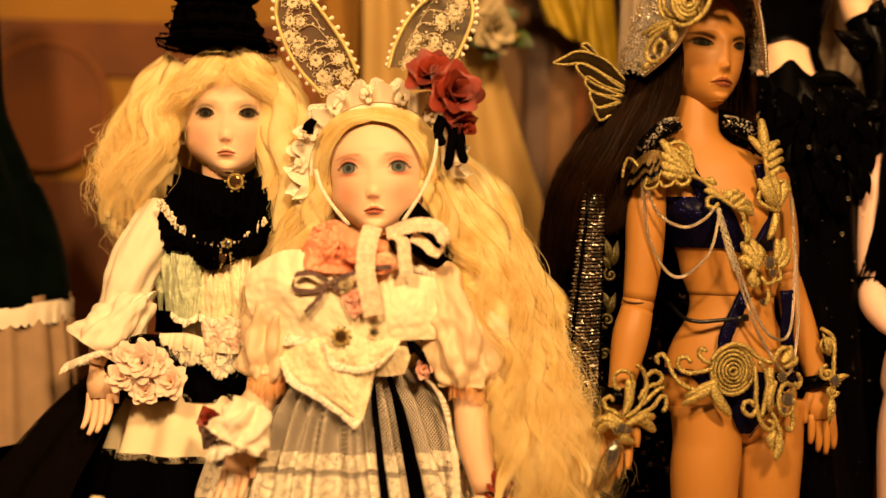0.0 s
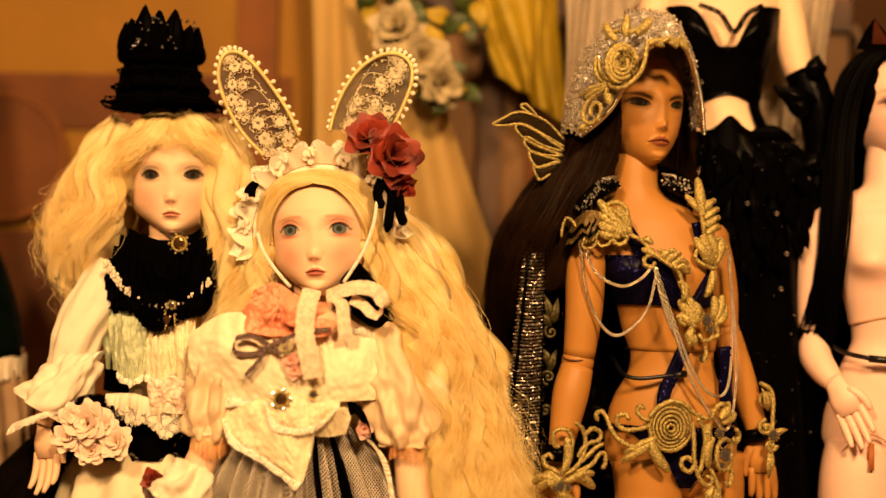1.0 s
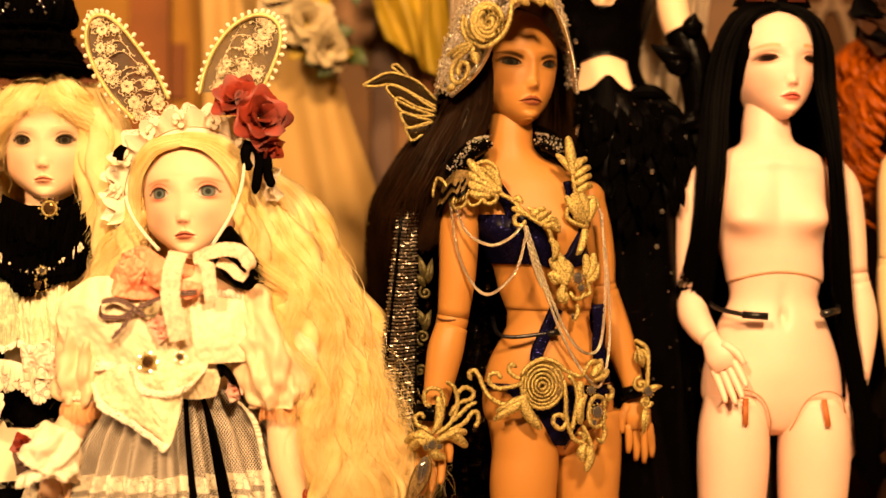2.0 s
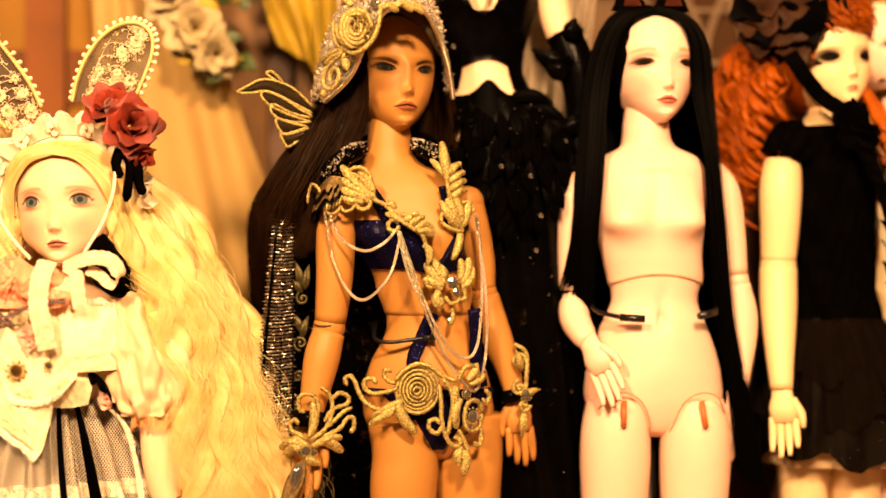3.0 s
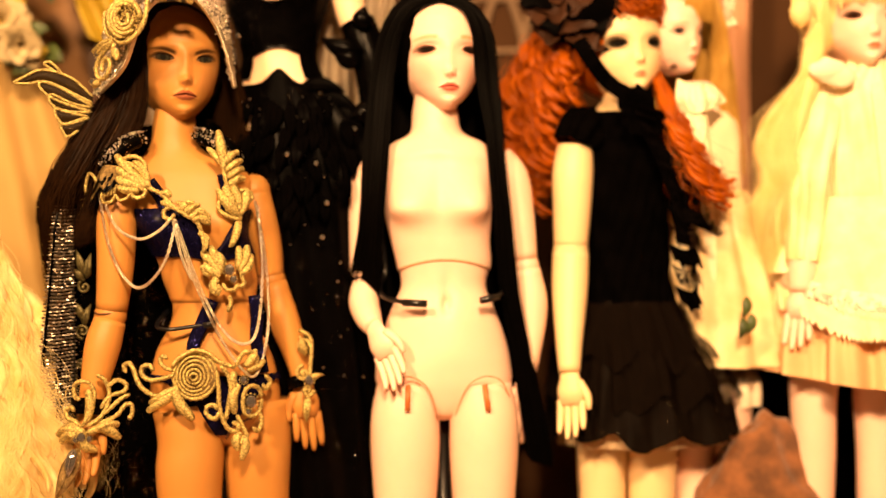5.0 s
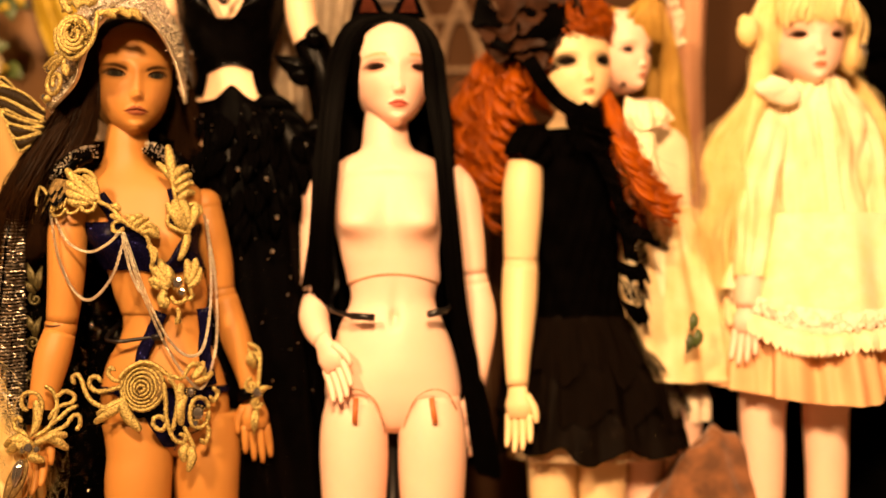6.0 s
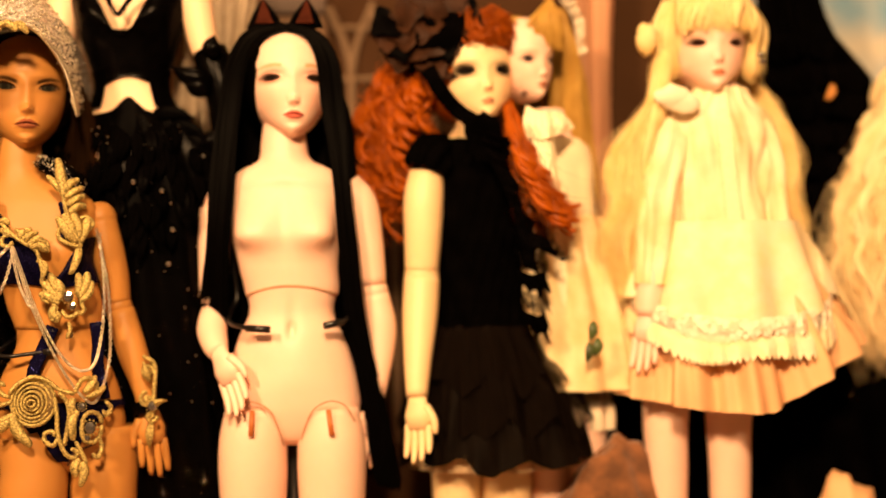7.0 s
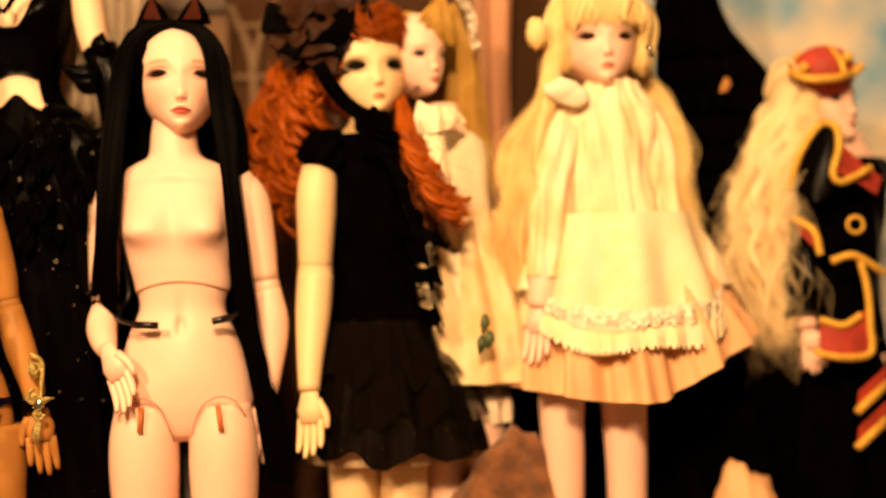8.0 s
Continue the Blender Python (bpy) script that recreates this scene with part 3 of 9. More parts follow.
def strands(geo, guides, count, jitter=0.004, width=0.0007, wave=0.0, turns=3.0, rings=14, seed=1, thick=1.0, curl=False, frizz=0.0, clump=22, sheet=True, stray=0.0, tight=0.36):
    """Fine flat fibres between neighbouring guide curves, gathered in locks that wave together."""
    rng = np.random.default_rng(seed)
    count = int(count * 5.0)
    width = width * 0.34 * thick
    g = np.array([[tuple(p) for p in spline(q, rings)] for q in guides])
    if sheet:  # the dense inner layer
        wide = []
        for q in np.linspace(0, len(g) - 1.001, 5 * (len(g) - 1) + 1):
            k = int(q)
            wide.append([tuple(p) for p in g[k] * (1 - q + k) + g[k + 1] * (q - k) + (0, 0.004, 0)])
        geo.strip(wide)
    locks = max(2, count // clump)
    lock = rng.integers(0, locks, count)
    s = np.clip(rng.random(locks)[lock] + rng.normal(0, 0.5 / locks ** 0.5 / 2, count), 0, 0.9999) * (len(g) - 1)
    i = s.astype(int)
    f = (s - i)[:, None, None]
    p = g[i] * (1 - f) + g[i + 1] * f
    t = np.linspace(0, 1, rings)[None, :, None]
    p = p + rng.normal(0, 1, (locks, 1, 3))[lock] * (jitter * 0.8 * (0.35 + t)) + rng.normal(0, 1, (count, 1, 3)) * (jitter * tight * (0.3 + t))
    p = p + rng.normal(0, 1, (count, 1, 3)) * (frizz * rng.random((count, 1, 1)) ** 3) * t
    ph = 4.0 * np.sin(s * 2.3 + seed) + 2.5 * np.sin(s * 6.1) + (rng.normal(0, 0.5, locks))[lock] + rng.normal(0, 0.2, count)
    fr = (turns * (0.9 + 0.2 * rng.random(locks)))[lock] * (1 + rng.normal(0, 0.02, count))
    a = ph[:, None] + fr[:, None] * 6.28 * t[:, :, 0]
    amp = wave * np.minimum(1, t[:, :, 0] * 2.5) * (0.6 + 0.8 * rng.random(locks))[lock][:, None]
    p[:, :, 0] += np.cos(a) * amp
    p[:, :, 1] += (np.sin(a) if curl else 0.5 * np.sin(a * 0.7)) * amp
    p[:, :, 2] += 0.3 * np.sin(a) * amp if curl else 0
    if stray:  # each fibre wanders a little by itself
        for k in (2.1, 4.7):
            b = rng.random((count, 1, 3)) * 6.28 + t * 6.28 * k * (0.7 + 0.6 * rng.random((count, 1, 3)))
            p = p + np.sin(b) * (stray / k * 2) * np.minimum(1, 3 * t)
    along = np.gradient(p, axis=1)
    along /= np.linalg.norm(along, axis=2, keepdims=True) + 1e-9
    across = np.cross(along, rng.normal(0, 1, (count, 1, 3)) * (0.3, 0.1, 0.3) + (0, -1, 0))
    across /= np.linalg.norm(across, axis=2, keepdims=True) + 1e-9
    w = width * (1 - 0.8 * t ** 4) * (0.6 + 0.8 * rng.random((count, 1, 1)))
    v = np.stack([p - across * w, p + across * w], 2).reshape(-1, 3)
    o = len(geo.v)
    geo.v.extend(map(tuple, v.tolist()))
    base = (o + np.arange(count)[:, None] * rings * 2 + np.arange(rings - 1)[None, :] * 2).ravel()
    geo.f.extend(map(tuple, np.stack([base, base + 1, base + 3, base + 2], 1).tolist()))
    geo.m.extend([geo.now] * len(base))


def locks(geo, guides, count, radius, wave=0.004, turns=3.0, rings=34, seed=1, curl=False, spread=0.003, n=18, tip=0.15, groove=0.10, flat=0.5):
    """Thick grooved locks of hair between neighbouring guide curves, waving together."""
    rng = np.random.default_rng(seed)
    g = np.array([[tuple(p) for p in spline(q, rings)] for q in guides])
    t = np.linspace(0, 1, rings)
    for c in range(count):
        s = (c + rng.random()) / count * (len(g) - 1.001)
        i = int(s)
        p = g[i] * (1 - s + i) + g[i + 1] * (s - i)
        p = p + rng.normal(0, 1, 3) * spread * (0.3 + t[:, None])
        a = 3.0 * math.sin(s * 2.3 + seed) + rng.normal(0, 0.5) + 6.28 * turns * (0.85 + 0.3 * rng.random()) * t
        amp = wave * np.minimum(1, t * 2.5) * (0.7 + 0.6 * rng.random())
        p[:, 0] += np.cos(a) * amp
        p[:, 1] += (np.sin(a) if curl else 0.4 * np.sin(a * 0.7)) * amp
        p[:, 2] += (0.45 * np.sin(a) if curl else 0) * amp
        along = np.gradient(p, axis=0)
        along /= np.linalg.norm(along, axis=1, keepdims=True) + 1e-9
        side = np.cross(along, (0.25 * rng.normal(), -1, 0.25 * rng.normal()))
        side /= np.linalg.norm(side, axis=1, keepdims=True) + 1e-9
        up = np.cross(side, along)
        r = radius * (0.7 + 0.6 * rng.random()) * (tip + (1 - tip) * np.sin(math.pi * (0.30 + 0.68 * t)))
        b = np.linspace(0, 6.2832, n, endpoint=False)
        grooved = 1 + groove * np.clip(rng.normal(0, 1, n), -1.8, 1.8)[None, :] + 0.4 * groove * np.sin(t[:, None] * 9 + rng.random(n)[None, :] * 6.28)
        v = p[:, None, :] + side[:, None, :] * (np.cos(b)[None, :] * r[:, None] * grooved)[:, :, None] + up[:, None, :] * (np.sin(b)[None, :] * r[:, None] * flat * grooved)[:, :, None]
        geo.strip(v.tolist(), True, True)


def frill(geo, path, width, amp, waves, n=90, down=Vector((0, 0, -1)), out=Vector((0, -1, 0)), scallop=0.0, rows=5):
    """A softly gathered strip that hangs from a path; its folds are uneven and open towards the free edge."""
    rows = max(rows, 6)
    n = int(n * 1.4)
    pts = spline(path, n)
    seed = len(geo.v) * 0.37 + pts[0].x * 91.7 + pts[0].z * 57.3
    rows_out = [[] for _ in range(rows)]
    a = seed
    for j, p in enumerate(pts):
        s = j / (n - 1)
        a += waves * 2 * math.pi / n * (1.0 + 0.75 * math.sin(s * 23 + seed) * math.sin(s * 7.3 + 2 * seed))
        side = (pts[min(j + 1, n - 1)] - pts[max(j - 1, 0)]).normalized()
        loft = 0.65 + 0.5 * math.sin(s * 11.0 + seed * 3)
        for r in range(rows):
            t = r / (rows - 1)
            w = width * t * (0.86 + 0.14 * math.sin(s * 17 + seed)) * (1 + (scallop * 0.6 * abs(math.sin(a * 2.0)) if t == 1 else 0))
            q = t ** 0.7 * loft
            belly = math.sin(t * 2.4)
            rows_out[r].append(p + down * w + out * (0.8 * amp * q * math.sin(a + 0.5 * t) + amp * 0.7 * belly) + side * (amp * 0.22 * q * math.sin(2 * a + 0.7 * t)))
    geo.strip(rows_out)


def cloth_patch(geo, rows, folds=0.003, size=60.0, nu=60, nv=44, seed=0.0, away=Vector((0, -1, 0)), tall=0.6):
    """A soft piece of cloth through rows of points, with uneven folds."""
    lines = [spline(r, nu) for r in rows]
    cols = [spline([q[j] for q in lines], nv) for j in range(nu)]
    out = []
    for i in range(nv):
        row = []
        for j in range(nu):
            p = cols[j][i]
            q = Vector((p.x * size + seed, p.y * size * 0.3, p.z * size * tall))
            f = 1.2 * noise.noise(q) + 0.5 * abs(noise.noise(q * 2.3)) + 0.25 * noise.noise(q * 5.1)
            row.append(p + away * (folds * f))
        out.append(row)
    geo.strip(out)
    return out


def scroll(c, size, turns=1.4, start=0.0, hand=1, r=0.002, face=None, tail=0.0, n=26):
    """A spiral cord that ends in a bead."""
    geo = Geo()
    c = Vector(c)
    right, up = face or (Vector((1, 0, 0)), Vector((0, 0, 1)))
    pts = []
    for i in range(n):
        t = i / (n - 1)
        a = radians(start) + hand * turns * 2 * math.pi * t
        q = size * (1 - 0.85 * t)
        pts.append(c + right * (q * math.cos(a)) + up * (q * math.sin(a)) + right.cross(up) * (0.0012 * t))
    geo.tube(pts, [r * (1 - 0.35 * i / (n - 1)) for i in range(n)], 7)
    geo.ball(pts[-1], r * 1.25, 8, 6)
    return geo


def leaf(base, tip, width, bend=0.0, thick=0.0016):
    """A padded pointed leaf."""
    geo = Geo()
    a, b = Vector(base), Vector(tip)
    d = b - a
    side = d.cross(Vector((0, 1, 0))).normalized()
    pts = [a + d * t + side * (bend * math.sin(t * math.pi)) + Vector((0, -0.003 * math.sin(t * math.pi), 0)) for t in np.linspace(0, 1, 10)]
    rad = [max(0.0004, width * math.sin(math.pi * (0.08 + 0.9 * t ** 0.8))) for t in np.linspace(0, 1, 10)]
    geo.tube(pts, rad, 8, thick / width, axis=side)
    geo.tube([p + Vector((0, -thick, 0)) for p in pts[:-1]], 0.0006, 5)
    return geo


def chain(path, link=0.0016, wire=0.00045):
    """A fine rope chain of twisted oval links, in one mesh."""
    geo = Geo()
    fine = spline(path, 160)
    total = sum((fine[i + 1] - fine[i]).length for i in range(159))
    n = max(8, int(total / (link * 1.15)))
    pts = spline(path, n)
    for i in range(n - 1):
        t = (pts[i + 1] - pts[i]).normalized()
        s = t.cross(Vector((0, 1, 0))).normalized()
        w = t.cross(s)
        s = s * math.cos(i * 1.57 + 0.6) + w * math.sin(i * 1.57 + 0.6)
        c = (pts[i] + pts[i + 1]) / 2
        loop = [c + t * (link * math.cos(a)) + s * (link * 0.62 * math.sin(a)) for a in np.linspace(0, 2 * math.pi, 8)]
        geo.tube(loop, wire, 4, cap=False)
    return geo


def rope(path, r, spun=True):
    """A stitched cord: two strands twisted round each other, ends closed."""
    geo = Geo()
    rough = spline(path, 60)
    total = sum((rough[i + 1] - rough[i]).length for i in range(59))
    n = max(6, int(total / 0.0007))
    pts = spline(path, n)
    side, rows = None, []
    for i, p in enumerate(pts):
        t = (pts[min(i + 1, n - 1)] - pts[max(i - 1, 0)]).normalized()
        side = t.cross(Vector((0, 1, 0))) if side is None else side - t * t.dot(side)
        side.normalize()
        up = t.cross(side)
        end = min(1.0, 0.35 + 0.25 * min(i, n - 1 - i))
        rows.append([p + (side * math.cos(a) + up * math.sin(a)) * (r * end * (1 + (0.16 * math.sin(2 * a + i * 1.1) if spun else 0))) for a in (j * 0.7854 for j in range(8))])
    geo.strip(rows, True, True)
    return geo


def pod(path, r):
    """A plump padded finger of embroidery, thin at its root."""
    geo = Geo()
    pts = spline(path, 16)
    geo.tube(pts, [r * (0.45 + 0.60 * math.sin(math.pi * (0.08 + 0.80 * i / 15))) * (1 + 0.07 * (i % 2)) for i in range(16)], 9, 0.7, axis=(1, 0, 0.4))
    geo.ball(pts[-1], r * 0.62, 9, 6, (1, 0.7, 1))
    return geo


def petal(geo, c, yaw, lean, size, cup=0.5, seed=0):
    rnd = random.Random(seed)
    rot = Euler((0, lean, yaw)).to_matrix()
    rows = []
    for i in range(6):
        t = i / 5
        row = []
        for j in range(7):
            s = j / 6 * 2 - 1
            w = size * 0.75 * math.sin(math.pi * (0.15 + 0.72 * t)) * (1 + 0.06 * rnd.gauss(0, 1))
            q = Vector((size * (0.10 + 0.25 * t ** 2) + size * 0.12 * max(0, t - 0.75) * 4 - cup * size * 0.3 * s * s, w * s, size * (t * 0.95 - 0.25 * s * s * t)))
            row.append(Vector(c) + rot @ q)
        rows.append(row)
    geo.strip(rows)


def rose(name, c, size, axis, mat, label, category="flower", petals=14, seed=3, group=""):
    """A cloth rose: rings of curled petals round a tight bud, opening along axis."""
    turn = Vector(axis).to_track_quat("Z", "Y").to_matrix()
    top = thing(name, label, category, tuple(c), group)
    rnd = random.Random(seed)
    for i in range(petals):
        ring = 0 if i < petals * 0.36 else 1 if i < petals * 0.66 else 2
        g = Geo()
        petal(g, (0, 0, 0), i * 2.4 + rnd.random() * 0.4, (0.06, 0.34, 0.78)[ring] + rnd.gauss(0, 0.10), size * (0.78, 0.98, 1.05)[ring], 0.6, seed + i)
        g.v = [tuple(turn @ Vector(q) + Vector(c) - turn @ Vector((0, 0, size * 0.45))) for q in g.v]
        ob = part("petal", g, mat, top)
    return top


sit_at = sketch(-0.3717, 0.0, 0.5231, 0.000432, 1.38, 300, 378, -0.26, 0.045, press=0.65)
alice_at = sketch(-0.2555, -0.035, 0.4814, 0.000411, 1.35, 556, 481, -0.139, 0.0, press=0.55)
tan_at = sketch(-0.0004, 0, 0.5850, 0.000424, 0.47, 945, 178, 0.055, 0.125, 0.15)
bare_at = sketch(0.2004, 0.0275, 0.5933, 0.000448, -0.38, 620, 201, -0.063, 0.128)
red_at = sketch(0.3567, 0.0685, 0.6082, 0.000468, -0.45, 960, 178, 0.095, 0.137)
wolf_at = sketch(0.0679, 0.058, 0.6029, 0.000455, -0.37, 635, 149, -0.058, 0.145)
far_at = sketch(0.4185, 0.0878, 0.5952, 0.000477, -0.48, 1086, 210, 0.154, 0.122)
pale_at = sketch(0.5489, 0.0672, 0.6308, 0.000470, -0.53, 1370, 127, 0.287, 0.160)
pirate_at = sketch(0.7755, 0.13, 0.5981, 0.000514, -1.6, 1500, 190, 0.386, 0.134)
gown_at = sketch(-0.5351, 0.06, 0.4198, 0.000458, 1.88, 60, 500, -0.374, -0.023)
wall_left = sketch(-0.2676, 0.2, 0.5760, 0.000522, 1.26, 600, 300, -0.121, 0.085)
wall_mid = sketch(0.3897, 0.2, 0.5616, 0.000528, -0.48, 1000, 300, 0.113, 0.080)

# ---- setting ----


def box(geo, lo, hi):
    (a, b, c), (d, e, f) = lo, hi
    o = len(geo.v)
    geo.v += [(a, b, c), (d, b, c), (d, e, c), (a, e, c), (a, b, f), (d, b, f), (d, e, f), (a, e, f)]
    for q in ((3, 2, 1, 0), (4, 5, 6, 7), (0, 1, 5, 4), (1, 2, 6, 5), (2, 3, 7, 6), (3, 0, 4, 7)):
        geo.f.append(tuple(o + i for i in q))
        geo.m.append(geo.now)


def boxed(name, lo, hi, mat, label, category, kind="structure", parent=None):
    g = Geo()
    box(g, lo, hi)
    if parent:
        return part(name, g, mat, parent, label, smooth=False)
    return whole(name, g, mat, label, category, kind=kind, smooth=False)


plaster = material("ochre_plaster", (0.2, 0.11, 0.04), 0.85, grain=0.12, scale=6, bump=0.2, fine=120)
floor_wood = material("floor_boards", (0.22, 0.12, 0.06), 0.5, grain=0.3, scale=8)
ceiling_paint = material("ceiling_paint", (0.40, 0.33, 0.24), 0.9, grain=0.04, scale=5)
cloth_pink = material("table_cloth", (0.62, 0.42, 0.28), 0.8, grain=0.08, scale=12, bump=0.3)
boxed("floor", (-2.6, -2.4, -0.80), (2.8, 1.2, -0.75), floor_wood, "brown board floor of the shop", "floor")
boxed("ceiling", (-2.6, -2.4, 1.9), (2.8, 1.2, 1.95), ceiling_paint, "plain cream ceiling", "ceiling")
boxed("wall_north", (-2.6, 0.50, -0.75), (2.8, 0.56, 1.9), plaster, "ochre plaster wall behind the display", "wall")
boxed("wall_south", (-2.6, -2.4, -0.75), (2.8, -2.34, 1.9), plaster, "ochre plaster wall", "wall")
boxed("wall_west", (-2.6, -2.34, -0.75), (-2.54, 0.50, 1.9), plaster, "ochre plaster wall", "wall")
boxed("wall_east", (2.74, -2.34, -0.75), (2.8, 0.50, 1.9), plaster, "ochre plaster wall", "wall")
table = thing("display_table", "long display table covered with a peach cloth", "table", (0.1, 0.1, -0.75))
boxed("tabletop", (-1.1, -0.22, -0.04), (1.4, 0.44, 0.0), cloth_pink, "peach cloth top", "", parent=table)
for x in (-1.05, 1.35):
    for y in (-0.17, 0.39):
        boxed("leg", (x - 0.03, y - 0.03, -0.75), (x + 0.03, y + 0.03, -0.04), floor_wood, "", "", parent=table)


# painted scenery boards behind the dolls
ochre = material("ochre_paint", (0.25, 0.110, 0.008), 0.8, grain=0.12, scale=9)
rust = material("rust_paint", (0.115, 0.032, 0.004), 0.8, grain=0.3, scale=9, bump=0.2)
sienna = material("sienna_paint", (0.17, 0.050, 0.007), 0.8, grain=0.2, scale=12)
pale_peach = material("pale_peach_paint", (0.55, 0.32, 0.16), 0.8, grain=0.1, scale=10)
umber_wood = material("umber_wood", (0.060, 0.022, 0.005), 0.6, grain=0.35, scale=18)
honey_wood = material("honey_wood", (0.145, 0.058, 0.006), 0.6, grain=0.25, scale=18)
lilac_grey = material("lilac_grey_paint", (0.050, 0.024, 0.012), 0.8, grain=0.12, scale=10)
stone_white = material("stone_paint", (0.15, 0.09, 0.05), 0.8, grain=0.1, scale=14)
sky_blue = material("sky_blue_paint", (0.10, 0.30, 0.48), 0.8, second=(0.66, 0.56, 0.40), scale=11)
drape_cream = material("cream_drape", (0.44, 0.28, 0.095), 0.8, grain=0.06, scale=10, bump=0.3)
drape_rose = material("dusty_rose_drape", (0.45, 0.23, 0.13), 0.75, grain=0.1, scale=10)

board = thing("painted_board", "ochre and rust painted backdrop board with a round window", "backdrop", (-0.55, 0.262, 0.0))
boxed("panel", (-1.0, 0.25, 0.0), (-0.30, 0.262, 1.0), ochre, "", "", parent=board)
boxed("band", (-1.0, 0.246, 0.615), (-0.32, 0.2495, 0.668), rust, "rust band", "", parent=board)
boxed("band", (-1.0, 0.246, 0.40), (-0.32, 0.2495, 0.515), rust, "rust dado", "", parent=board)
boxed("band", (-1.0, 0.246, 0.0), (-0.32, 0.2495, 0.28), pale_peach, "pale peach skirting", "", parent=board)
boxed("band", (-1.0, 0.246, 0.28), (-0.32, 0.2495, 0.40), sienna, "sienna strip", "", parent=board)
boxed("post", (-0.372, 0.238, 0.0), (-0.335, 0.2455, 1.0), sienna, "sienna post", "", parent=board)
g = Geo()
g.tube([Vector((-0.598, 0.248, 0.585)), Vector((-0.598, 0.240, 0.585))], 0.058, 40)
part("round_window", g, rust, board, "rust-brown disc", smooth=False)
g = Geo()
g.tube([Vector((-0.598 + 0.060 * math.cos(a), 0.241, 0.585 + 0.060 * math.sin(a))) for a in np.linspace(0, 6.2832, 48)], 0.004, 6, cap=False)
part("frame", g, sienna, board)

frame_wood = thing("wooden_screen", "honey-coloured wooden screen with dark upright bars", "screen", (-0.05, 0.26, 0.0))
boxed("panel", (-0.26, 0.25, 0.0), (0.21, 0.262, 1.0), honey_wood, "", "", parent=frame_wood)
for x, w, mt in ((-0.130, 0.020, umber_wood), (-0.088, 0.012, sienna), (-0.052, 0.016, umber_wood), (0.0, 0.02, honey_wood), (0.07, 0.016, umber_wood), (0.14, 0.02, honey_wood)):
    boxed("bar", (x - w / 2, 0.236, 0.0), (x + w / 2, 0.2495, 1.0), mt, "", "", parent=frame_wood)
for z in (0.40, 0.475, 0.72):
    boxed("rail", (-0.26, 0.242, z), (0.21, 0.2495, z + 0.03), umber_wood, "dark rail", "", parent=frame_wood)

castle = thing("castle_board", "lilac-grey painted board with pale gothic tracery", "backdrop", (0.4, 0.26, 0.0))
boxed("panel", (0.212, 0.25, 0.0), (0.56, 0.262, 1.0), lilac_grey, "", "", parent=castle)
for x in (0.235, 0.275, 0.315):
    g = Geo()
    g.tube(spline([Vector((x, 0.247, 0.3)), Vector((x, 0.247, 0.62)), Vector((x - 0.004, 0.247, 0.68)), Vector((x - 0.022, 0.247, 0.725))], 14), 0.0045, 6)
    g.tube(spline([Vector((x, 0.247, 0.66)), Vector((x + 0.006, 0.247, 0.69)), Vector((x + 0.022, 0.247, 0.73))], 10), 0.004, 6)
    part("tracery", g, stone_white, castle)
for z in (0.655, 0.705):
    g = Geo()
    g.tube([Vector((0.215, 0.247, z)), Vector((0.36, 0.247, z))], 0.003, 6)
    part("tracery", g, stone_white, castle)

sky = thing("sky_board", "painted board with a pale blue sky", "backdrop", (0.9, 0.3, 0.0))
boxed("panel", (0.562, 0.29, 0.0), (1.4, 0.302, 1.1), sky_blue, "", "", parent=sky)


def drape(name, at, top, bottom, mat, label, folds=5, deep=0.014, thick=0.004, rows=26, n=70):
    """A hanging length of cloth between a top and a bottom line of (u, v) ends, with folds."""
    g = Geo()
    for back in (0, 1):
        grid = []
        for i in range(rows):
            t = i / (rows - 1)
            row = []
            for j in range(n):
                s = j / (n - 1)
                a = top[0].lerp(top[1], s)
                b = bottom[0].lerp(bottom[1], s)
                p = a.lerp(b, t)
                p = p + Vector((0.004 * math.sin(t * 5 + s * 9), -deep * (0.4 + 0.6 * t) * math.sin(s * folds * 6.28 + 0.8 * math.sin(t * 3)) + back * thick, 0))
                row.append(p)
            grid.append(row if back == 0 else row[::-1])
        g.strip(grid)
    return whole(name, g, mat, label, "drape")


w = wall_left
drape("drape", w, (w(545, -120, -0.02), w(700, -120, -0.02)), (w(560, 700, 0.0), w(950, 700, 0.0)), drape_cream, "cream drape hanging behind the dolls", 3, 0.009)
w = wall_mid
drape("drape", w, (w(1105, -120, 0.0), w(1180, -120, 0.0)), (w(1085, 600, 0.0), w(1170, 600, 0.0)), drape_rose, "dusty rose drape hanging behind the dolls", 3, 0.008)
drape("drape", w, (w(365, -100, 0.0), w(470, -100, 0.0)), (w(340, 420, 0.0), w(480, 420, 0.0)), drape_rose, "thin greyish drape behind the dolls", 4, 0.006)

# dark cloth-covered riser under the taller dolls
g = Geo()
box(g, (0.26, 0.06, 0.0), (1.0, 0.24, 0.055))
riser = whole("riser", g, black_cloth, "low riser covered with black cloth", "riser", smooth=False)

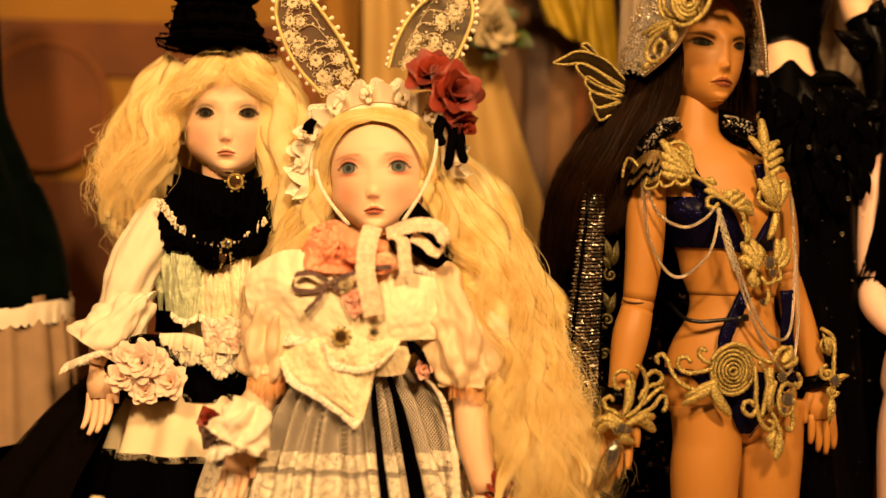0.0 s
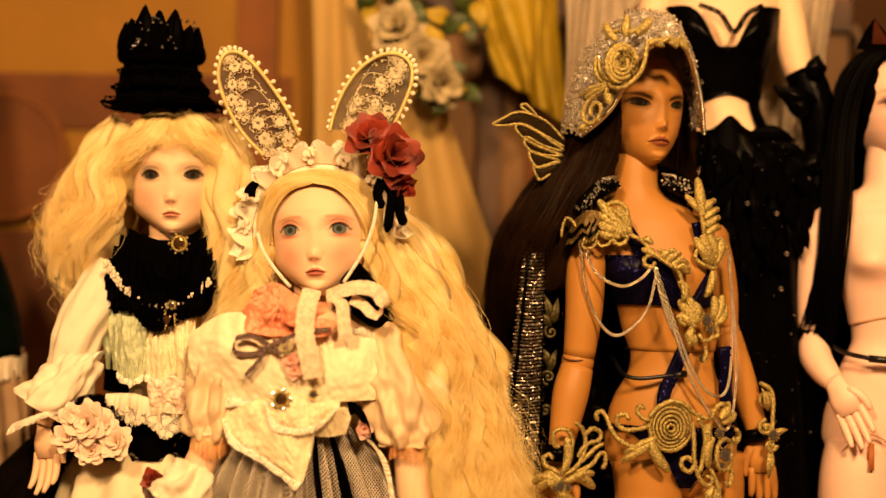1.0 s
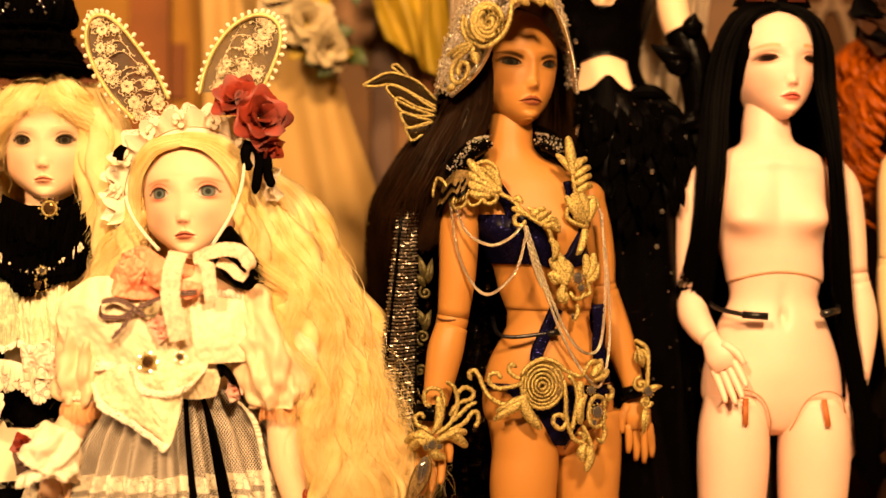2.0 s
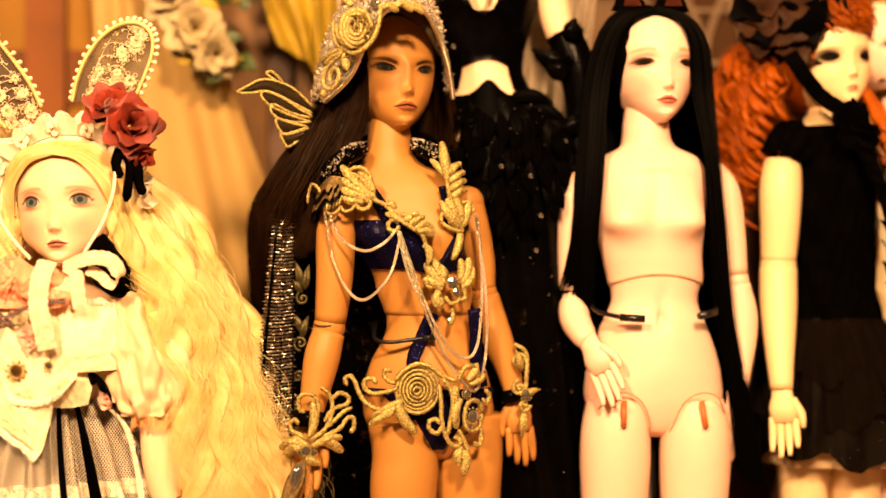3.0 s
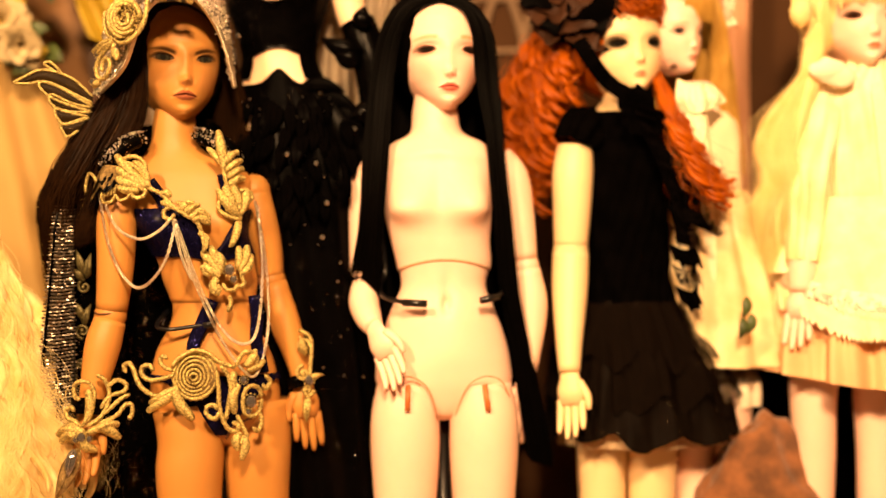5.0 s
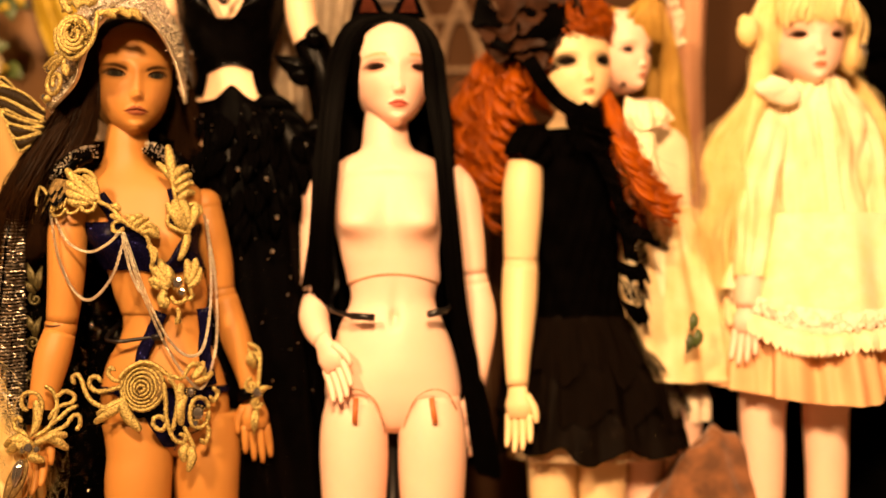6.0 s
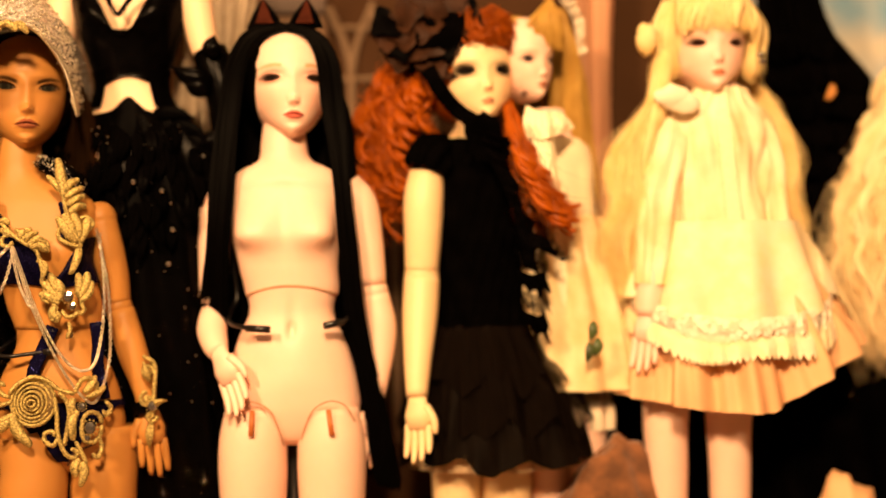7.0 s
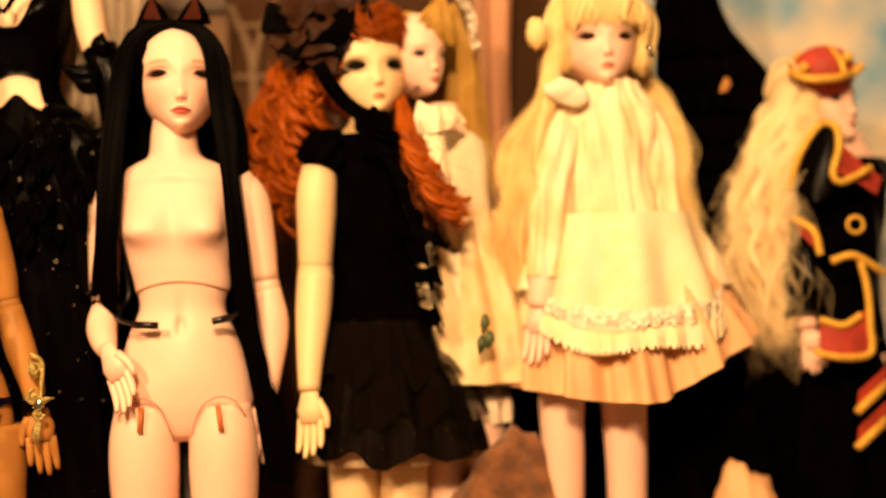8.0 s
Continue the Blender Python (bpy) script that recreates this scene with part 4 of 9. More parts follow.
# ---- hooded doll ----
S = tan_at
torso = Form(S, [(905, 190, 0.034, 34, 34), (903, 230, 0.033, 39, 38), (903, 265, 0.032, 42, 40), (908, 288, 0.031, 60, 44), (918, 306, 0.030, 96, 50), (925, 330, 0.028, 118, 56), (927, 372, 0.026, 116, 62), (938, 430, 0.025, 96, 62), (958, 480, 0.025, 88, 58), (967, 522, 0.025, 86, 55), (971, 560, 0.025, 77, 52), (971, 596, 0.025, 80, 54), (969, 650, 0.026, 106, 64), (970, 705, 0.027, 119, 70), (972, 755, 0.028, 118, 68), (978, 795, 0.028, 90, 56), (995, 824, 0.028, 40, 34)])


def chest(v0, a0=90, wide=0.42, deep=0.0085, tall=38):
    """A soft swelling to either side of the angle a0."""
    return lambda a, v: deep * math.exp(-((v - v0) / tall) ** 2) * sum(math.exp(-((a - radians(a0 + s)) / wide) ** 2) for s in (-33, 33))


swell = chest(420, 84)
g = Geo()
torso.skin(g, 195, 558, 48, 64, wave=swell, cap=True)
torso.skin(g, 550, 822, 40, 60, -0.0009, cap=True)
face = head(g, S(944, 177), 0.094, yaw=21, pitch=-3, tilt=1, wide=0.96, lips=(0.22, 0.055, 0.030), iris=(0.030, 0.028, 0.018), shade=(0.030, 0.014, 0.008), lid=0.85, brow=(0.02, 0.009, 0.004, 0.95), blush=0.1, eye=1.25, gap=0.172, white=(0.09, 0.06, 0.04), kiss=1.32, ey=-0.014, slit=0.66, arch=(0.070, 0.24, 0.022), slope=0.16, bridge=0.026, lash=1.25)
# arms
limb(g, [S(815, 352, 0.018), S(812, 400, 0.014), S(810, 480, 0.012), S(802, 562, 0.012)], [0.0135, 0.0150, 0.0140, 0.0118])
joint(g, S(800, 570, 0.012), 0.0122)
limb(g, [S(799, 580, 0.011), S(788, 625, 0.008), S(776, 690, 0.004), S(768, 735, 0.0)], [0.0122, 0.0135, 0.0105, 0.0080])
hand_shape(g, S(768, 735, 0.0), S(764, 880, -0.006), (1, -0.4, 0), 0.055)
limb(g, [S(1045, 360, 0.03), S(1056, 420, 0.03), S(1066, 470, 0.032), S(1070, 518, 0.034)], [0.0125, 0.0135, 0.0120, 0.0105])
joint(g, S(1045, 358, 0.03), 0.0130)
joint(g, S(815, 350, 0.018), 0.0140)
joint(g, S(1072, 526, 0.034), 0.0110)
limb(g, [S(1075, 534, 0.034), S(1098, 610, 0.030), S(1118, 670, 0.026), S(1130, 715, 0.022)], [0.0110, 0.0118, 0.0095, 0.0075])
hand_shape(g, S(1130, 715, 0.022), S(1150, 880, 0.016), (-1, -0.3, 0), 0.054)
# legs
for u0, u1, d in ((918, 930, 0.02), (1048, 1046, 0.03)):
    limb(g, [S(u0, 745, d), S(u1, 812, d), S(u1 - 4, 900, d), S(u1, 1150, d + 0.01), S(u1, 1190, d + 0.01), S(u1, 1330, d + 0.02), S(u1, 1530, d + 0.02)], [0.0240, 0.0255, 0.0250, 0.0170, 0.0155, 0.0165, 0.0095], 24, 30)
    g.ball(S(u1, 1545, d + 0.005), 0.014, 16, 10, (0.8, 2.0, 0.7))
g.now = 1
for pts in (((1000, 800, 0.004), (1016, 776, 0.0), (1050, 762, 0.002)),):
    g.tube(spline([S(*p) for p in pts], 20), 0.0008, 6)
g.tube([S(798 + 24 * math.cos(a), 562 + 5 * math.sin(a), 0.012) + Vector((0, -0.0122 * math.sin(a), 0)) for a in np.linspace(0, 3.14, 16)], 0.0007, 5)
whole("doll", g, [tan_skin, dark_seam], "tan resin ball-jointed doll standing in a jewelled costume", "doll", "dolls on the table")

# her long dark wig
wig = thing("wig", "very long straight dark brown doll wig under a hood", "wig", tuple(S(880, 60, 0.045)))
g = Geo()
strands(g, [[S(850, 60, 0.03), S(820, 180, 0.02), S(765, 300, 0.010), S(730, 370, 0.016), S(712, 450, 0.03)],
            [S(838, 60, 0.05), S(790, 180, 0.03), S(700, 330, 0.03), S(672, 420, 0.05), S(660, 540, 0.09)],
            [S(830, 60, 0.06), S(770, 190, 0.06), S(665, 360, 0.06), S(645, 480, 0.09), S(648, 700, 0.12)]], 1100, 0.004, 0.0007, 0.0012, 2, 16, 5, clump=12, stray=0.0012)
part("side_lock", g, dark_hair, wig, kind="stuff")
g = Geo()
strands(g, [[S(862, 50, 0.018), S(868, 130, 0.010), S(855, 230, 0.012), S(800, 330, 0.014), S(770, 430, 0.016)], [S(850, 60, 0.03), S(845, 140, 0.020), S(820, 240, 0.014), S(775, 330, 0.012), S(740, 440, 0.014)]], 300, 0.0020, 0.0006, 0.0008, 2, 14, 6, clump=12, stray=0.0008)
part("side_lock", g, dark_hair, wig, kind="stuff")
g = Geo()
strands(g, [[S(960, 40, 0.04), S(1000, 140, 0.045), S(1010, 260, 0.055), S(1020, 400, 0.065)], [S(940, 40, 0.06), S(980, 150, 0.075), S(960, 300, 0.08), S(960, 460, 0.085)], [S(900, 40, 0.08), S(890, 160, 0.085), S(880, 300, 0.09), S(870, 480, 0.09)]], 420, 0.004, 0.0012, 0.0005, 2, 12, 7, clump=4)
part("back_hair", g, dark_hair, wig, kind="stuff")
g = Geo()
g.ball(face(0, 0.15, 0.09), 0.0475, 28, 18, (0.86, 1.0, 0.95))
part("cap", g, dark_hair, wig)

# hooded cloak
cloak = thing("cloak", "black hooded cloak sewn with silver sequins", "cloak", tuple(S(900, 700, 0.1)))
fall = Form(S, [(905, 215, 0.05, 105, 60), (905, 300, 0.05, 150, 80), (910, 360, 0.05, 185, 100), (910, 460, 0.052, 225, 110), (905, 600, 0.055, 235, 115), (900, 800, 0.06, 240, 120), (898, 1000, 0.06, 250, 125), (898, 1500, 0.06, 280, 140)])
ripple = lambda a, v: 0.004 * math.sin(a * 11 + v * 0.004) * min(1, (v - 200) / 250)
g = Geo()
fall.skin(g, 230, 1500, 40, 110, 0.0, (-20, -176), ripple)
fall.skin(g, 230, 1500, 40, 110, -0.002, (-20, -176), ripple)
part("cloth", g, cloak_sequin, cloak)
g = Geo()
for lift in (0.0, 0.0015):
    g.strip([[S(720 - 0.05 * (v - 400) + (22 + 0.07 * max(0, v - 400)) * (j / 11 - 0.5) * 2 * 0.8, v, 0.024 - 0.010 * min(1, (v - 330) / 80) + lift + 0.005 * math.sin(j * 1.3 + v * 0.004)) for j in range(12)] for v in range(330, 1500, 12)])
part("edge_band", g, black_sequin, cloak, "black glitter edge band")
rim = [(800, 170, 0.0), (846, 128, -0.012), (868, 90, -0.022), (888, 45, -0.028), (925, 8, -0.032), (970, 6, -0.024), (998, 50, -0.006), (1014, 105, 0.006), (1022, 165, 0.012)]
side = [(768, 174, 0.045), (772, 120, 0.040), (786, 66, 0.035), (815, 10, 0.030), (880, -50, 0.030), (950, -48, 0.030), (988, 6, 0.040), (998, 80, 0.050), (1002, 168, 0.055)]
rear = [(800, 180, 0.10), (810, 130, 0.11), (830, 70, 0.11), (860, 20, 0.105), (900, 0, 0.10), (940, 5, 0.10), (970, 50, 0.10), (985, 110, 0.10), (990, 170, 0.10)]
near = [(a[0] * 0.5 + b[0] * 0.5 + min(0, a[0] - 900) * 0.06, a[1] * 0.5 + b[1] * 0.5 - 14, a[2] * 0.5 + b[2] * 0.5 - 0.008) for a, b in zip(rim, side)]
g = Geo()
shell = cloth_patch(g, [[S(*p) for p in r] for r in (rim, near, side, rear)], 0.0010, 60, 60, 40)
hood = part("hood", g, silver_sequin, cloak, "silver sequin hood")
edge = spline(shell[0], 90)
g = Geo()
g.tube(edge, 0.0020, 7)
part("edging", g, silver, hood)
g = Geo()
for p in edge:
    g.bead(p + Vector((0, -0.002, 0)), 0.0019)
part("edge_bead", g, silver, hood, kind="stuff")
g = Geo()
rnd = random.Random(21)
for i in range(1500):
    p = shell[1 + int(25 * rnd.random())][int(59 * rnd.random())]
    g.bead(p + Vector((rnd.gauss(0, 0.0012), -0.0008, rnd.gauss(0, 0.0012))), 0.0008 + 0.0007 * rnd.random())
part("sewn_bead", g, silver, hood, "sewn-on silver beads", kind="stuff")
g = Geo()
for i in range(190):  # rows of flat sequins on the edge band
    v = 336 + i * 6.2
    for j in range(11):
        s = (j + 0.5 * (i % 2)) / 11 - 0.5
        c = S(720 - 0.05 * (v - 400) + (22 + 0.07 * max(0, v - 400)) * s * 1.6, v, 0.0215 - 0.010 * min(1, (v - 330) / 80) + 0.003 * math.sin(j * 0.5 + v * 0.004))
        o = len(g.v)
        g.bead(c, 0.001)
        g.v[o:] = [tuple(c + Vector(((q[0] - c.x) * (2.0 + 0.006 * i), (q[1] - c.y) * 0.7 + 0.0006 * rnd.gauss(0, 1), (q[2] - c.z) * 1.1))) for q in g.v[o:]]
part("sequin_row", g, sequin_silver, cloak, "rows of silver sequins", kind="stuff", smooth=False)
g = Geo()
arc = [(838, 262, 0.004), (846, 246, 0.030), (880, 232, 0.062), (930, 230, 0.066), (975, 240, 0.040), (1000, 262, 0.014)]
g.strip([spline([S(u, v - 8, d) for u, v, d in arc], 30), spline([S(u, v + 14, d - 0.002) for u, v, d in arc], 30), spline([S(u - 10 + (u - 900) * 0.12, v + 44, d - 0.004) for u, v, d in arc], 30)])
part("collar", g, cloak_sequin, cloak, "stand-up black glitter collar")
for pts in (((866, 256, 0.012), (842, 262, 0.004), (818, 282, -0.002), (796, 312, 0.002)), ((948, 252, 0.016), (978, 258, 0.008), (1010, 276, 0.006), (1036, 306, 0.012))):
    g = Geo()
    g.tube(spline([S(*p) for p in pts], 24), [0.004] * 4 + [0.0075] * 16 + [0.004] * 4, 12, 0.8, axis=(1, 0, 0))
    roll = part("collar_roll", g, cloak_sequin, cloak, "black glitter roll over a shoulder")
    g = Geo()
    for p in spline([S(*p) for p in pts], 60):
        for k in range(3):
            a = rnd.uniform(-0.3, 2.2)
            g.bead(p + Vector((rnd.gauss(0, 0.001), -0.0066 * math.sin(a), 0.0066 * math.cos(a))), rnd.choice((0.0006, 0.0008, 0.0011)))
    part("seed_bead", g, silver, roll, "sewn silver seed beads", kind="stuff")
collar_beads = thing("collar_beading", "clusters of silver beads at a cloak collar", "beads", tuple(S(840, 265, 0.0)))
for lo, hi in ((0, 5), (27, 30)):
    for p in spline([S(u, v - 4, d - 0.004) for u, v, d in arc], 30)[lo:hi]:
        for k in range(2):
            g = Geo()
            g.ball(p + Vector((rnd.gauss(0, 0.0012), -0.001, rnd.gauss(0, 0.002) - 0.003 * k)), 0.0015, 8, 6)
            part("bead", g, silver, collar_beads)


def ornament(name, label, category, at, scrolls=(), leaves=(), gems=(), cords=(), mat=gold, r=0.0017, d0=0.0, pods=(), deep=None):
    """A flat piece of gold cord embroidery: scrolls (u, v, d, size, turns, start, hand), leaves (u, v, u, v, d, width), gems (u, v, d, size)."""
    first = scrolls[0][:3] if scrolls else (leaves[0][:2] + (leaves[0][4],) if leaves else cords[0][0][:2])
    top = thing(name, label, category, tuple(at(*first)))
    for u, v, d, size, turns, start, way in scrolls:
        part("scroll", scroll(at(u, v, d + d0), size * at.k, turns, start, way, r), mat, top)
    for a, b, c, e, d, wd in leaves:
        part("leaf", leaf(at(a, b, d + d0), at(c, e, d + d0), wd * at.k, (c - a) * at.k * 0.12, r * 0.8), mat, top)
    for pts in cords:
        part("cord", rope([at(q[0], q[1], (deep(q[0]) if deep else q[2]) + d0) for q in pts], r), mat, top)
    for width, pts in pods:
        part("padded_leaf", pod([at(q[0], q[1], (deep(q[0]) if deep else q[2]) + d0) for q in pts], width * at.k), mat, top)
    for u, v, d, size in gems:
        gg = Geo()
        gg.ball(at(u, v, d + d0), size * at.k, 8, 5, (1, 0.5, 1.15))
        gem = part("gem", gg, crystal, top, "cut crystal", smooth=False)
        gg = Geo()
        for a in range(12):
            gg.bead(at(u + size * 1.25 * math.cos(a * 0.5236), v + size * 1.4 * math.sin(a * 0.5236), d + d0), size * 0.26 * at.k)
        part("claw_bead", gg, gold, gem, kind="stuff")
    return top


def hood_depth(u):
    return float(np.interp(u, (790, 815, 846, 870, 905, 980), (-0.010, -0.018, -0.029, -0.037, -0.041, -0.036)))


rosette = thing("hood_medallion", "oval gold embroidered rosette on a sequin hood", "ornament", tuple(S(864, 46, -0.034)))
g = Geo()
g.ball(S(866, 46, -0.032), 30 * S.k, 30, 12, (1, 0.16, 1.25))
part("disc", g, old_gold, rosette, "gold wire mesh disc")
for j in range(4):  # turned petals round a small heart
    part("coil", rope([S(866 + (26 - 5.5 * j) * math.cos(a), 46 - (32 - 7 * j) * math.sin(a), -0.0365 - 0.0012 * j) for a in np.linspace(0.9 * j, 0.9 * j + 4.6, 14)], 0.0019 - 0.0001 * j, j < 2), gold, rosette)
g = Geo()
rnd = random.Random(11)
for j in range(260):
    a, q = rnd.random() * 6.28, rnd.random() ** 0.5 * 0.92
    g.bead(S(866 + 29 * q * math.cos(a), 46 + 37 * q * math.sin(a), -0.0345 - 0.0035 * (1 - q * q) ** 0.5), 0.0009)
part("seed_bead", g, gold, rosette, kind="stuff")
ornament("hood_ornament", "gold scroll embroidery on the side of a sequin hood", "ornament", S, (), (),
         [(806, 103, -0.016, 5), (792, 152, -0.010, 4), (930, 0, -0.034, 4)],
         [[(908, 4), (905, 36), (896, 62), (876, 82), (858, 87), (843, 78)], [(824, 30), (823, 54), (830, 72), (846, 82)], [(828, 36), (830, 54), (838, 68), (850, 76)],
          [(843, 84), (826, 96), (811, 110), (803, 126), (804, 141), (813, 148), (824, 143), (832, 128), (831, 116), (822, 113), (815, 124), (816, 136)],
          [(844, 86), (840, 98), (846, 109)], [(838, 4), (856, -10), (880, -8), (900, -18)], [(905, 10), (930, 4), (955, 8), (976, 14)]],
         pods=[(7, [(842, 79), (822, 85), (798, 99)]), (7, [(842, 83), (824, 92), (806, 104)]), (8, [(846, 96), (845, 104), (847, 112)]), (7, [(808, 150), (803, 156), (798, 160)]), (7, [(910, 12), (922, 8), (934, 14)]), (7, [(932, 8), (946, 4), (958, 14)]), (7, [(955, 6), (966, 6), (976, 18)]), (8, [(858, 6), (846, -8), (838, -22)]), (8, [(872, 0), (872, -16), (874, -32)]), (8, [(890, -4), (902, -16), (914, -30)])],
         deep=hood_depth, r=0.0018)
ornament("cloak_ornament", "dull gold leaf embroidery on a black cloak", "ornament", S,
         [(752, 520, 0.018, 13, 1.3, 90, 1), (748, 600, 0.018, 14, 1.4, 270, -1), (744, 660, 0.018, 11, 1.3, 0, 1)],
         [(752, 500, 738, 452, 0.018, 8), (756, 505, 764, 460, 0.018, 8), (750, 510, 732, 486, 0.018, 7), (750, 580, 736, 548, 0.018, 8), (750, 590, 762, 552, 0.018, 8)], (), (), dim_gold, 0.0014)
# right wing ornament
wing_net = sequin_material("brown_wing_net", (0.016, 0.009, 0.003), (0.30, 0.22, 0.09), 1300, 0.16, 0.4)
wing = thing("wing_ornament", "gold wire butterfly wing with brown net", "ornament", tuple(S(772, 190, 0.02)))
for outline in ([(772, 178), (740, 146), (706, 131), (683, 130), (660, 142), (646, 151), (668, 153), (692, 150), (722, 163), (750, 182), (772, 196)],
                [(772, 190), (740, 172), (712, 156), (692, 150), (685, 157), (697, 173), (720, 187), (748, 198), (770, 206)],
                [(770, 198), (736, 189), (706, 173), (701, 184), (713, 198), (736, 207), (764, 214)],
                [(768, 206), (736, 205), (711, 199), (713, 214), (725, 227), (746, 223), (766, 216)],
                [(764, 214), (742, 222), (724, 227), (717, 225), (722, 240), (730, 249), (748, 238)],
                [(712, 132), (700, 124), (694, 117), (703, 115), (716, 127), (722, 138)]):
    pts = spline([S(u, v, 0.014 + 0.00006 * (u - 700)) for u, v in outline], 40)
    part("wire", rope(pts, 0.0011), gold, wing)
    g = Geo()
    g.strip([[pts[j].lerp(pts[39 - j], f) + Vector((0, 0.001 - 0.0015 * math.sin(math.pi * f), 0)) for f in (0, 0.25, 0.5, 0.75, 1)] for j in range(20)])
    part("net", g, wing_net, wing, "dark brown glitter net")

# bikini and body straps
suit = thing("costume", "navy sequin bikini with body straps", "costume", tuple(S(950, 440, 0.0)))
g = Geo()
torso.skin(g, 388, 476, 26, 110, 0.0024, wave=swell, rim=0.001)
top_edge = S(985, 388, 0.0)
dip = [(S(u, 388, 0.0).x, rise, w) for u, rise, w in ((992, -0.030, 0.0125),)]
g.v = [(x, y, z + sum(rise * math.exp(-((x - c) / w) ** 2) for c, rise, w in dip) * max(0, 1 - (top_edge.z - z) / 0.040)) if y < top_edge.y + 0.028 else (x, y, z) for x, y, z in g.v]
part("top", g, navy_sequin, suit)
g = Geo()
torso.skin(g, 690, 800, 30, 90, 0.0014)
low, high, mid, out = S(990, 800, 0.0).z, S(990, 690, 0.0).z, S(990, 800, 0.0).x, S(1070, 800, 0.0).x  # high-cut legs
g.v = [(x, y, max(z, low + (high - low) * 0.96 * min(1.0, max(0.0, abs(x - mid) / (out - mid) - 0.18) ** 0.7))) for x, y, z in g.v]
part("bottom", g, navy_sequin, suit)
for pts in (((985, 545), (965, 590), (950, 630), (958, 690)), ((1058, 540), (1062, 580), (1060, 620), (1070, 680)), ((905, 400), (905, 370), (880, 330)), ((1005, 400), (1015, 360), (1008, 320))):
    g = Geo()
    g.tube(spline([S(u, v, -0.004) for u, v in pts], 16), 0.0050, 8, 0.3, axis=(1, 0, 0))
    part("strap", g, navy_sequin, suit)
# collar, shoulders
shoulder_depth = lambda u: float(np.interp(u, (770, 815, 850, 890), (0.002, -0.012, -0.014, -0.014)))
ornament("shoulder_ornament", "gold leaf and scroll embroidery on a shoulder", "ornament", S, (), (), (),
         [[(892, 340), (876, 330), (862, 334), (856, 346), (864, 357), (877, 354), (880, 344), (870, 341)], [(842, 290), (858, 284), (872, 288), (882, 302), (876, 312)], [(860, 292), (870, 298), (872, 308)], [(888, 336), (878, 318), (866, 304), (846, 292)]],
         pods=[(9, [(886, 338), (856, 312), (834, 284)]), (9, [(882, 338), (856, 322), (836, 306)]), (9, [(878, 340), (852, 332), (834, 322)]), (8, [(870, 344), (850, 342), (836, 338)]), (7, [(886, 330), (880, 312), (868, 296)])],
         deep=shoulder_depth)
cap_trim = thing("cap_trim", "thin gold cords and slim beads edging a black shoulder cap", "trim", tuple(S(800, 335, -0.01)))
for loop in ([(768, 348), (770, 330), (777, 314), (788, 320), (796, 332)], [(800, 330), (802, 352), (808, 364), (822, 362), (830, 352), (836, 360), (850, 356), (856, 344)]):
    part("cord", rope([S(u, v, shoulder_depth(u)) for u, v in loop], 0.0012), gold, cap_trim)
for i in range(5):
    part("bugle_bead", rope([S(814 + 4.5 * i, 322 + 2 * i, -0.0135), S(805 + 5.5 * i, 358 - 2 * i, -0.0135)], 0.0011, False), gold, cap_trim)
pad = thing("shoulder_pad", "scalloped dull gold shoulder pad", "ornament", tuple(S(820, 340, 0.0)))
for i in range(4):
    g = Geo()
    frill(g, [S(778 + 3 * i, 356 - 12 * i, 0.004), S(815, 322 - 8 * i, -0.014), S(850, 318 - 4 * i, -0.010)], 0.012, 0.0012, 5, 50, Vector((-0.25, -0.2, -0.9)), scallop=0.2)
    part("scalloped_layer", g, old_gold if i % 2 else black_sequin, pad)
ornament("shoulder_ornament", "tall gold leaf and scroll embroidery on a shoulder", "ornament", S, (), (), (),
         [[(1040, 402), (1022, 396), (1004, 384), (1004, 370), (1016, 362), (1028, 370), (1024, 383), (1014, 382)], [(1010, 264), (1012, 300), (1018, 340), (1030, 375), (1040, 402)], [(1038, 404), (1036, 420), (1028, 436), (1020, 450)], [(1036, 350), (1050, 350), (1058, 362), (1050, 372), (1044, 364)]],
         pods=[(9, [(1014, 310), (1010, 280), (1005, 246)]), (9, [(1014, 300), (1022, 288), (1034, 282)]), (9, [(1016, 312), (1028, 302), (1040, 297)]), (9, [(1018, 326), (1030, 316), (1042, 312)]), (9, [(1022, 340), (1032, 330), (1044, 329)]), (9, [(1032, 394), (1018, 372), (1003, 350)]), (9, [(1034, 392), (1024, 366), (1014, 346)]), (9, [(1036, 390), (1034, 364), (1026, 338)]), (9, [(1038, 392), (1046, 370), (1050, 352)]), (7, [(1034, 404), (1032, 424), (1024, 446)]), (6, [(1006, 300), (998, 286), (986, 274)])],
         deep=lambda u: float(np.interp(u, (985, 1015, 1058), (-0.010, -0.0125, -0.006))))
ornament("neckline_ornament", "gold vine embroidery along a neckline", "ornament", S, (), (), (),
         [[(880, 338), (906, 350), (926, 370), (950, 388), (970, 402), (978, 428), (982, 452)], [(944, 386), (928, 374), (913, 380), (913, 392), (925, 395), (931, 386)], [(952, 384), (946, 372), (934, 364)], [(990, 402), (986, 390), (972, 382), (966, 392), (976, 398)]],
         pods=[(7, [(940, 382), (948, 372), (962, 366)]), (7, [(950, 388), (960, 376), (972, 372)]), (8, [(958, 394), (970, 384), (986, 390)]), (8, [(962, 398), (976, 396), (988, 404)]), (7, [(930, 376), (920, 368), (910, 366)]), (6, [(972, 420), (984, 432), (980, 452)]), (6, [(906, 352), (916, 348), (924, 354)])],
         deep=lambda u: float(np.interp(u, (880, 915, 960, 990), (-0.013, -0.016, -0.020, -0.017))))
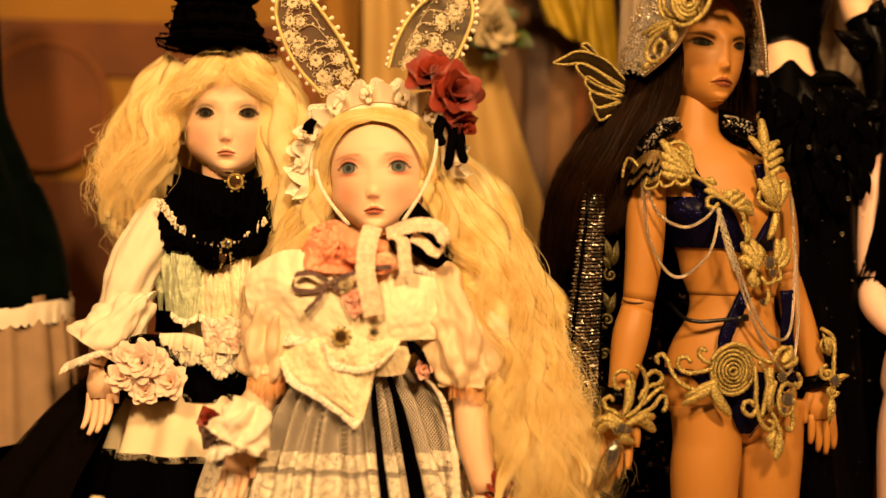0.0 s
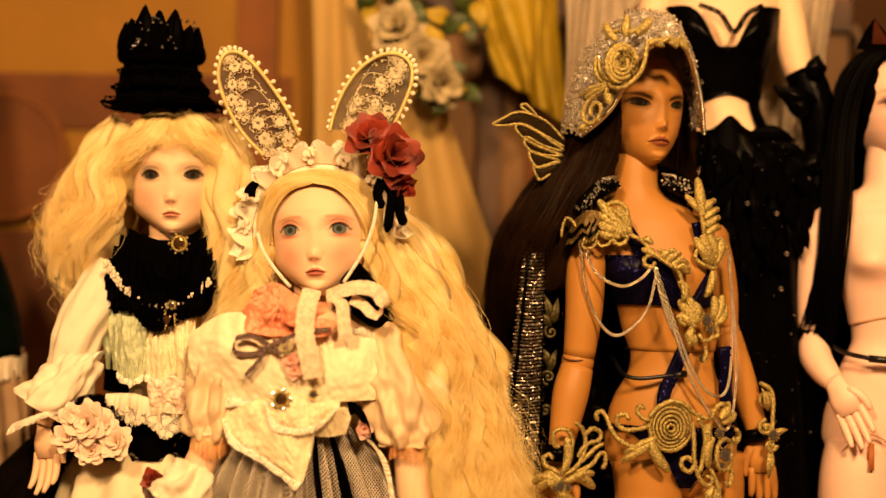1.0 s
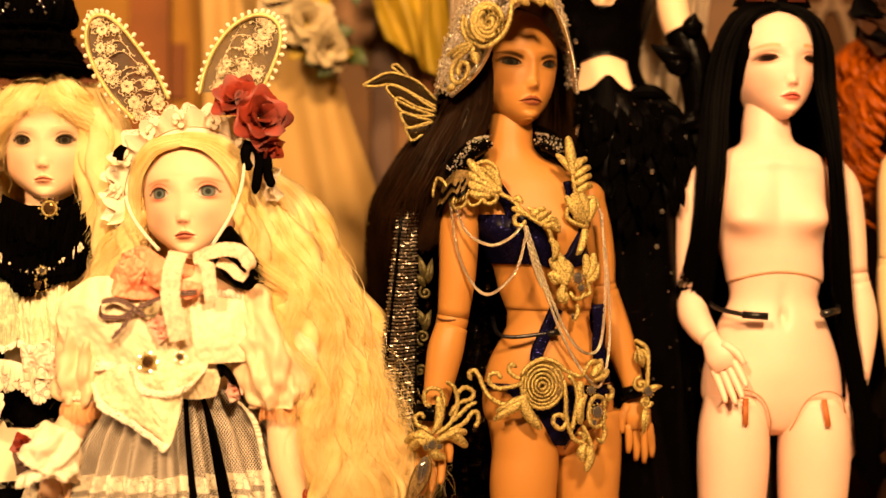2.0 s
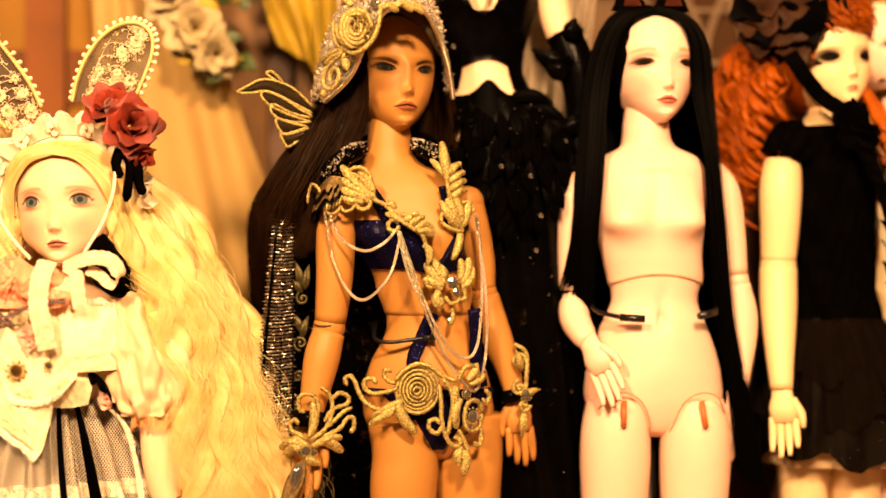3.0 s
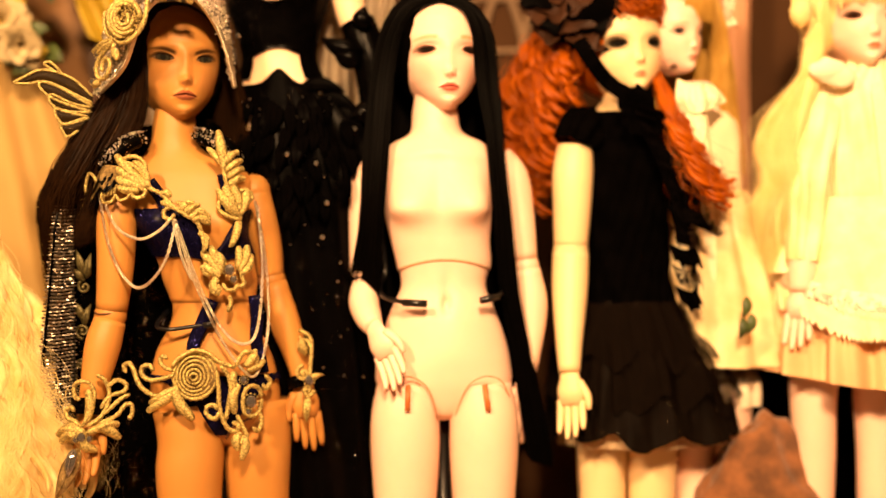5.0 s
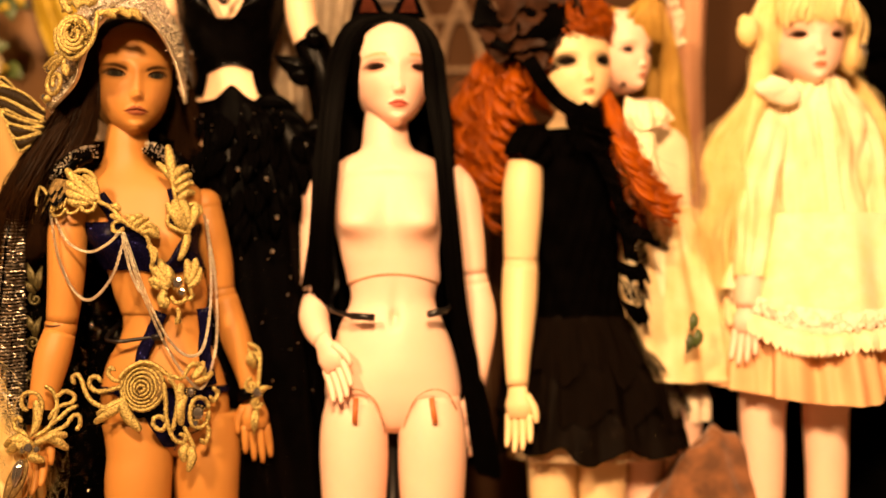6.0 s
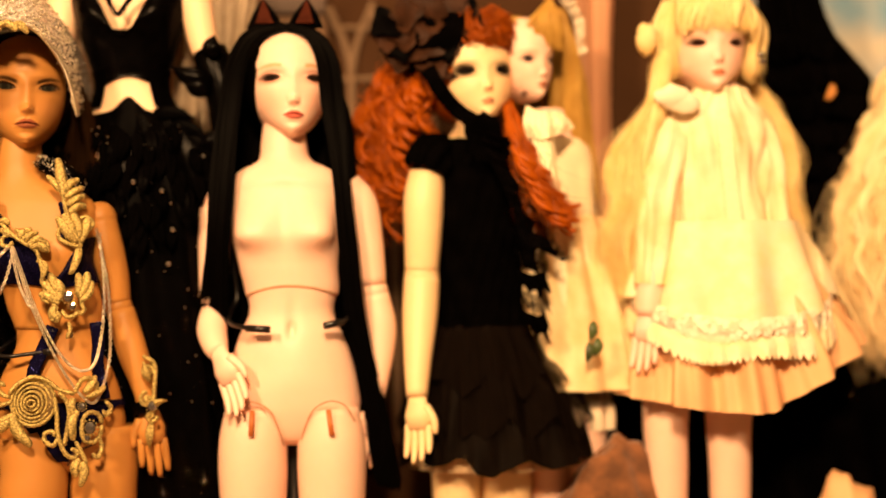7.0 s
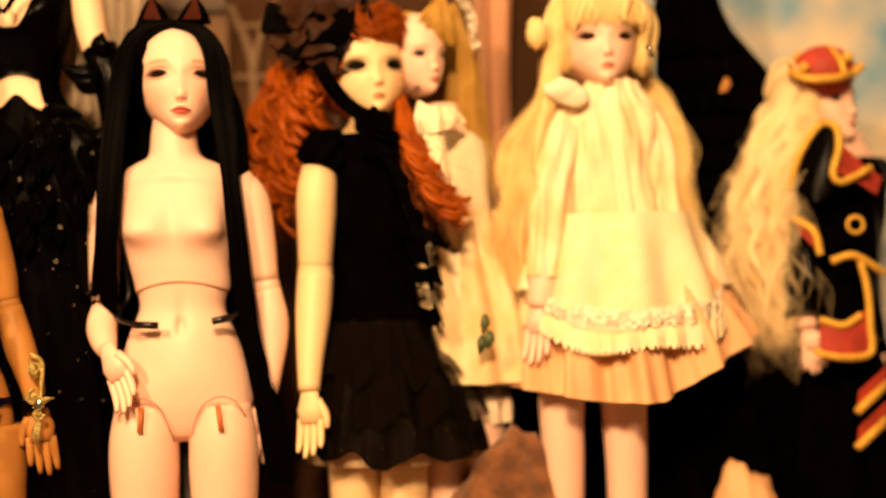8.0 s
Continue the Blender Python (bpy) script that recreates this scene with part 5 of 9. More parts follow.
ornament("chest_pendant", "gold leaf pendant with a crystal", "ornament", S, (), (),
         [(1022, 488, -0.017, 9), (1028, 505, -0.016, 6), (1016, 560, -0.006, 5)],
         [[(986, 500), (976, 490), (980, 478), (992, 484), (996, 500), (988, 520), (996, 530), (1004, 522), (998, 514)], [(1044, 496), (1054, 488), (1050, 472), (1040, 478), (1040, 500), (1044, 516), (1034, 522)], [(1008, 512), (1016, 524), (1028, 524), (1036, 514)], [(1020, 534), (1022, 548), (1016, 564)]],
         pods=[(9, [(1006, 496), (988, 474), (976, 458)]), (9, [(1008, 490), (998, 470), (990, 450)]), (9, [(1004, 500), (988, 488), (974, 484)]), (9, [(1008, 486), (1006, 474), (1002, 462)]), (9, [(1036, 492), (1046, 470), (1050, 452)]), (9, [(1038, 498), (1050, 486), (1056, 468)]), (8, [(1034, 486), (1038, 468), (1036, 452)]), (8, [(1000, 504), (992, 516), (1000, 530)])],
         deep=lambda u: float(np.interp(u, (975, 1020, 1056), (-0.013, -0.0145, -0.010))))
# belt
belt_depth = lambda u: float(np.interp(u, (836, 870, 920, 1000, 1050, 1090), (-0.004, -0.013, -0.019, -0.019, -0.017, -0.006)))
disc = thing("belt_medallion", "round gold mesh medallion on a belt", "ornament", tuple(S(960, 672, -0.016)))
g = Geo()
g.ball(S(960, 672, -0.0155), 37 * S.k, 34, 12, (1, 0.15, 1.12))
part("disc", g, old_gold, disc, "gold wire mesh disc")
for j in range(6):  # stitched rounds
    part("round", rope([S(960 + (36 - 6 * j) * math.cos(a), 672 + (41 - 7 * j) * math.sin(a), -0.0168 - 0.0009 * j) for a in np.linspace(0.5 * j, 0.5 * j + 6.2, 26)], 0.0017 if j == 0 else 0.0011), gold, disc)
ornament("belt_ornament", "gold scroll belt embroidery with crystals", "ornament", S, (), (),
         [(1045, 682, -0.021, 6), (1056, 722, -0.019, 10), (1050, 740, -0.018, 5)],
         [[(922, 654), (936, 638), (960, 627), (984, 633), (1004, 650), (1030, 661)], [(932, 690), (914, 703), (890, 704), (868, 692), (856, 674), (850, 656)], [(926, 668), (902, 675), (882, 677), (868, 668), (869, 655), (881, 651), (890, 661)],
          [(924, 660), (911, 655), (902, 645), (906, 635), (916, 640)], [(998, 664), (1001, 700), (1001, 722), (1006, 748), (1016, 768), (1029, 774), (1033, 763), (1022, 757)], [(1003, 736), (993, 749), (980, 740), (981, 727), (993, 725), (998, 734)],
          [(1004, 654), (1018, 676), (1021, 702), (1016, 730), (1012, 752)], [(1030, 660), (1040, 640), (1050, 634), (1062, 642), (1064, 660), (1054, 668)], [(1056 + 15 * math.cos(0), 722), (1067, 742), (1056, 750), (1044, 742), (1041, 722), (1046, 702), (1056, 696), (1067, 704), (1071, 720)],
          [(1030, 744), (1040, 766), (1046, 784), (1040, 796), (1034, 788)], [(1066, 742), (1070, 762), (1064, 778), (1056, 770)], [(1076, 680), (1084, 694), (1078, 706), (1072, 696)], [(852, 662), (842, 650), (832, 656), (836, 668)]],
         pods=[(9, [(930, 694), (908, 712), (880, 730)]), (8, [(926, 692), (906, 704), (884, 716)]), (10, [(926, 688), (934, 718), (954, 744)]), (9, [(1034, 690), (1024, 712), (1026, 738)]), (8, [(1040, 782), (1044, 800), (1038, 822)]), (8, [(1036, 776), (1028, 790), (1030, 804)]), (8, [(1046, 660), (1056, 648), (1062, 636)]), (8, [(1050, 668), (1064, 664), (1074, 656)]), (8, [(1028, 668), (1024, 684), (1030, 700)])],
         deep=belt_depth, r=0.0018)
# bracers
ornament("bracer", "gold scroll bracer with beads on a wrist", "bracer", S, (), (),
         [(772, 766, -0.022, 7), (784, 770, -0.021, 5), (762, 770, -0.021, 5)],
         [[(772, 750), (784, 722), (791, 696), (784, 676), (769, 671), (758, 681), (760, 698), (770, 702)], [(778, 750), (800, 736), (812, 712), (813, 690), (806, 671), (794, 662)], [(796, 748), (824, 737), (838, 720), (848, 722), (848, 738), (842, 746)],
          [(800, 722), (814, 702), (836, 696), (840, 684), (826, 675), (812, 684)], [(770, 750), (758, 740), (746, 736), (742, 723), (752, 716), (758, 724)], [(800, 734), (816, 722), (832, 708), (846, 702)]],
         pods=[(10, [(774, 762), (750, 752), (728, 764)]), (10, [(776, 764), (752, 762), (734, 776)]), (10, [(778, 762), (804, 756), (826, 774)]), (10, [(780, 760), (806, 752), (824, 752)]), (9, [(776, 768), (776, 784), (790, 792)]), (8, [(778, 742), (784, 716), (782, 690)])],
         deep=lambda u: float(np.interp(u, (728, 770, 848), (-0.012, -0.019, -0.010))), r=0.0017)
g = Geo()
g.tube([S(768, 712, 0.0), S(766, 738, -0.002)], 0.0125, 20)
whole("wrist_strap", g, black_leather, "black strap round a tan wrist", "strap")
g = leaf(S(766, 786, -0.020), S(726, 872, -0.020), 0.0066, 0.001, 0.0012)
whole("hand_plate", g, old_gold, "pointed gold plate over the back of a hand", "ornament")
whole("hand_jewel", leaf(S(762, 784, -0.024), S(750, 834, -0.024), 0.0042, 0.0, 0.0012), crystal, "slim pale crystal over the back of a hand", "ornament")
ornament("bracer", "gold bracer with a crystal and spikes", "bracer", S,
         [(1138, 690, 0.006, 14, 1.4, 90, 1), (1140, 640, 0.010, 14, 1.3, 270, -1), (1146, 720, 0.004, 11, 1.3, 0, -1)],
         [(1142, 660, 1130, 620, 0.008, 7), (1146, 730, 1142, 780, 0.004, 8), (1150, 700, 1176, 692, 0.002, 6)],
         [(1150, 700, 0.0, 8)], [[(1128, 612, 0.012), (1150, 630, 0.010), (1150, 680, 0.006), (1146, 740, 0.004)]])
g = Geo()
g.tube([S(1122, 700, 0.022), S(1128, 722, 0.021)], 0.0105, 18)
whole("wrist_strap", g, black_leather, "black strap round a tan wrist", "strap")
# chains
for pts in (((800, 342, -0.008), (828, 405, -0.012), (870, 428, -0.018), (905, 415, -0.020), (927, 392, -0.017)),
            ((798, 344, -0.008), (812, 440, -0.006), (840, 500, -0.008), (872, 514, -0.012), (915, 470, -0.022), (934, 400, -0.018)),
            ((930, 396, -0.018), (962, 500, -0.020), (1000, 600, -0.016), (1040, 665, -0.016), (1064, 676, -0.012), (1080, 600, -0.002), (1076, 480, 0.002), (1062, 372, -0.004)),
            ((932, 396, -0.018), (975, 520, -0.020), (1010, 596, -0.016), (1042, 622, -0.014), (1064, 600, -0.010), (1072, 500, -0.002), (1066, 380, -0.002)),
            ((928, 396, -0.018), (944, 460, -0.022), (958, 500, -0.020))):
    whole("chain", chain([S(*p) for p in pts]), silver, "fine silver rope chain draped over a costume", "chain", "body chains")
# waist clamp of her stand
stand = thing("doll_stand", "black wire doll stand with a waist clamp", "stand", tuple(S(970, 1560, 0.06)))
g = Geo()
g.tube(spline([S(868, 586, 0.06), S(880, 592, 0.01), S(905, 595, -0.002), S(940, 592, -0.004), S(978, 588, -0.004)], 24), 0.0016, 8)
part("clamp", g, stand_metal, stand)
g = Geo()
g.tube([S(968, 590, -0.004), S(990, 587, -0.004)], 0.0028, 10)
part("sleeve", g, stand_metal, stand)
g = Geo()
g.tube([S(960, 600, 0.062), S(960, 1558, 0.062)], 0.005, 12)
g.tube(spline([S(868, 586, 0.06), S(900, 590, 0.072), S(960, 592, 0.064)], 10), 0.0016, 8)
part("pole", g, stand_metal, stand)

# ---- bare doll on a stand ----
S = bare_at
torso = Form(S, [(598, 215, 0.036, 36, 36), (598, 250, 0.035, 41, 40), (599, 276, 0.034, 44, 42), (601, 289, 0.033, 52, 44), (602, 299, 0.032, 74, 46), (602, 309, 0.032, 90, 50), (603, 332, 0.031, 98, 55), (602, 370, 0.029, 98, 60), (602, 430, 0.028, 96, 64), (606, 480, 0.028, 89, 60), (612, 520, 0.028, 85, 56), (611, 560, 0.028, 79, 54), (610, 600, 0.028, 95, 60), (611, 650, 0.029, 113, 66), (611, 700, 0.030, 124, 72), (612, 745, 0.031, 120, 70), (612, 785, 0.031, 70, 52), (612, 800, 0.031, 30, 30)])
g = Geo()


def bare_form(a, v):
    """Collar bones, chest and a shallow middle line."""
    out = sum(math.exp(-((a - radians(88 + s)) / 0.40) ** 2) for s in (-33, 33)) * 0.0130 * math.exp(-((v - 422) / (46 if v < 422 else 24)) ** 2)
    out += 0.0019 * math.exp(-((v - 320 - 12 * abs(math.cos(a))) / 13) ** 2) * math.sin(max(0.0, min(math.pi, a)))
    return out - 0.0014 * math.exp(-((a - radians(88)) / 0.16) ** 2) * math.exp(-((v - 400) / 90) ** 2)


def belly_form(a, v):
    return -0.0050 * math.exp(-((a - radians(86)) / 0.070) ** 2 - ((v - 590) / 13) ** 2) - 0.0020 * math.exp(-((a - radians(86)) / 0.14) ** 2 - ((v - 570) / 36) ** 2) + 0.0022 * math.exp(-((a - radians(88)) / 0.5) ** 2 - ((v - 660) / 50) ** 2)


torso.skin(g, 215, 532, 80, 110, wave=bare_form, cap=True)
u, d, wd, q = torso.row(530)
mid = S(u, 530, d)
g.v = [(x, y, z + 0.008 * max(0.0, 1 - ((x - mid.x) / (wd * S.k)) ** 2) * max(0.0, 1 - abs(z - mid.z) / 0.03) if y < mid.y else z) for x, y, z in g.v]  # its lower edge arches in front
torso.skin(g, 500, 799, 76, 150, -0.0012, wave=belly_form, cap=True)
g.now = 1
rows = []
for j in range(40):  # the arched groove between chest and belly
    a = radians(15 + 150 * j / 39)
    u, d, wd, q = torso.row(530)
    rows.append(S(u, 530, d) + Vector((wd * S.k * 1.0 * math.cos(a), -(q * S.k * 1.0) * math.sin(a), 0.008 * math.sin(a) ** 2)))
g.tube(rows, 0.0009, 6)
for s in (-1, 1):
    g.tube(spline([S(612 + s * 112, 748, 0.008), S(612 + s * 94, 714, -0.0030), S(612 + s * 66, 706, -0.0040), S(612 + s * 38, 722, -0.0030), S(612 + s * 22, 758, 0.001), S(612 + s * 15, 792, 0.012)], 30), 0.0006, 5)
g.now = 0
face = head(g, S(620, 200), 0.0925, yaw=11, pitch=-1, tilt=0, wide=0.99, lips=(0.50, 0.055, 0.035), iris=(0.012, 0.007, 0.005), shade=(0.48, 0.13, 0.07), lid=0.8, white=(0.07, 0.035, 0.025), brow=(0.50, 0.22, 0.07, 0.85), blush=0.5, eye=1.28, gap=0.196, kiss=1.22, ey=-0.008, slit=0.62, arch=(0.112, -0.10, 0.024), slope=-0.03, bridge=0.014, under=0.9, lash=1.7)
limb(g, [S(496, 338, 0.034), S(476, 372, 0.036), S(470, 450, 0.036), S(468, 545, 0.034)], [0.0110, 0.0140, 0.0130, 0.0110])
joint(g, S(470, 560, 0.034), 0.0115)
limb(g, [S(470, 568, 0.032), S(468, 590, 0.022), S(476, 610, 0.010), S(484, 622, 0.002)], [0.0118, 0.0120, 0.0105, 0.0080])
hand_shape(g, S(484, 620, 0.002), S(535, 725, -0.012), (1, -0.5, 0.6), 0.054, 0.3)
limb(g, [S(712, 328, 0.036), S(736, 368, 0.038), S(750, 440, 0.038), S(760, 515, 0.038)], [0.0115, 0.0145, 0.0130, 0.0105])
joint(g, S(762, 526, 0.038), 0.0110)
limb(g, [S(764, 534, 0.038), S(774, 600, 0.036), S(766, 690, 0.032), S(758, 730, 0.03)], [0.0110, 0.0122, 0.0090, 0.0070])
hand_shape(g, S(758, 728, 0.03), S(748, 850, 0.024), (-1, -0.4, 0), 0.052)
for u in (541, 682):
    s = -1 if u < 612 else 1
    limb(g, [S(u - s * 4, 735, 0.024), S(u, 800, 0.022), S(u, 900, 0.024), S(u, 1150, 0.032), S(u, 1190, 0.032), S(u, 1320, 0.04), S(u, 1492, 0.04)], [0.0240, 0.0275, 0.0265, 0.0175, 0.0160, 0.0170, 0.0100], 26, 32)
    g.ball(S(u, 1508, 0.025), 0.014, 16, 10, (0.8, 2.0, 0.7))
g.now = 2
for u, tilt in ((543, -2), (680, 6)):
    g.tube([S(u - tilt * 0.5, 720, -0.0045), S(u + tilt * 0.5, 764, -0.0075)], 0.0021, 10, 0.5, axis=(1, 0, 0))
whole("doll", g, [pale_skin, seam_tone, orange_slot], "unclothed pale resin ball-jointed doll held by a black stand", "doll", "dolls on the table")

wig = thing("wig", "very long straight black doll wig", "wig", tuple(S(600, 60, 0.05)))
g = Geo()
g.ball(face(0, 0.15, 0.09), 0.0475, 30, 20, (0.86, 1.0, 0.96))
part("cap", g, black_hair, wig)
g = Geo()
strands(g, [[S(602, 46, 0.012), S(558, 62, 0.010), S(530, 104, 0.012), S(516, 180, 0.014), S(506, 300, 0.008), S(494, 420, 0.008), S(490, 560, 0.022), S(478, 700, 0.04), S(470, 860, 0.05)],
            [S(598, 36, 0.030), S(536, 50, 0.02), S(500, 110, 0.022), S(484, 200, 0.024), S(472, 320, 0.018), S(466, 450, 0.018), S(440, 600, 0.04), S(420, 740, 0.05), S(415, 880, 0.055)]], 520, 0.0018, 0.0010, 0.0006, 2, 20, 11, clump=4)
part("front_lock", g, black_hair, wig, kind="stuff")
g = Geo()
strands(g, [[S(604, 48, 0.012), S(640, 60, 0.008), S(663, 104, 0.008), S(671, 180, 0.012), S(690, 300, 0.006), S(702, 420, 0.006), S(716, 560, 0.012), S(742, 700, 0.016), S(764, 860, 0.02)],
            [S(610, 36, 0.030), S(664, 56, 0.022), S(694, 110, 0.020), S(704, 200, 0.022), S(712, 320, 0.016), S(722, 440, 0.016), S(738, 600, 0.022), S(772, 740, 0.028), S(802, 880, 0.03)]], 520, 0.0018, 0.0010, 0.0006, 2, 20, 12, clump=4)
part("front_lock", g, black_hair, wig, kind="stuff")
g = Geo()
strands(g, [[S(560, 60, 0.05), S(500, 200, 0.06), S(470, 400, 0.07), S(440, 640, 0.075), S(425, 880, 0.075)], [S(600, 60, 0.09), S(600, 220, 0.10), S(600, 450, 0.095), S(600, 700, 0.09), S(600, 900, 0.09)], [S(640, 60, 0.05), S(710, 200, 0.06), S(715, 400, 0.07), S(740, 640, 0.075), S(780, 880, 0.075)]], 560, 0.005, 0.0016, 0.0005, 2, 14, 13)
part("back_hair", g, black_hair, wig, kind="stuff")

ears = thing("cat_ear_headband", "headband with dark brown velvet cat ears", "headband", tuple(S(600, 10, 0.03)))
ear_red = material("red_brown_velvet", (0.045, 0.011, 0.006), 0.8, grain=0.3)
for u, lean_u in ((566, -4), (638, 4)):
    g = Geo()
    tip = S(u + lean_u, -12, 0.03)
    base = [S(u + 34 * math.cos(a), 44 - 6 * math.sin(a), 0.03) + Vector((0, 0.010 * math.sin(a), 0)) for a in np.linspace(0, 2 * math.pi, 20, endpoint=False)]
    g.strip([base, [p.lerp(tip, 0.4) + Vector((0, 0, 0.003)) for p in base], [p.lerp(tip, 0.8) + Vector((0, 0, 0.001)) for p in base], [p.lerp(tip, 0.99) for p in base]], True)
    ear = part("ear", g, black_cloth, ears)
    g = Geo()
    inner = [S(u - 16, 36, 0.019), S(u + 16, 36, 0.019)]
    g.strip([inner, [inner[0].lerp(tip, 0.5), inner[1].lerp(tip, 0.5)], [tip.lerp(inner[0], 0.12), tip.lerp(inner[1], 0.12)]])
    part("lining", g, ear_red, ear, "red-brown lining")
g = Geo()
g.tube([face(0.39 * math.cos(a), 0.0, 0.06 + 0.47 * math.sin(a)) for a in np.linspace(0.1, 3.04, 30)], 0.0018, 8)
part("band", g, black_satin, ears)

stand = thing("doll_stand", "black metal doll stand with a waist clamp and pole", "stand", tuple(S(610, 1538, 0.06)))
for pts in (((498, 410, 0.05), (502, 480, 0.05), (508, 540, 0.05), (498, 562, 0.04), (502, 572, 0.012), (530, 575, -0.004), (545, 576, -0.007)), ((730, 548, 0.045), (724, 556, 0.03), (712, 566, 0.012), (698, 570, 0.0))):
    g = Geo()
    g.tube(spline([S(*p) for p in pts], 30), 0.0019, 8)
    part("clamp_arm", g, stand_metal, stand)
for a, b in (((535, 576, -0.006), (576, 577, -0.010)), ((671, 573, -0.006), (704, 569, 0.002))):
    g = Geo()
    g.tube([S(*a), S(*b)], 0.0029, 12)
    part("sleeve", g, stand_metal, stand)
g = Geo()
g.tube([S(612, 790, 0.045), S(612, 1530, 0.045)], 0.0068, 16)
part("pole", g, stand_metal, stand)
g = Geo()
g.tube([S(612, 1528, 0.045), S(612, 1538, 0.045)], 0.06, 40)
part("base_plate", g, stand_metal, stand)

# ---- doll with rabbit ears ----
S = alice_at
body = Form(S, [(556, 505, 0.040, 38, 36), (556, 550, 0.040, 40, 38), (556, 580, 0.040, 90, 48), (556, 610, 0.038, 120, 60), (552, 680, 0.036, 112, 66), (545, 740, 0.036, 95, 62), (530, 775, 0.036, 88, 60), (520, 820, 0.036, 110, 70), (515, 880, 0.036, 120, 75), (515, 960, 0.036, 100, 70)])
g = Geo()
body.skin(g, 505, 960, 30, 36, cap=True)
face = head(g, S(557, 481), 0.098, yaw=-3, pitch=0, tilt=-3.5, wide=1.14, lips=(0.45, 0.09, 0.06), iris=(0.12, 0.15, 0.135), shade=(0.50, 0.12, 0.075), lid=1.0, brow=(0.50, 0.20, 0.10, 0.7), blush=0.85, eye=1.12, gap=0.186, kiss=1.05, ey=-0.012, cheek=0.040, slit=1.05, slope=-0.02, bridge=0.012, under=1.0, arch=(0.100, -0.12, 0.018))
limb(g, [S(690, 640, 0.02), S(720, 740, 0.01), S(726, 800, 0.004), S(735, 880, -0.004), S(752, 965, -0.008)], [0.0125, 0.0125, 0.0120, 0.0125, 0.0085])
hand_shape(g, S(752, 960, -0.008), S(760, 1080, -0.012), (-1, -0.3, 0), 0.05)
limb(g, [S(400, 640, 0.02), S(385, 740, 0.0), S(370, 790, -0.008), S(345, 840, -0.016), S(330, 880, -0.020)], [0.0125, 0.0125, 0.0120, 0.0115, 0.0085])
hand_shape(g, S(332, 872, -0.020), S(312, 990, -0.026), (1, -0.4, 0), 0.052)
for u in (485, 560):
    limb(g, [S(u, 940, 0.036), S(u, 1200, 0.036), S(u, 1400, 0.04), S(u, 1620, 0.04)], [0.022, 0.017, 0.015, 0.010])
    g.ball(S(u, 1638, 0.025), 0.013, 14, 8, (0.8, 1.8, 0.7))
whole("doll", g, fair_skin, "pale resin doll with flushed cheeks in a cream blouse", "doll", "dolls on the table")

wig = thing("wig", "very long wavy golden blonde doll wig", "wig", tuple(S(560, 290, 0.05)))
g = Geo()
rows = []
for i in range(26):  # smooth hair over the scalp, parted above the brow
    t = i / 25
    row = []
    for j in range(48):
        a = math.pi * (-0.06 + 1.12 * j / 47)
        lift = 0.505 + 0.02 * math.sin(t * math.pi)
        y = -0.335 + 0.85 * t
        q = math.sqrt(max(0.04, 1 - max(0, abs(y - 0.02) / 0.50) ** 2.2))
        row.append(face(math.cos(a) * 0.470 * q, y + 0.06 * (1 - abs(math.sin(a))) , -0.02 + math.sin(a) * (lift - 0.03) * q * (1 - 0.03 * math.exp(-((j - 23.5) / 3) ** 2))))
    rows.append(row)
g.strip(rows)
part("cap", g, blonde_gold, wig)
g = Geo()
strands(g, [[face(0.000, -0.402, 0.350), face(-0.184, -0.395, 0.30), face(-0.328, -0.335, 0.12), face(-0.385, -0.24, -0.08), face(-0.380, -0.19, -0.30)], [face(0.000, -0.345, 0.385), face(-0.230, -0.345, 0.33), face(-0.397, -0.27, 0.16), face(-0.443, -0.20, -0.06), face(-0.425, -0.16, -0.28)],
            [face(0.000, -0.26, 0.455), face(-0.287, -0.24, 0.40), face(-0.471, -0.14, 0.18), face(-0.494, -0.08, -0.08), face(-0.483, -0.04, -0.36)]], 300, 0.0010, 0.0007, 0.0003, 2, 14, 21)
strands(g, [[face(0.000, -0.402, 0.350), face(0.184, -0.395, 0.30), face(0.328, -0.335, 0.12), face(0.385, -0.24, -0.08), face(0.380, -0.19, -0.30)], [face(0.000, -0.345, 0.385), face(0.230, -0.345, 0.33), face(0.397, -0.27, 0.16), face(0.443, -0.20, -0.06), face(0.425, -0.16, -0.28)],
            [face(0.000, -0.26, 0.455), face(0.287, -0.24, 0.40), face(0.471, -0.14, 0.18), face(0.494, -0.08, -0.08), face(0.483, -0.04, -0.36)]], 300, 0.0010, 0.0007, 0.0003, 2, 14, 22)
part("fringe", g, blonde_gold, wig, kind="stuff")
g = Geo()
side_guides = [[S(655, 380, 0.03), S(672, 470, 0.02), S(700, 560, 0.02), S(748, 640, 0.012), S(772, 740, 0.008), S(788, 860, 0.008), S(802, 980, 0.008)],
               [S(668, 370, 0.04), S(710, 450, 0.035), S(760, 550, 0.026), S(800, 660, 0.022), S(836, 760, 0.020), S(868, 880, 0.020), S(880, 980, 0.020)],
               [S(672, 370, 0.055), S(736, 430, 0.055), S(798, 540, 0.050), S(838, 660, 0.048), S(888, 770, 0.045), S(922, 880, 0.045), S(935, 980, 0.045)]]
locks(g, side_guides, 66, 0.0085, 0.0095, 3.3, 60, 23, spread=0.009, n=20, groove=0.12)
strands(g, side_guides, 2100, 0.0140, 0.00030, 0.0095, 3.3, 44, 23, frizz=0.014, clump=110, stray=0.0016, tight=0.16)
part("side_lock", g, blonde_gold, wig, kind="stuff")
g = Geo()
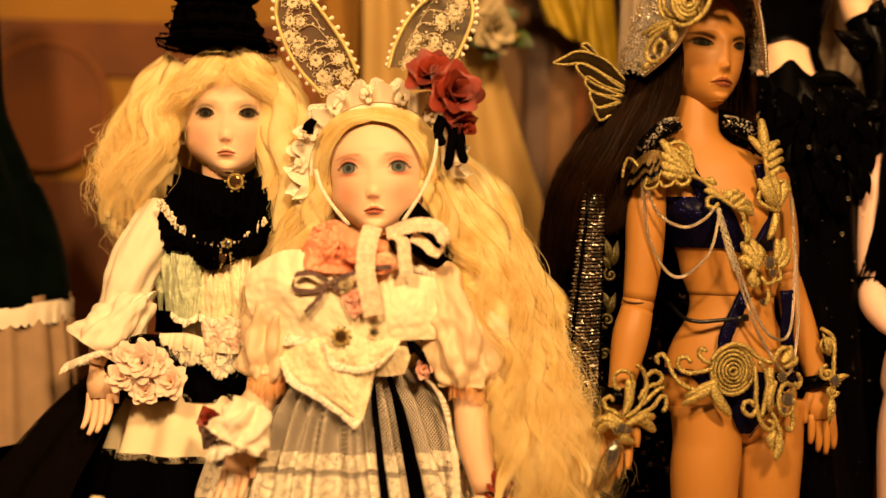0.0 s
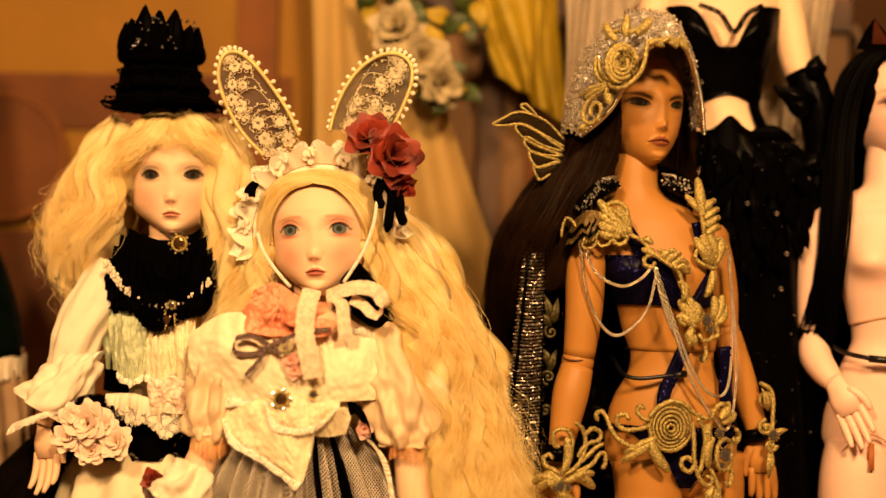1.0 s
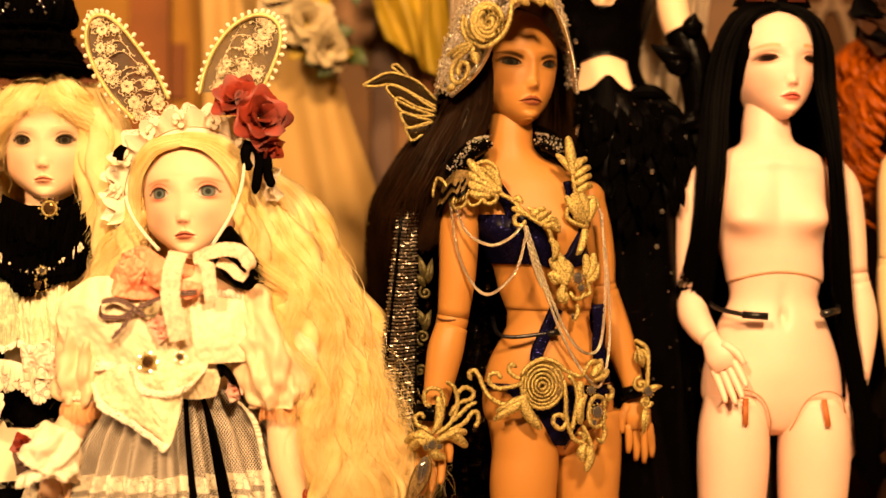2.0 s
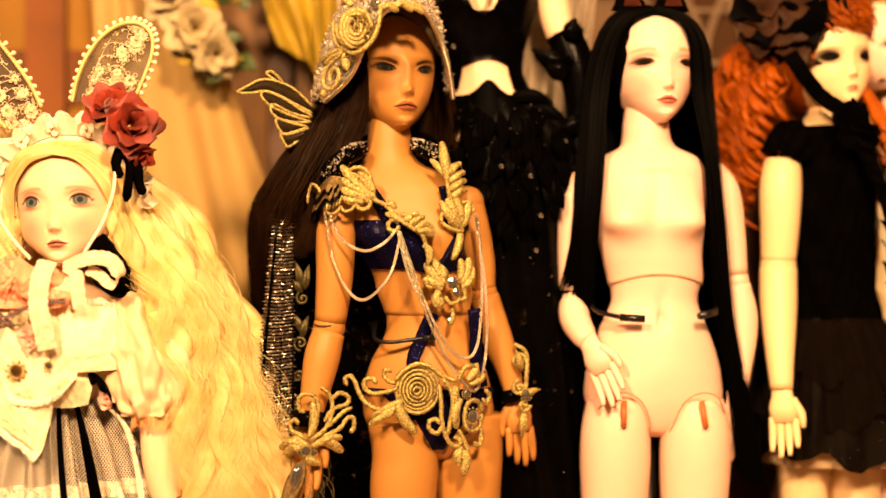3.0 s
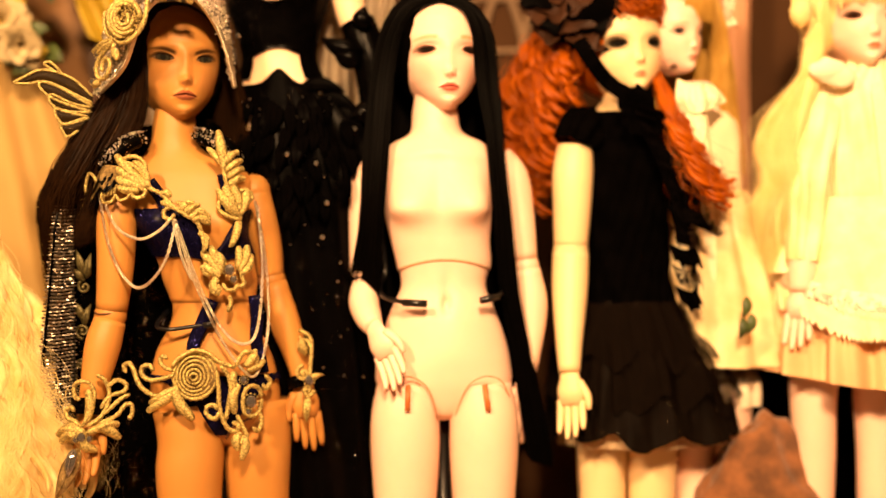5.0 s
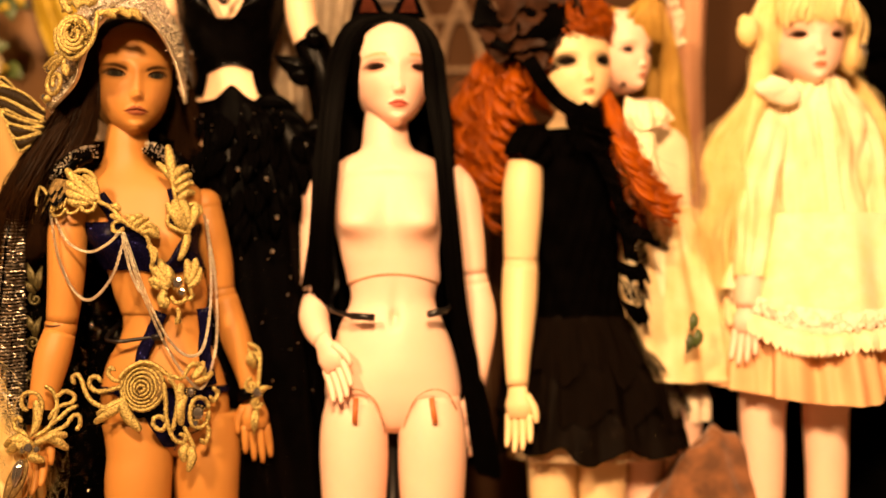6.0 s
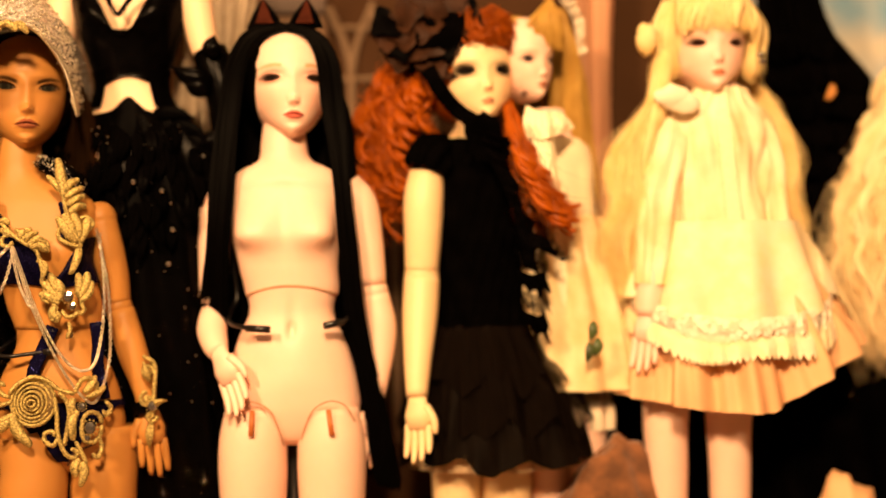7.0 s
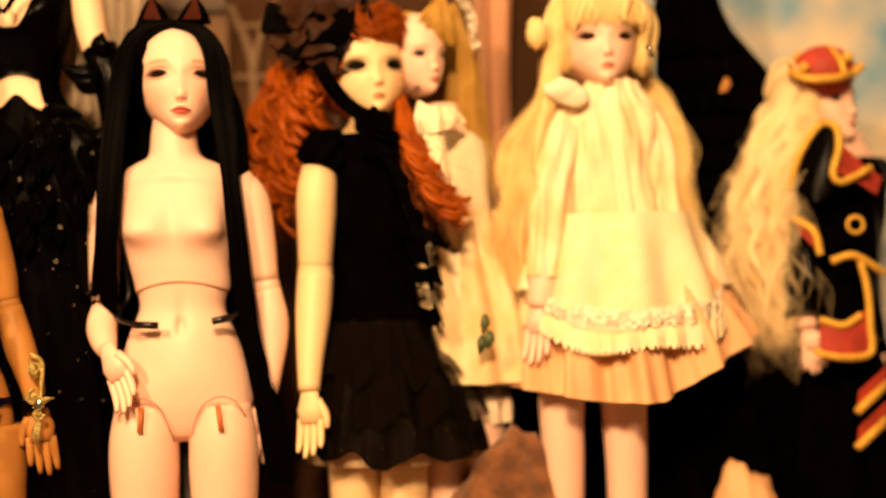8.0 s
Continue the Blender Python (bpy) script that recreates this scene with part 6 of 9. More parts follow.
side_guides = [[S(470, 390, 0.03), S(462, 460, 0.026), S(440, 520, 0.026), S(410, 600, 0.03), S(390, 720, 0.04)], [S(460, 390, 0.05), S(440, 470, 0.045), S(400, 540, 0.045), S(370, 640, 0.05), S(360, 760, 0.055)]]
locks(g, side_guides, 24, 0.0075, 0.0045, 3.0, 34, 24, spread=0.004)
strands(g, side_guides, 420, 0.0065, 0.00030, 0.0050, 3.2, 26, 24, frizz=0.014, clump=12, sheet=False, stray=0.002)
part("side_lock", g, blonde_gold, wig, kind="stuff")
g = Geo()
strands(g, [[S(500, 420, 0.085), S(480, 600, 0.08), S(470, 900, 0.075)], [S(620, 420, 0.085), S(680, 600, 0.08), S(760, 900, 0.075)]], 300, 0.008, 0.0014, 0.003, 4, 16, 25)
part("back_hair", g, blonde_gold, wig, kind="stuff")

orange_organza = open_weave("orange_organza", (0.85, 0.46, 0.20), 2500, 60, 0.5, 0.12, solid=0.22)
ear_net = net_material("ear_net", (0.085, 0.065, 0.045), 0.0013, 0.24)

# rabbit-ear headband
band = thing("rabbit_ear_headband", "lace headband with beaded rabbit ears", "headband", tuple(S(560, 240, 0.03)))
for outline in (((462, 268), (425, 228), (397, 180), (382, 130), (390, 92), (415, 84), (445, 104), (480, 148), (508, 190), (528, 232)),
                ((585, 224), (594, 190), (612, 150), (640, 114), (675, 92), (708, 90), (730, 108), (732, 140), (718, 180), (700, 218))):
    pts = spline([S(u, v, 0.022 + 0.00004 * (v - 240)) for u, v in outline], 60)
    ear = new("ear")
    ear.parent = band
    g = Geo()
    n = 30
    grid = []
    for j in range(n):
        a, b = pts[j], pts[59 - j]
        grid.append([a.lerp(b, i / 10) + Vector((0, 0.004 * math.sin(math.pi * i / 10), 0)) for i in range(11)])
    g.strip(grid)
    bpy.data.objects.remove(ear)
    ear = part("ear", g, ear_net, band, "grey net with white lace flowers")
    rnd = random.Random(int(outline[0][0]))
    for q in range(18):
        j = min(27, int(29 * (0.02 + 0.96 * ((q + rnd.random()) / 18) ** 1.6)))
        row = grid[j]
        c = row[0].lerp(row[-1], 0.12 + 0.76 * rnd.random())
        g = Geo()
        big = 0.0013 + 0.0010 * rnd.random()
        for w in range(6):
            a = w * 1.0472 + q
            tip = c + Vector((2.6 * big * math.cos(a), -0.0008, 2.6 * big * math.sin(a)))
            g.ball(c.lerp(tip, 0.55), big, 8, 5, (1, 0.07, 1))
            turn = [tip + Vector((big * 0.8 * math.cos(a + b), 0, big * 0.8 * math.sin(a + b))) for b in np.linspace(-1.9, 1.9, 8)]
            g.tube(turn, 0.00035, 5)
        end = grid[max(0, j - 4)][2 + 6 * (q % 2)]
        side = (end - c).cross(Vector((0, 1, 0))) * (0.35 if q % 2 else -0.35)
        stem = spline([c, c.lerp(end, 0.5) + side, end], 12)
        g.tube(stem, 0.0004, 5)
        for p in stem[2::2]:
            g.ball(p + Vector((rnd.gauss(0, 0.0012), -0.0004, rnd.gauss(0, 0.0012))), 0.0011, 7, 4, (1, 0.1, 1))
        part("lace_flower", g, ear_lace, ear)
    g = Geo()
    g.tube(pts, 0.0016, 7)
    part("wire", g, yellow_bead, ear)
    g = Geo()
    fine = spline(pts, 110)
    for p in fine:
        g.ball(p + Vector((0, -0.0016, 0)), 0.0016, 6, 4)
    part("bead_edging", g, yellow_bead, ear, "row of yellow beads", kind="stuff")
    mid = sum(pts, Vector()) / 60
    fine = spline(pts, 30)
    for p in fine[1:-1]:
        g = Geo()
        out = (p - mid).normalized()
        g.ball(p + out * 0.0034, 0.0019, 8, 6)
        g.ball(p + out * 0.0017 + Vector((0, -0.001, 0)), 0.0012, 6, 4)
        part("pearl", g, pearl, ear)
arch = [face(0.500 * math.cos(a), -0.13, -0.02 + 0.50 * math.sin(a)) for a in np.linspace(-0.12, math.pi + 0.32, 24)]
g = Geo()
g.tube(arch, 0.0035, 8, 0.5)
part("band", g, white_cloth, band)
mid = face(0, -0.13, 0.0)
for s, lift, wdt in ((1, 0.0, 0.013), (-1, 0.0, 0.012), (1, 0.004, 0.009), (-1, 0.005, 0.008)):
    g = Geo()
    pts = spline(arch, 140)
    rows = [[], [], [], []]
    for j, p in enumerate(pts):
        out = (p - mid).normalized()
        a = j * 0.62 + 1.3 * math.sin(j * 0.13 + 9 * lift * 100)
        for r in range(4):
            t = r / 3
            rows[r].append(p + out * (0.003 + lift + t * 0.002 * math.sin(a)) + Vector((0, -s * wdt * t * 0.55 - 0.002 + 0.0012 * t * math.sin(a * 1.9), 0)) + out * (t * ((0.010 if s > 0 else 0.005) + 0.0022 * math.sin(a))) + Vector((0.002 * t * math.cos(a), 0, 0.001 * t * math.cos(a * 1.7))))
    g.strip(rows)
    part("lace_frill", g, ribbon_lace if wdt < 0.010 else white_cloth, band)
rnd = random.Random(8)
for i in range(7):
    p = spline(arch, 9)[i + 1]
    out = (p - mid).normalized()
    g = Geo()
    for q in range(5):
        a = q * 1.2566
        c = p + out * (0.008 + 0.002 * rnd.random()) + Vector((math.cos(a) * 0.0034, -0.0075 + 0.002 * rnd.random(), math.sin(a) * 0.0034))
        g.ball(c, 0.0030, 8, 5, (1, 0.12, 1))
    g.ball(p + out * 0.009 + Vector((0, -0.0085, 0)), 0.0016, 6, 4)
    part("lace_flower", g, white_cloth, band)
for pts in (((455, 412), (466, 445), (488, 478), (514, 508)), ((668, 350), (660, 400), (640, 450), (608, 500))):
    g = Geo()
    g.tube(spline([S(u, v, -0.006) for u, v in pts], 20), 0.0013, 8, 0.35, axis=(1, 0, 0))
    part("chin_ribbon", g, ribbon_lace, band)
rose("red_rose", S(652, 236, -0.004), 0.021, (-0.1, -0.9, 0.5), red_petal, "dark red cloth rose on a headband", seed=5, group="headband roses")
rose("red_rose", S(700, 276, -0.010), 0.024, (0.45, -0.85, 0.1), red_petal, "dark red cloth rose on a headband", seed=9, group="headband roses", petals=16)
rose("red_rose", S(716, 335, -0.004), 0.013, (0.5, -0.6, -0.7), red_petal, "small drooping dark red cloth rose", seed=12, group="headband roses", petals=8)
bow = thing("black_ribbon", "black satin ribbon tails under cloth roses", "ribbon", tuple(S(690, 330, 0.0)))
for pts in (((680, 320), (694, 345), (690, 375), (684, 412)), ((684, 320), (704, 350), (708, 380), (716, 400)), ((676, 318), (668, 345), (676, 370))):
    g = Geo()
    g.tube(spline([S(u, v, -0.006) for u, v in pts], 12), [0.004] * 6 + [0.0035] * 5 + [0.001], 6, 0.15, axis=(1, 0, 0))
    part("tail", g, black_satin, bow)
bow = thing("black_ribbon", "black satin ribbon loop beside a lace headband", "ribbon", tuple(S(437, 350, 0.0)))
for pts in (((452, 322), (446, 334), (444, 348)), ((450, 324), (440, 332), (436, 342))):
    g = Geo()
    g.tube(spline([S(u, v, 0.004) for u, v in pts], 12), 0.0026, 8, 0.3, axis=(1, 0, 0))
    part("tail", g, black_satin, bow)

# blouse
blouse = thing("blouse", "cream cotton blouse with puffed sleeves and lace", "blouse", tuple(S(540, 680, 0.0)))
g = Geo()
gather = lambda a, v: 0.0012 * math.sin(a * 17) + 0.001 * math.sin(a * 7 + v * 0.05)
body.skin(g, 584, 772, 24, 90, 0.0025, wave=gather)
part("bodice", g, cream_cloth, blouse)


def puff(path, radii, folds=9, deep=0.0016, n=54, rings=24, seed=0):
    """A gathered sleeve."""
    g = Geo()
    pts, rad = spline(path, rings), values(radii, rings)
    side = None
    rows = []
    for i, p in enumerate(pts):
        t = (pts[min(i + 1, rings - 1)] - pts[max(i - 1, 0)]).normalized()
        side = t.cross(Vector((0, 1, 0))) if side is None else side - t * t.dot(side)
        side.normalize()
        up = t.cross(side)
        row = []
        for j in range(n):
            a = 2 * math.pi * j / n
            q = Vector((math.cos(a) * 2.2, math.sin(a) * 2.2, i * 0.11 + seed * 3))
            r = rad[i] + deep * (0.6 * math.sin(a * folds + seed + 1.2 * math.sin(i * 0.22)) + 2.2 * noise.noise(q) + 1.0 * noise.noise(q * 2.6))
            row.append(p + side * (r * math.cos(a)) + up * (r * math.sin(a)))
        rows.append(row)
    g.strip(rows, True)
    return g


part("sleeve", puff([S(655, 600, 0.024), S(685, 640, 0.014), S(712, 700, 0.006), S(722, 765, 0.002), S(724, 782, 0.002)], [0.018, 0.0245, 0.0270, 0.0235, 0.0135], 8, 0.0036, 90, 44), cream_satin, blouse)
part("sleeve", puff([S(440, 600, 0.024), S(405, 640, 0.012), S(384, 700, 0.004), S(376, 760, 0.0), S(374, 775, 0.0)], [0.016, 0.020, 0.022, 0.018, 0.0130], 8, 0.0036, 90, 44, seed=2), cream_satin, blouse)
for u, v, d in ((724, 776, 0.002), (374, 770, -0.002)):
    for up in (0, 1):
        g = Geo()
        c = S(u, v, d)
        loop = [c + Vector((0.0135 * math.cos(a), -0.0135 * math.sin(a), 0)) for a in np.linspace(0, 2 * math.pi, 24)]
        frill(g, loop, 0.014 if up == 0 else 0.006, 0.0085 if up == 0 else 0.0045, 15 if up == 0 else 18, 150, Vector((0, 0, -1 if up == 0 else 0.7)), Vector((0, -1, 0)), 0.3)
        part("cuff_frill", g, ribbon_lace if up else orange_organza, blouse)
cape = [[(338, 588, -0.004), (400, 553, -0.020), (470, 560, -0.028), (530, 590, -0.033), (562, 612, -0.034)],
        [(334, 622, -0.014), (395, 600, -0.036), (460, 612, -0.041), (520, 640, -0.042), (552, 660, -0.040)],
        [(344, 662, -0.014), (400, 650, -0.036), (460, 664, -0.043), (515, 690, -0.044), (552, 705, -0.040)],
        [(364, 694, -0.008), (410, 698, -0.026), (460, 704, -0.036), (510, 714, -0.040), (548, 724, -0.038)]]
g = Geo()
edge = cloth_patch(g, [[S(*p) for p in r] for r in cape], 0.0030, 90)[-1]
part("cape_collar", g, cream_cloth, blouse, "wide crumpled cream collar")
g = Geo()
frill(g, edge[::4], 0.007, 0.0016, 12, 120, Vector((-0.05, -0.15, -1)), scallop=0.4)
part("collar_frill", g, ribbon_lace, blouse)
g = Geo()
cloth_patch(g, [[S(*p) for p in r] for r in ([(556, 596, -0.026), (610, 584, -0.026), (664, 600, -0.010)], [(552, 650, -0.040), (612, 645, -0.044), (674, 655, -0.018)], [(552, 704, -0.034), (612, 704, -0.038), (668, 704, -0.014)])], 0.0026, 80, seed=5)
part("yoke", g, cream_cloth, blouse)
g = Geo()
frill(g, [S(600, 596, -0.027), S(632, 590, -0.024), S(662, 602, -0.010)], 0.005, 0.001, 9, 60, Vector((0.1, -0.1, 1)), scallop=0.5)
part("collar_frill", g, ribbon_lace, blouse)
g = Geo()
cloth_patch(g, [[S(*p) for p in r] for r in ([(540, 704, -0.026), (580, 702, -0.028), (622, 706, -0.022)], [(540, 735, -0.025), (580, 735, -0.027), (620, 735, -0.021)], [(540, 766, -0.020), (580, 768, -0.022), (612, 764, -0.016)])], 0.0016, 80, seed=8)
part("waist_panel", g, lace_relief, blouse, "cream embroidered lace panel")
for k, (grid, sd) in enumerate((([[(398, 730, -0.026), (450, 704, -0.040), (505, 700, -0.046), (560, 716, -0.042)], [(415, 762, -0.036), (465, 752, -0.046), (515, 752, -0.050), (558, 750, -0.044)], [(458, 792, -0.040), (498, 802, -0.048), (533, 802, -0.050), (553, 786, -0.044)], [(516, 832, -0.042), (526, 838, -0.047), (533, 838, -0.047), (542, 828, -0.044)]], 1.0),
                                ([[(470, 700, -0.046), (510, 694, -0.052), (560, 702, -0.050), (605, 700, -0.040)], [(480, 722, -0.050), (515, 722, -0.056), (555, 724, -0.054), (590, 718, -0.044)], [(492, 740, -0.050), (520, 748, -0.055), (548, 744, -0.052), (572, 734, -0.046)]], 4.0))):
    g = Geo()
    out = cloth_patch(g, [[S(*p) for p in r] for r in grid], 0.0030, 100, seed=sd)
    flap = part("jabot", g, lace_relief, blouse, "folded cream lace jabot")
    g = Geo()
    rim = [r[0] for r in out[::4]] + [q for q in out[-1][::8]] + [r[-1] for r in out[::-5]]
    frill(g, rim, 0.0055, 0.0014, 22, 200, Vector((-0.25, -0.2, -0.9)), scallop=0.5)
    part("scalloped_edge", g, ribbon_lace, flap)

neck = thing("neck_ruffle", "pink organza ruffle round a doll's neck", "ruffle", tuple(S(490, 550, -0.02)))
for i, (rows, folds) in enumerate((
    ((((452, 512, -0.018), (490, 500, -0.022), (532, 524, -0.022), (580, 536, -0.022)), ((432, 548, -0.024), (492, 540, -0.040), (540, 548, -0.042), (578, 552, -0.032)), ((420, 574, -0.022), (470, 590, -0.042), (520, 588, -0.046), (556, 560, -0.036))), 0.0065),
    ((((478, 516, -0.034), (486, 522, -0.040), (500, 532, -0.044)), ((448, 530, -0.036), (466, 545, -0.050), (490, 556, -0.052)), ((424, 566, -0.030), (444, 584, -0.046), (474, 590, -0.050))), 0.0050),
    ((((500, 512, -0.036), (525, 522, -0.042), (550, 534, -0.040)), ((496, 536, -0.050), (522, 544, -0.056), (548, 548, -0.048)), ((500, 566, -0.050), (520, 574, -0.054), (540, 578, -0.048))), 0.0034),
    ((((545, 562, -0.044), (566, 560, -0.050), (592, 566, -0.044)), ((548, 576, -0.048), (568, 576, -0.052), (590, 578, -0.046)), ((550, 588, -0.046), (568, 592, -0.050), (586, 588, -0.044))), 0.0016))):
    g = Geo()
    cloth_patch(g, [[S(*p) for p in r] for r in rows], folds, 95, 60, 44, seed=9.0 * i, tall=0.8)
    part("ruffle_fold", g, pink_organza, neck)


def ribbon_strip(path, width, n=40, axis=(1, 0, 0), thick=0.0005, ruffle=0.0006):
    """A flat ribbon with a slight curl across and uneven edges."""
    g = Geo()
    pts = spline(path, n)
    rows = []
    for i, p in enumerate(pts):
        t = (pts[min(i + 1, n - 1)] - pts[max(i - 1, 0)]).normalized()
        w = Vector(axis) - t * t.dot(Vector(axis))
        w.normalize()
        up = t.cross(w)
        rows.append([p + w * (width * (j / 3 - 1) * (1 + (0.12 * abs(math.sin(i * 1.1)) if j in (0, 6) else 0))) + up * (0.12 * width * math.cos((j / 3 - 1) * 1.5) + ruffle * math.sin(i * 0.9 + j * 0.4)) for j in range(7)])
    g.strip(rows)
    return g


tape_lace = material("lace_tape", (0.80, 0.60, 0.42), 0.7, grain=0.2, scale=330, bump=0.5, fine=1300)
lace_bow = thing("lace_bow", "white lace ribbon bow with hanging ends", "bow", tuple(S(600, 530, -0.03)))
for pts, wdt, across in (
    (((578, 524, -0.032), (604, 514, -0.040), (634, 508, -0.044), (662, 514, -0.044), (675, 536, -0.044), (668, 556, -0.042)), 0.0048, (0.35, 0.2, 1)),
    (((668, 558, -0.040), (654, 552, -0.036), (640, 538, -0.034), (620, 528, -0.036)), 0.0036, (0.8, 0.3, 0.5)),
    (((586, 526, -0.040), (603, 536, -0.050), (606, 562, -0.054), (610, 594, -0.055)), 0.0044, (1, 0.35, 0.1)),
    (((553, 512, -0.040), (544, 540, -0.054), (540, 585, -0.060), (547, 625, -0.061), (554, 662, -0.058)), 0.0062, (1, 0.15, 0.05))):
    part("ribbon", ribbon_strip([S(*p) for p in pts], wdt, axis=across, ruffle=0.0002), tape_lace, lace_bow)
g = Geo()
g.tube(spline([S(618, 470, 0.02), S(640, 520, 0.004), S(676, 560, 0.004), S(690, 580, 0.012)], 12), [0.008, 0.010, 0.012, 0.013, 0.014, 0.014, 0.013, 0.012, 0.01, 0.008, 0.006, 0.004], 10, 0.5)
whole("neck_ribbon", g, black_satin, "black satin neck ribbon behind a lace bow", "ribbon")
stripes = thing("striped_bow", "small dark striped ribbon bow", "bow", tuple(S(470, 610, -0.04)))
for pts in (((478, 606), (450, 592), (422, 596), (420, 618), (450, 622), (478, 610)), ((474, 610), (462, 632), (438, 658)), ((480, 608), (520, 590), (555, 582), (585, 580)), ((478, 610), (500, 618), (510, 606), (484, 600))):
    part("loop", ribbon_strip([S(u, v, -0.053 - 0.004 * math.sin(i * 1.3)) for i, (u, v) in enumerate(pts)], 0.0018, 30, axis=(0.2, 0.3, 1)), stripe_ribbon, stripes)
for i, (u, v, s) in enumerate(((515, 632, 0.0075), (522, 650, 0.0065), (506, 612, 0.006))):
    rose("small_rose", S(u, v, -0.058), s, (0, -1, 0.2), pink_petal if i < 2 else white_petal, "tiny pink cloth rose pinned on lace", petals=9, seed=30 + i, group="brooch roses")


def brooch(u, v, d, size, at, mat=amber, name="brooch", label="round brooch with a dark crystal and clear stones"):
    top = thing(name, label, "brooch", tuple(at(u, v, d)))
    g = Geo()
    g.ball(at(u, v, d), size * 0.55, 10, 6, (1, 0.6, 1))
    part("stone", g, mat, top, smooth=False)
    g = Geo()
    g.tube([at(u, v, d) + Vector((size * 0.62 * math.cos(a), 0, size * 0.62 * math.sin(a))) for a in np.linspace(0, 6.2832, 26)], size * 0.12, 6, cap=False)
    part("setting", g, gold, top)
    for i in range(10):
        a = i * 0.6283
        g = Geo()
        g.ball(at(u, v, d) + Vector((size * 0.86 * math.cos(a), -0.0005, size * 0.86 * math.sin(a))), size * 0.13, 6, 4)
        part("stone", g, gold if i % 2 else crystal, top, smooth=False)
    return top


brooch(500, 698, -0.058, 0.0080, S)
brooch(555, 690, -0.058, 0.0045, S, crystal, label="small crystal brooch on a lace jabot")

# skirt with a net overskirt
skirt = thing("skirt", "grey pleated skirt under cream net with lace bands", "skirt", tuple(S(510, 800, 0.03)))
bell = Form(S, [(520, 745, 0.036, 92, 62), (512, 780, 0.036, 130, 92), (505, 830, 0.036, 165, 115), (500, 900, 0.036, 200, 135), (498, 990, 0.036, 236, 155), (498, 1200, 0.036, 290, 190)])
pleat = lambda a, v: (0.0072 * math.sin(a * 30 + 2.2 * math.sin(a * 3) + 1.2 * math.sin(a * 7)) + 0.0024 * math.sin(a * 43 + 2 * math.sin(a * 5) + v * 0.01)) * min(1.0, (v - 735) / 90)
g = Geo()
bell.skin(g, 748, 1200, 30, 420, 0.0, wave=pleat)
part("underskirt", g, grey_lining, skirt)
g = Geo()
bell.skin(g, 748, 1160, 26, 420, 0.0022, wave=pleat)
grey_net = net_material("cream_net", (0.74, 0.64, 0.50), 0.0017, 0.115)
part("overskirt", g, grey_net, skirt, "cream net")
for v0, v1 in ((898, 925), (935, 992), (1040, 1100)):
    g = Geo()
    bell.skin(g, v0, v1, 6, 420, 0.0034, wave=pleat)
    part("lace_band", g, white_lace, skirt)
for a0, a1 in ((64, 67), (50, 53)):
    g = Geo()
    bell.skin(g, 752, 1150, 24, 8, 0.0050, (a0, a1), wave=pleat)
    part("black_ribbon", g, black_satin, skirt, "black satin ribbon")
g = Geo()
frill(g, [S(628, 760, -0.014), S(668, 800, -0.012), S(690, 880, -0.014), S(700, 1000, -0.02)], 0.004, 0.001, 20, 120, Vector((1, 0, 0)), scallop=0.4)
part("lace_edge", g, white_cloth, skirt)
rose("small_rose", S(646, 755, -0.020), 0.008, (0.3, -1, 0.2), pink_petal, "tiny pink rose at a black waist ribbon", petals=9, seed=41)
g = Geo()
frill(g, [S(612, 700, -0.02), S(640, 720, -0.022), S(660, 765, -0.018)], 0.012, 0.004, 3, 40, Vector((0.3, 0, -1)))
whole("waist_ribbon", g, black_satin, "gathered black ribbon at a waist", "ribbon")
# wrists
rose("wrist_rose", S(775, 950, -0.016), 0.015, (0.1, -0.8, 0.5), red_petal, "red cloth rose at a doll's wrist", petals=10, seed=51)
rose("wrist_rose", S(270, 843, -0.03), 0.010, (-0.3, -0.9, 0.2), red_petal, "small red cloth rose at a doll's wrist", petals=9, seed=52)
part("loop", ribbon_strip([S(262, 866, -0.034), S(282, 862, -0.038), S(286, 880, -0.034), S(264, 884, -0.034)], 0.004, axis=(0.1, 0, 1)), stripe_ribbon, thing("striped_bow", "striped ribbon at a doll's wrist", "bow", tuple(S(275, 870, -0.03))))
cuff = thing("lace_cuff", "gathered white lace cuff on a doll's wrist", "cuff", tuple(S(330, 850, -0.02)))
part("frill", puff([S(356, 828, -0.034), S(344, 846, -0.046), S(330, 866, -0.052), S(322, 880, -0.054)], [0.0110, 0.0170, 0.0195, 0.0190], 9, 0.0034, 80, 26, seed=4), white_cloth, cuff)
g = Geo()
loop = [S(326, 874, -0.052) + Vector((0.019 * math.cos(a), -0.017 * math.sin(a), 0.005 * math.cos(a))) for a in np.linspace(0, 6.2832, 24)]
frill(g, loop, 0.008, 0.004, 13, 150, Vector((-0.2, -0.1, -1)), scallop=0.5)
part("edge", g, ribbon_lace, cuff)

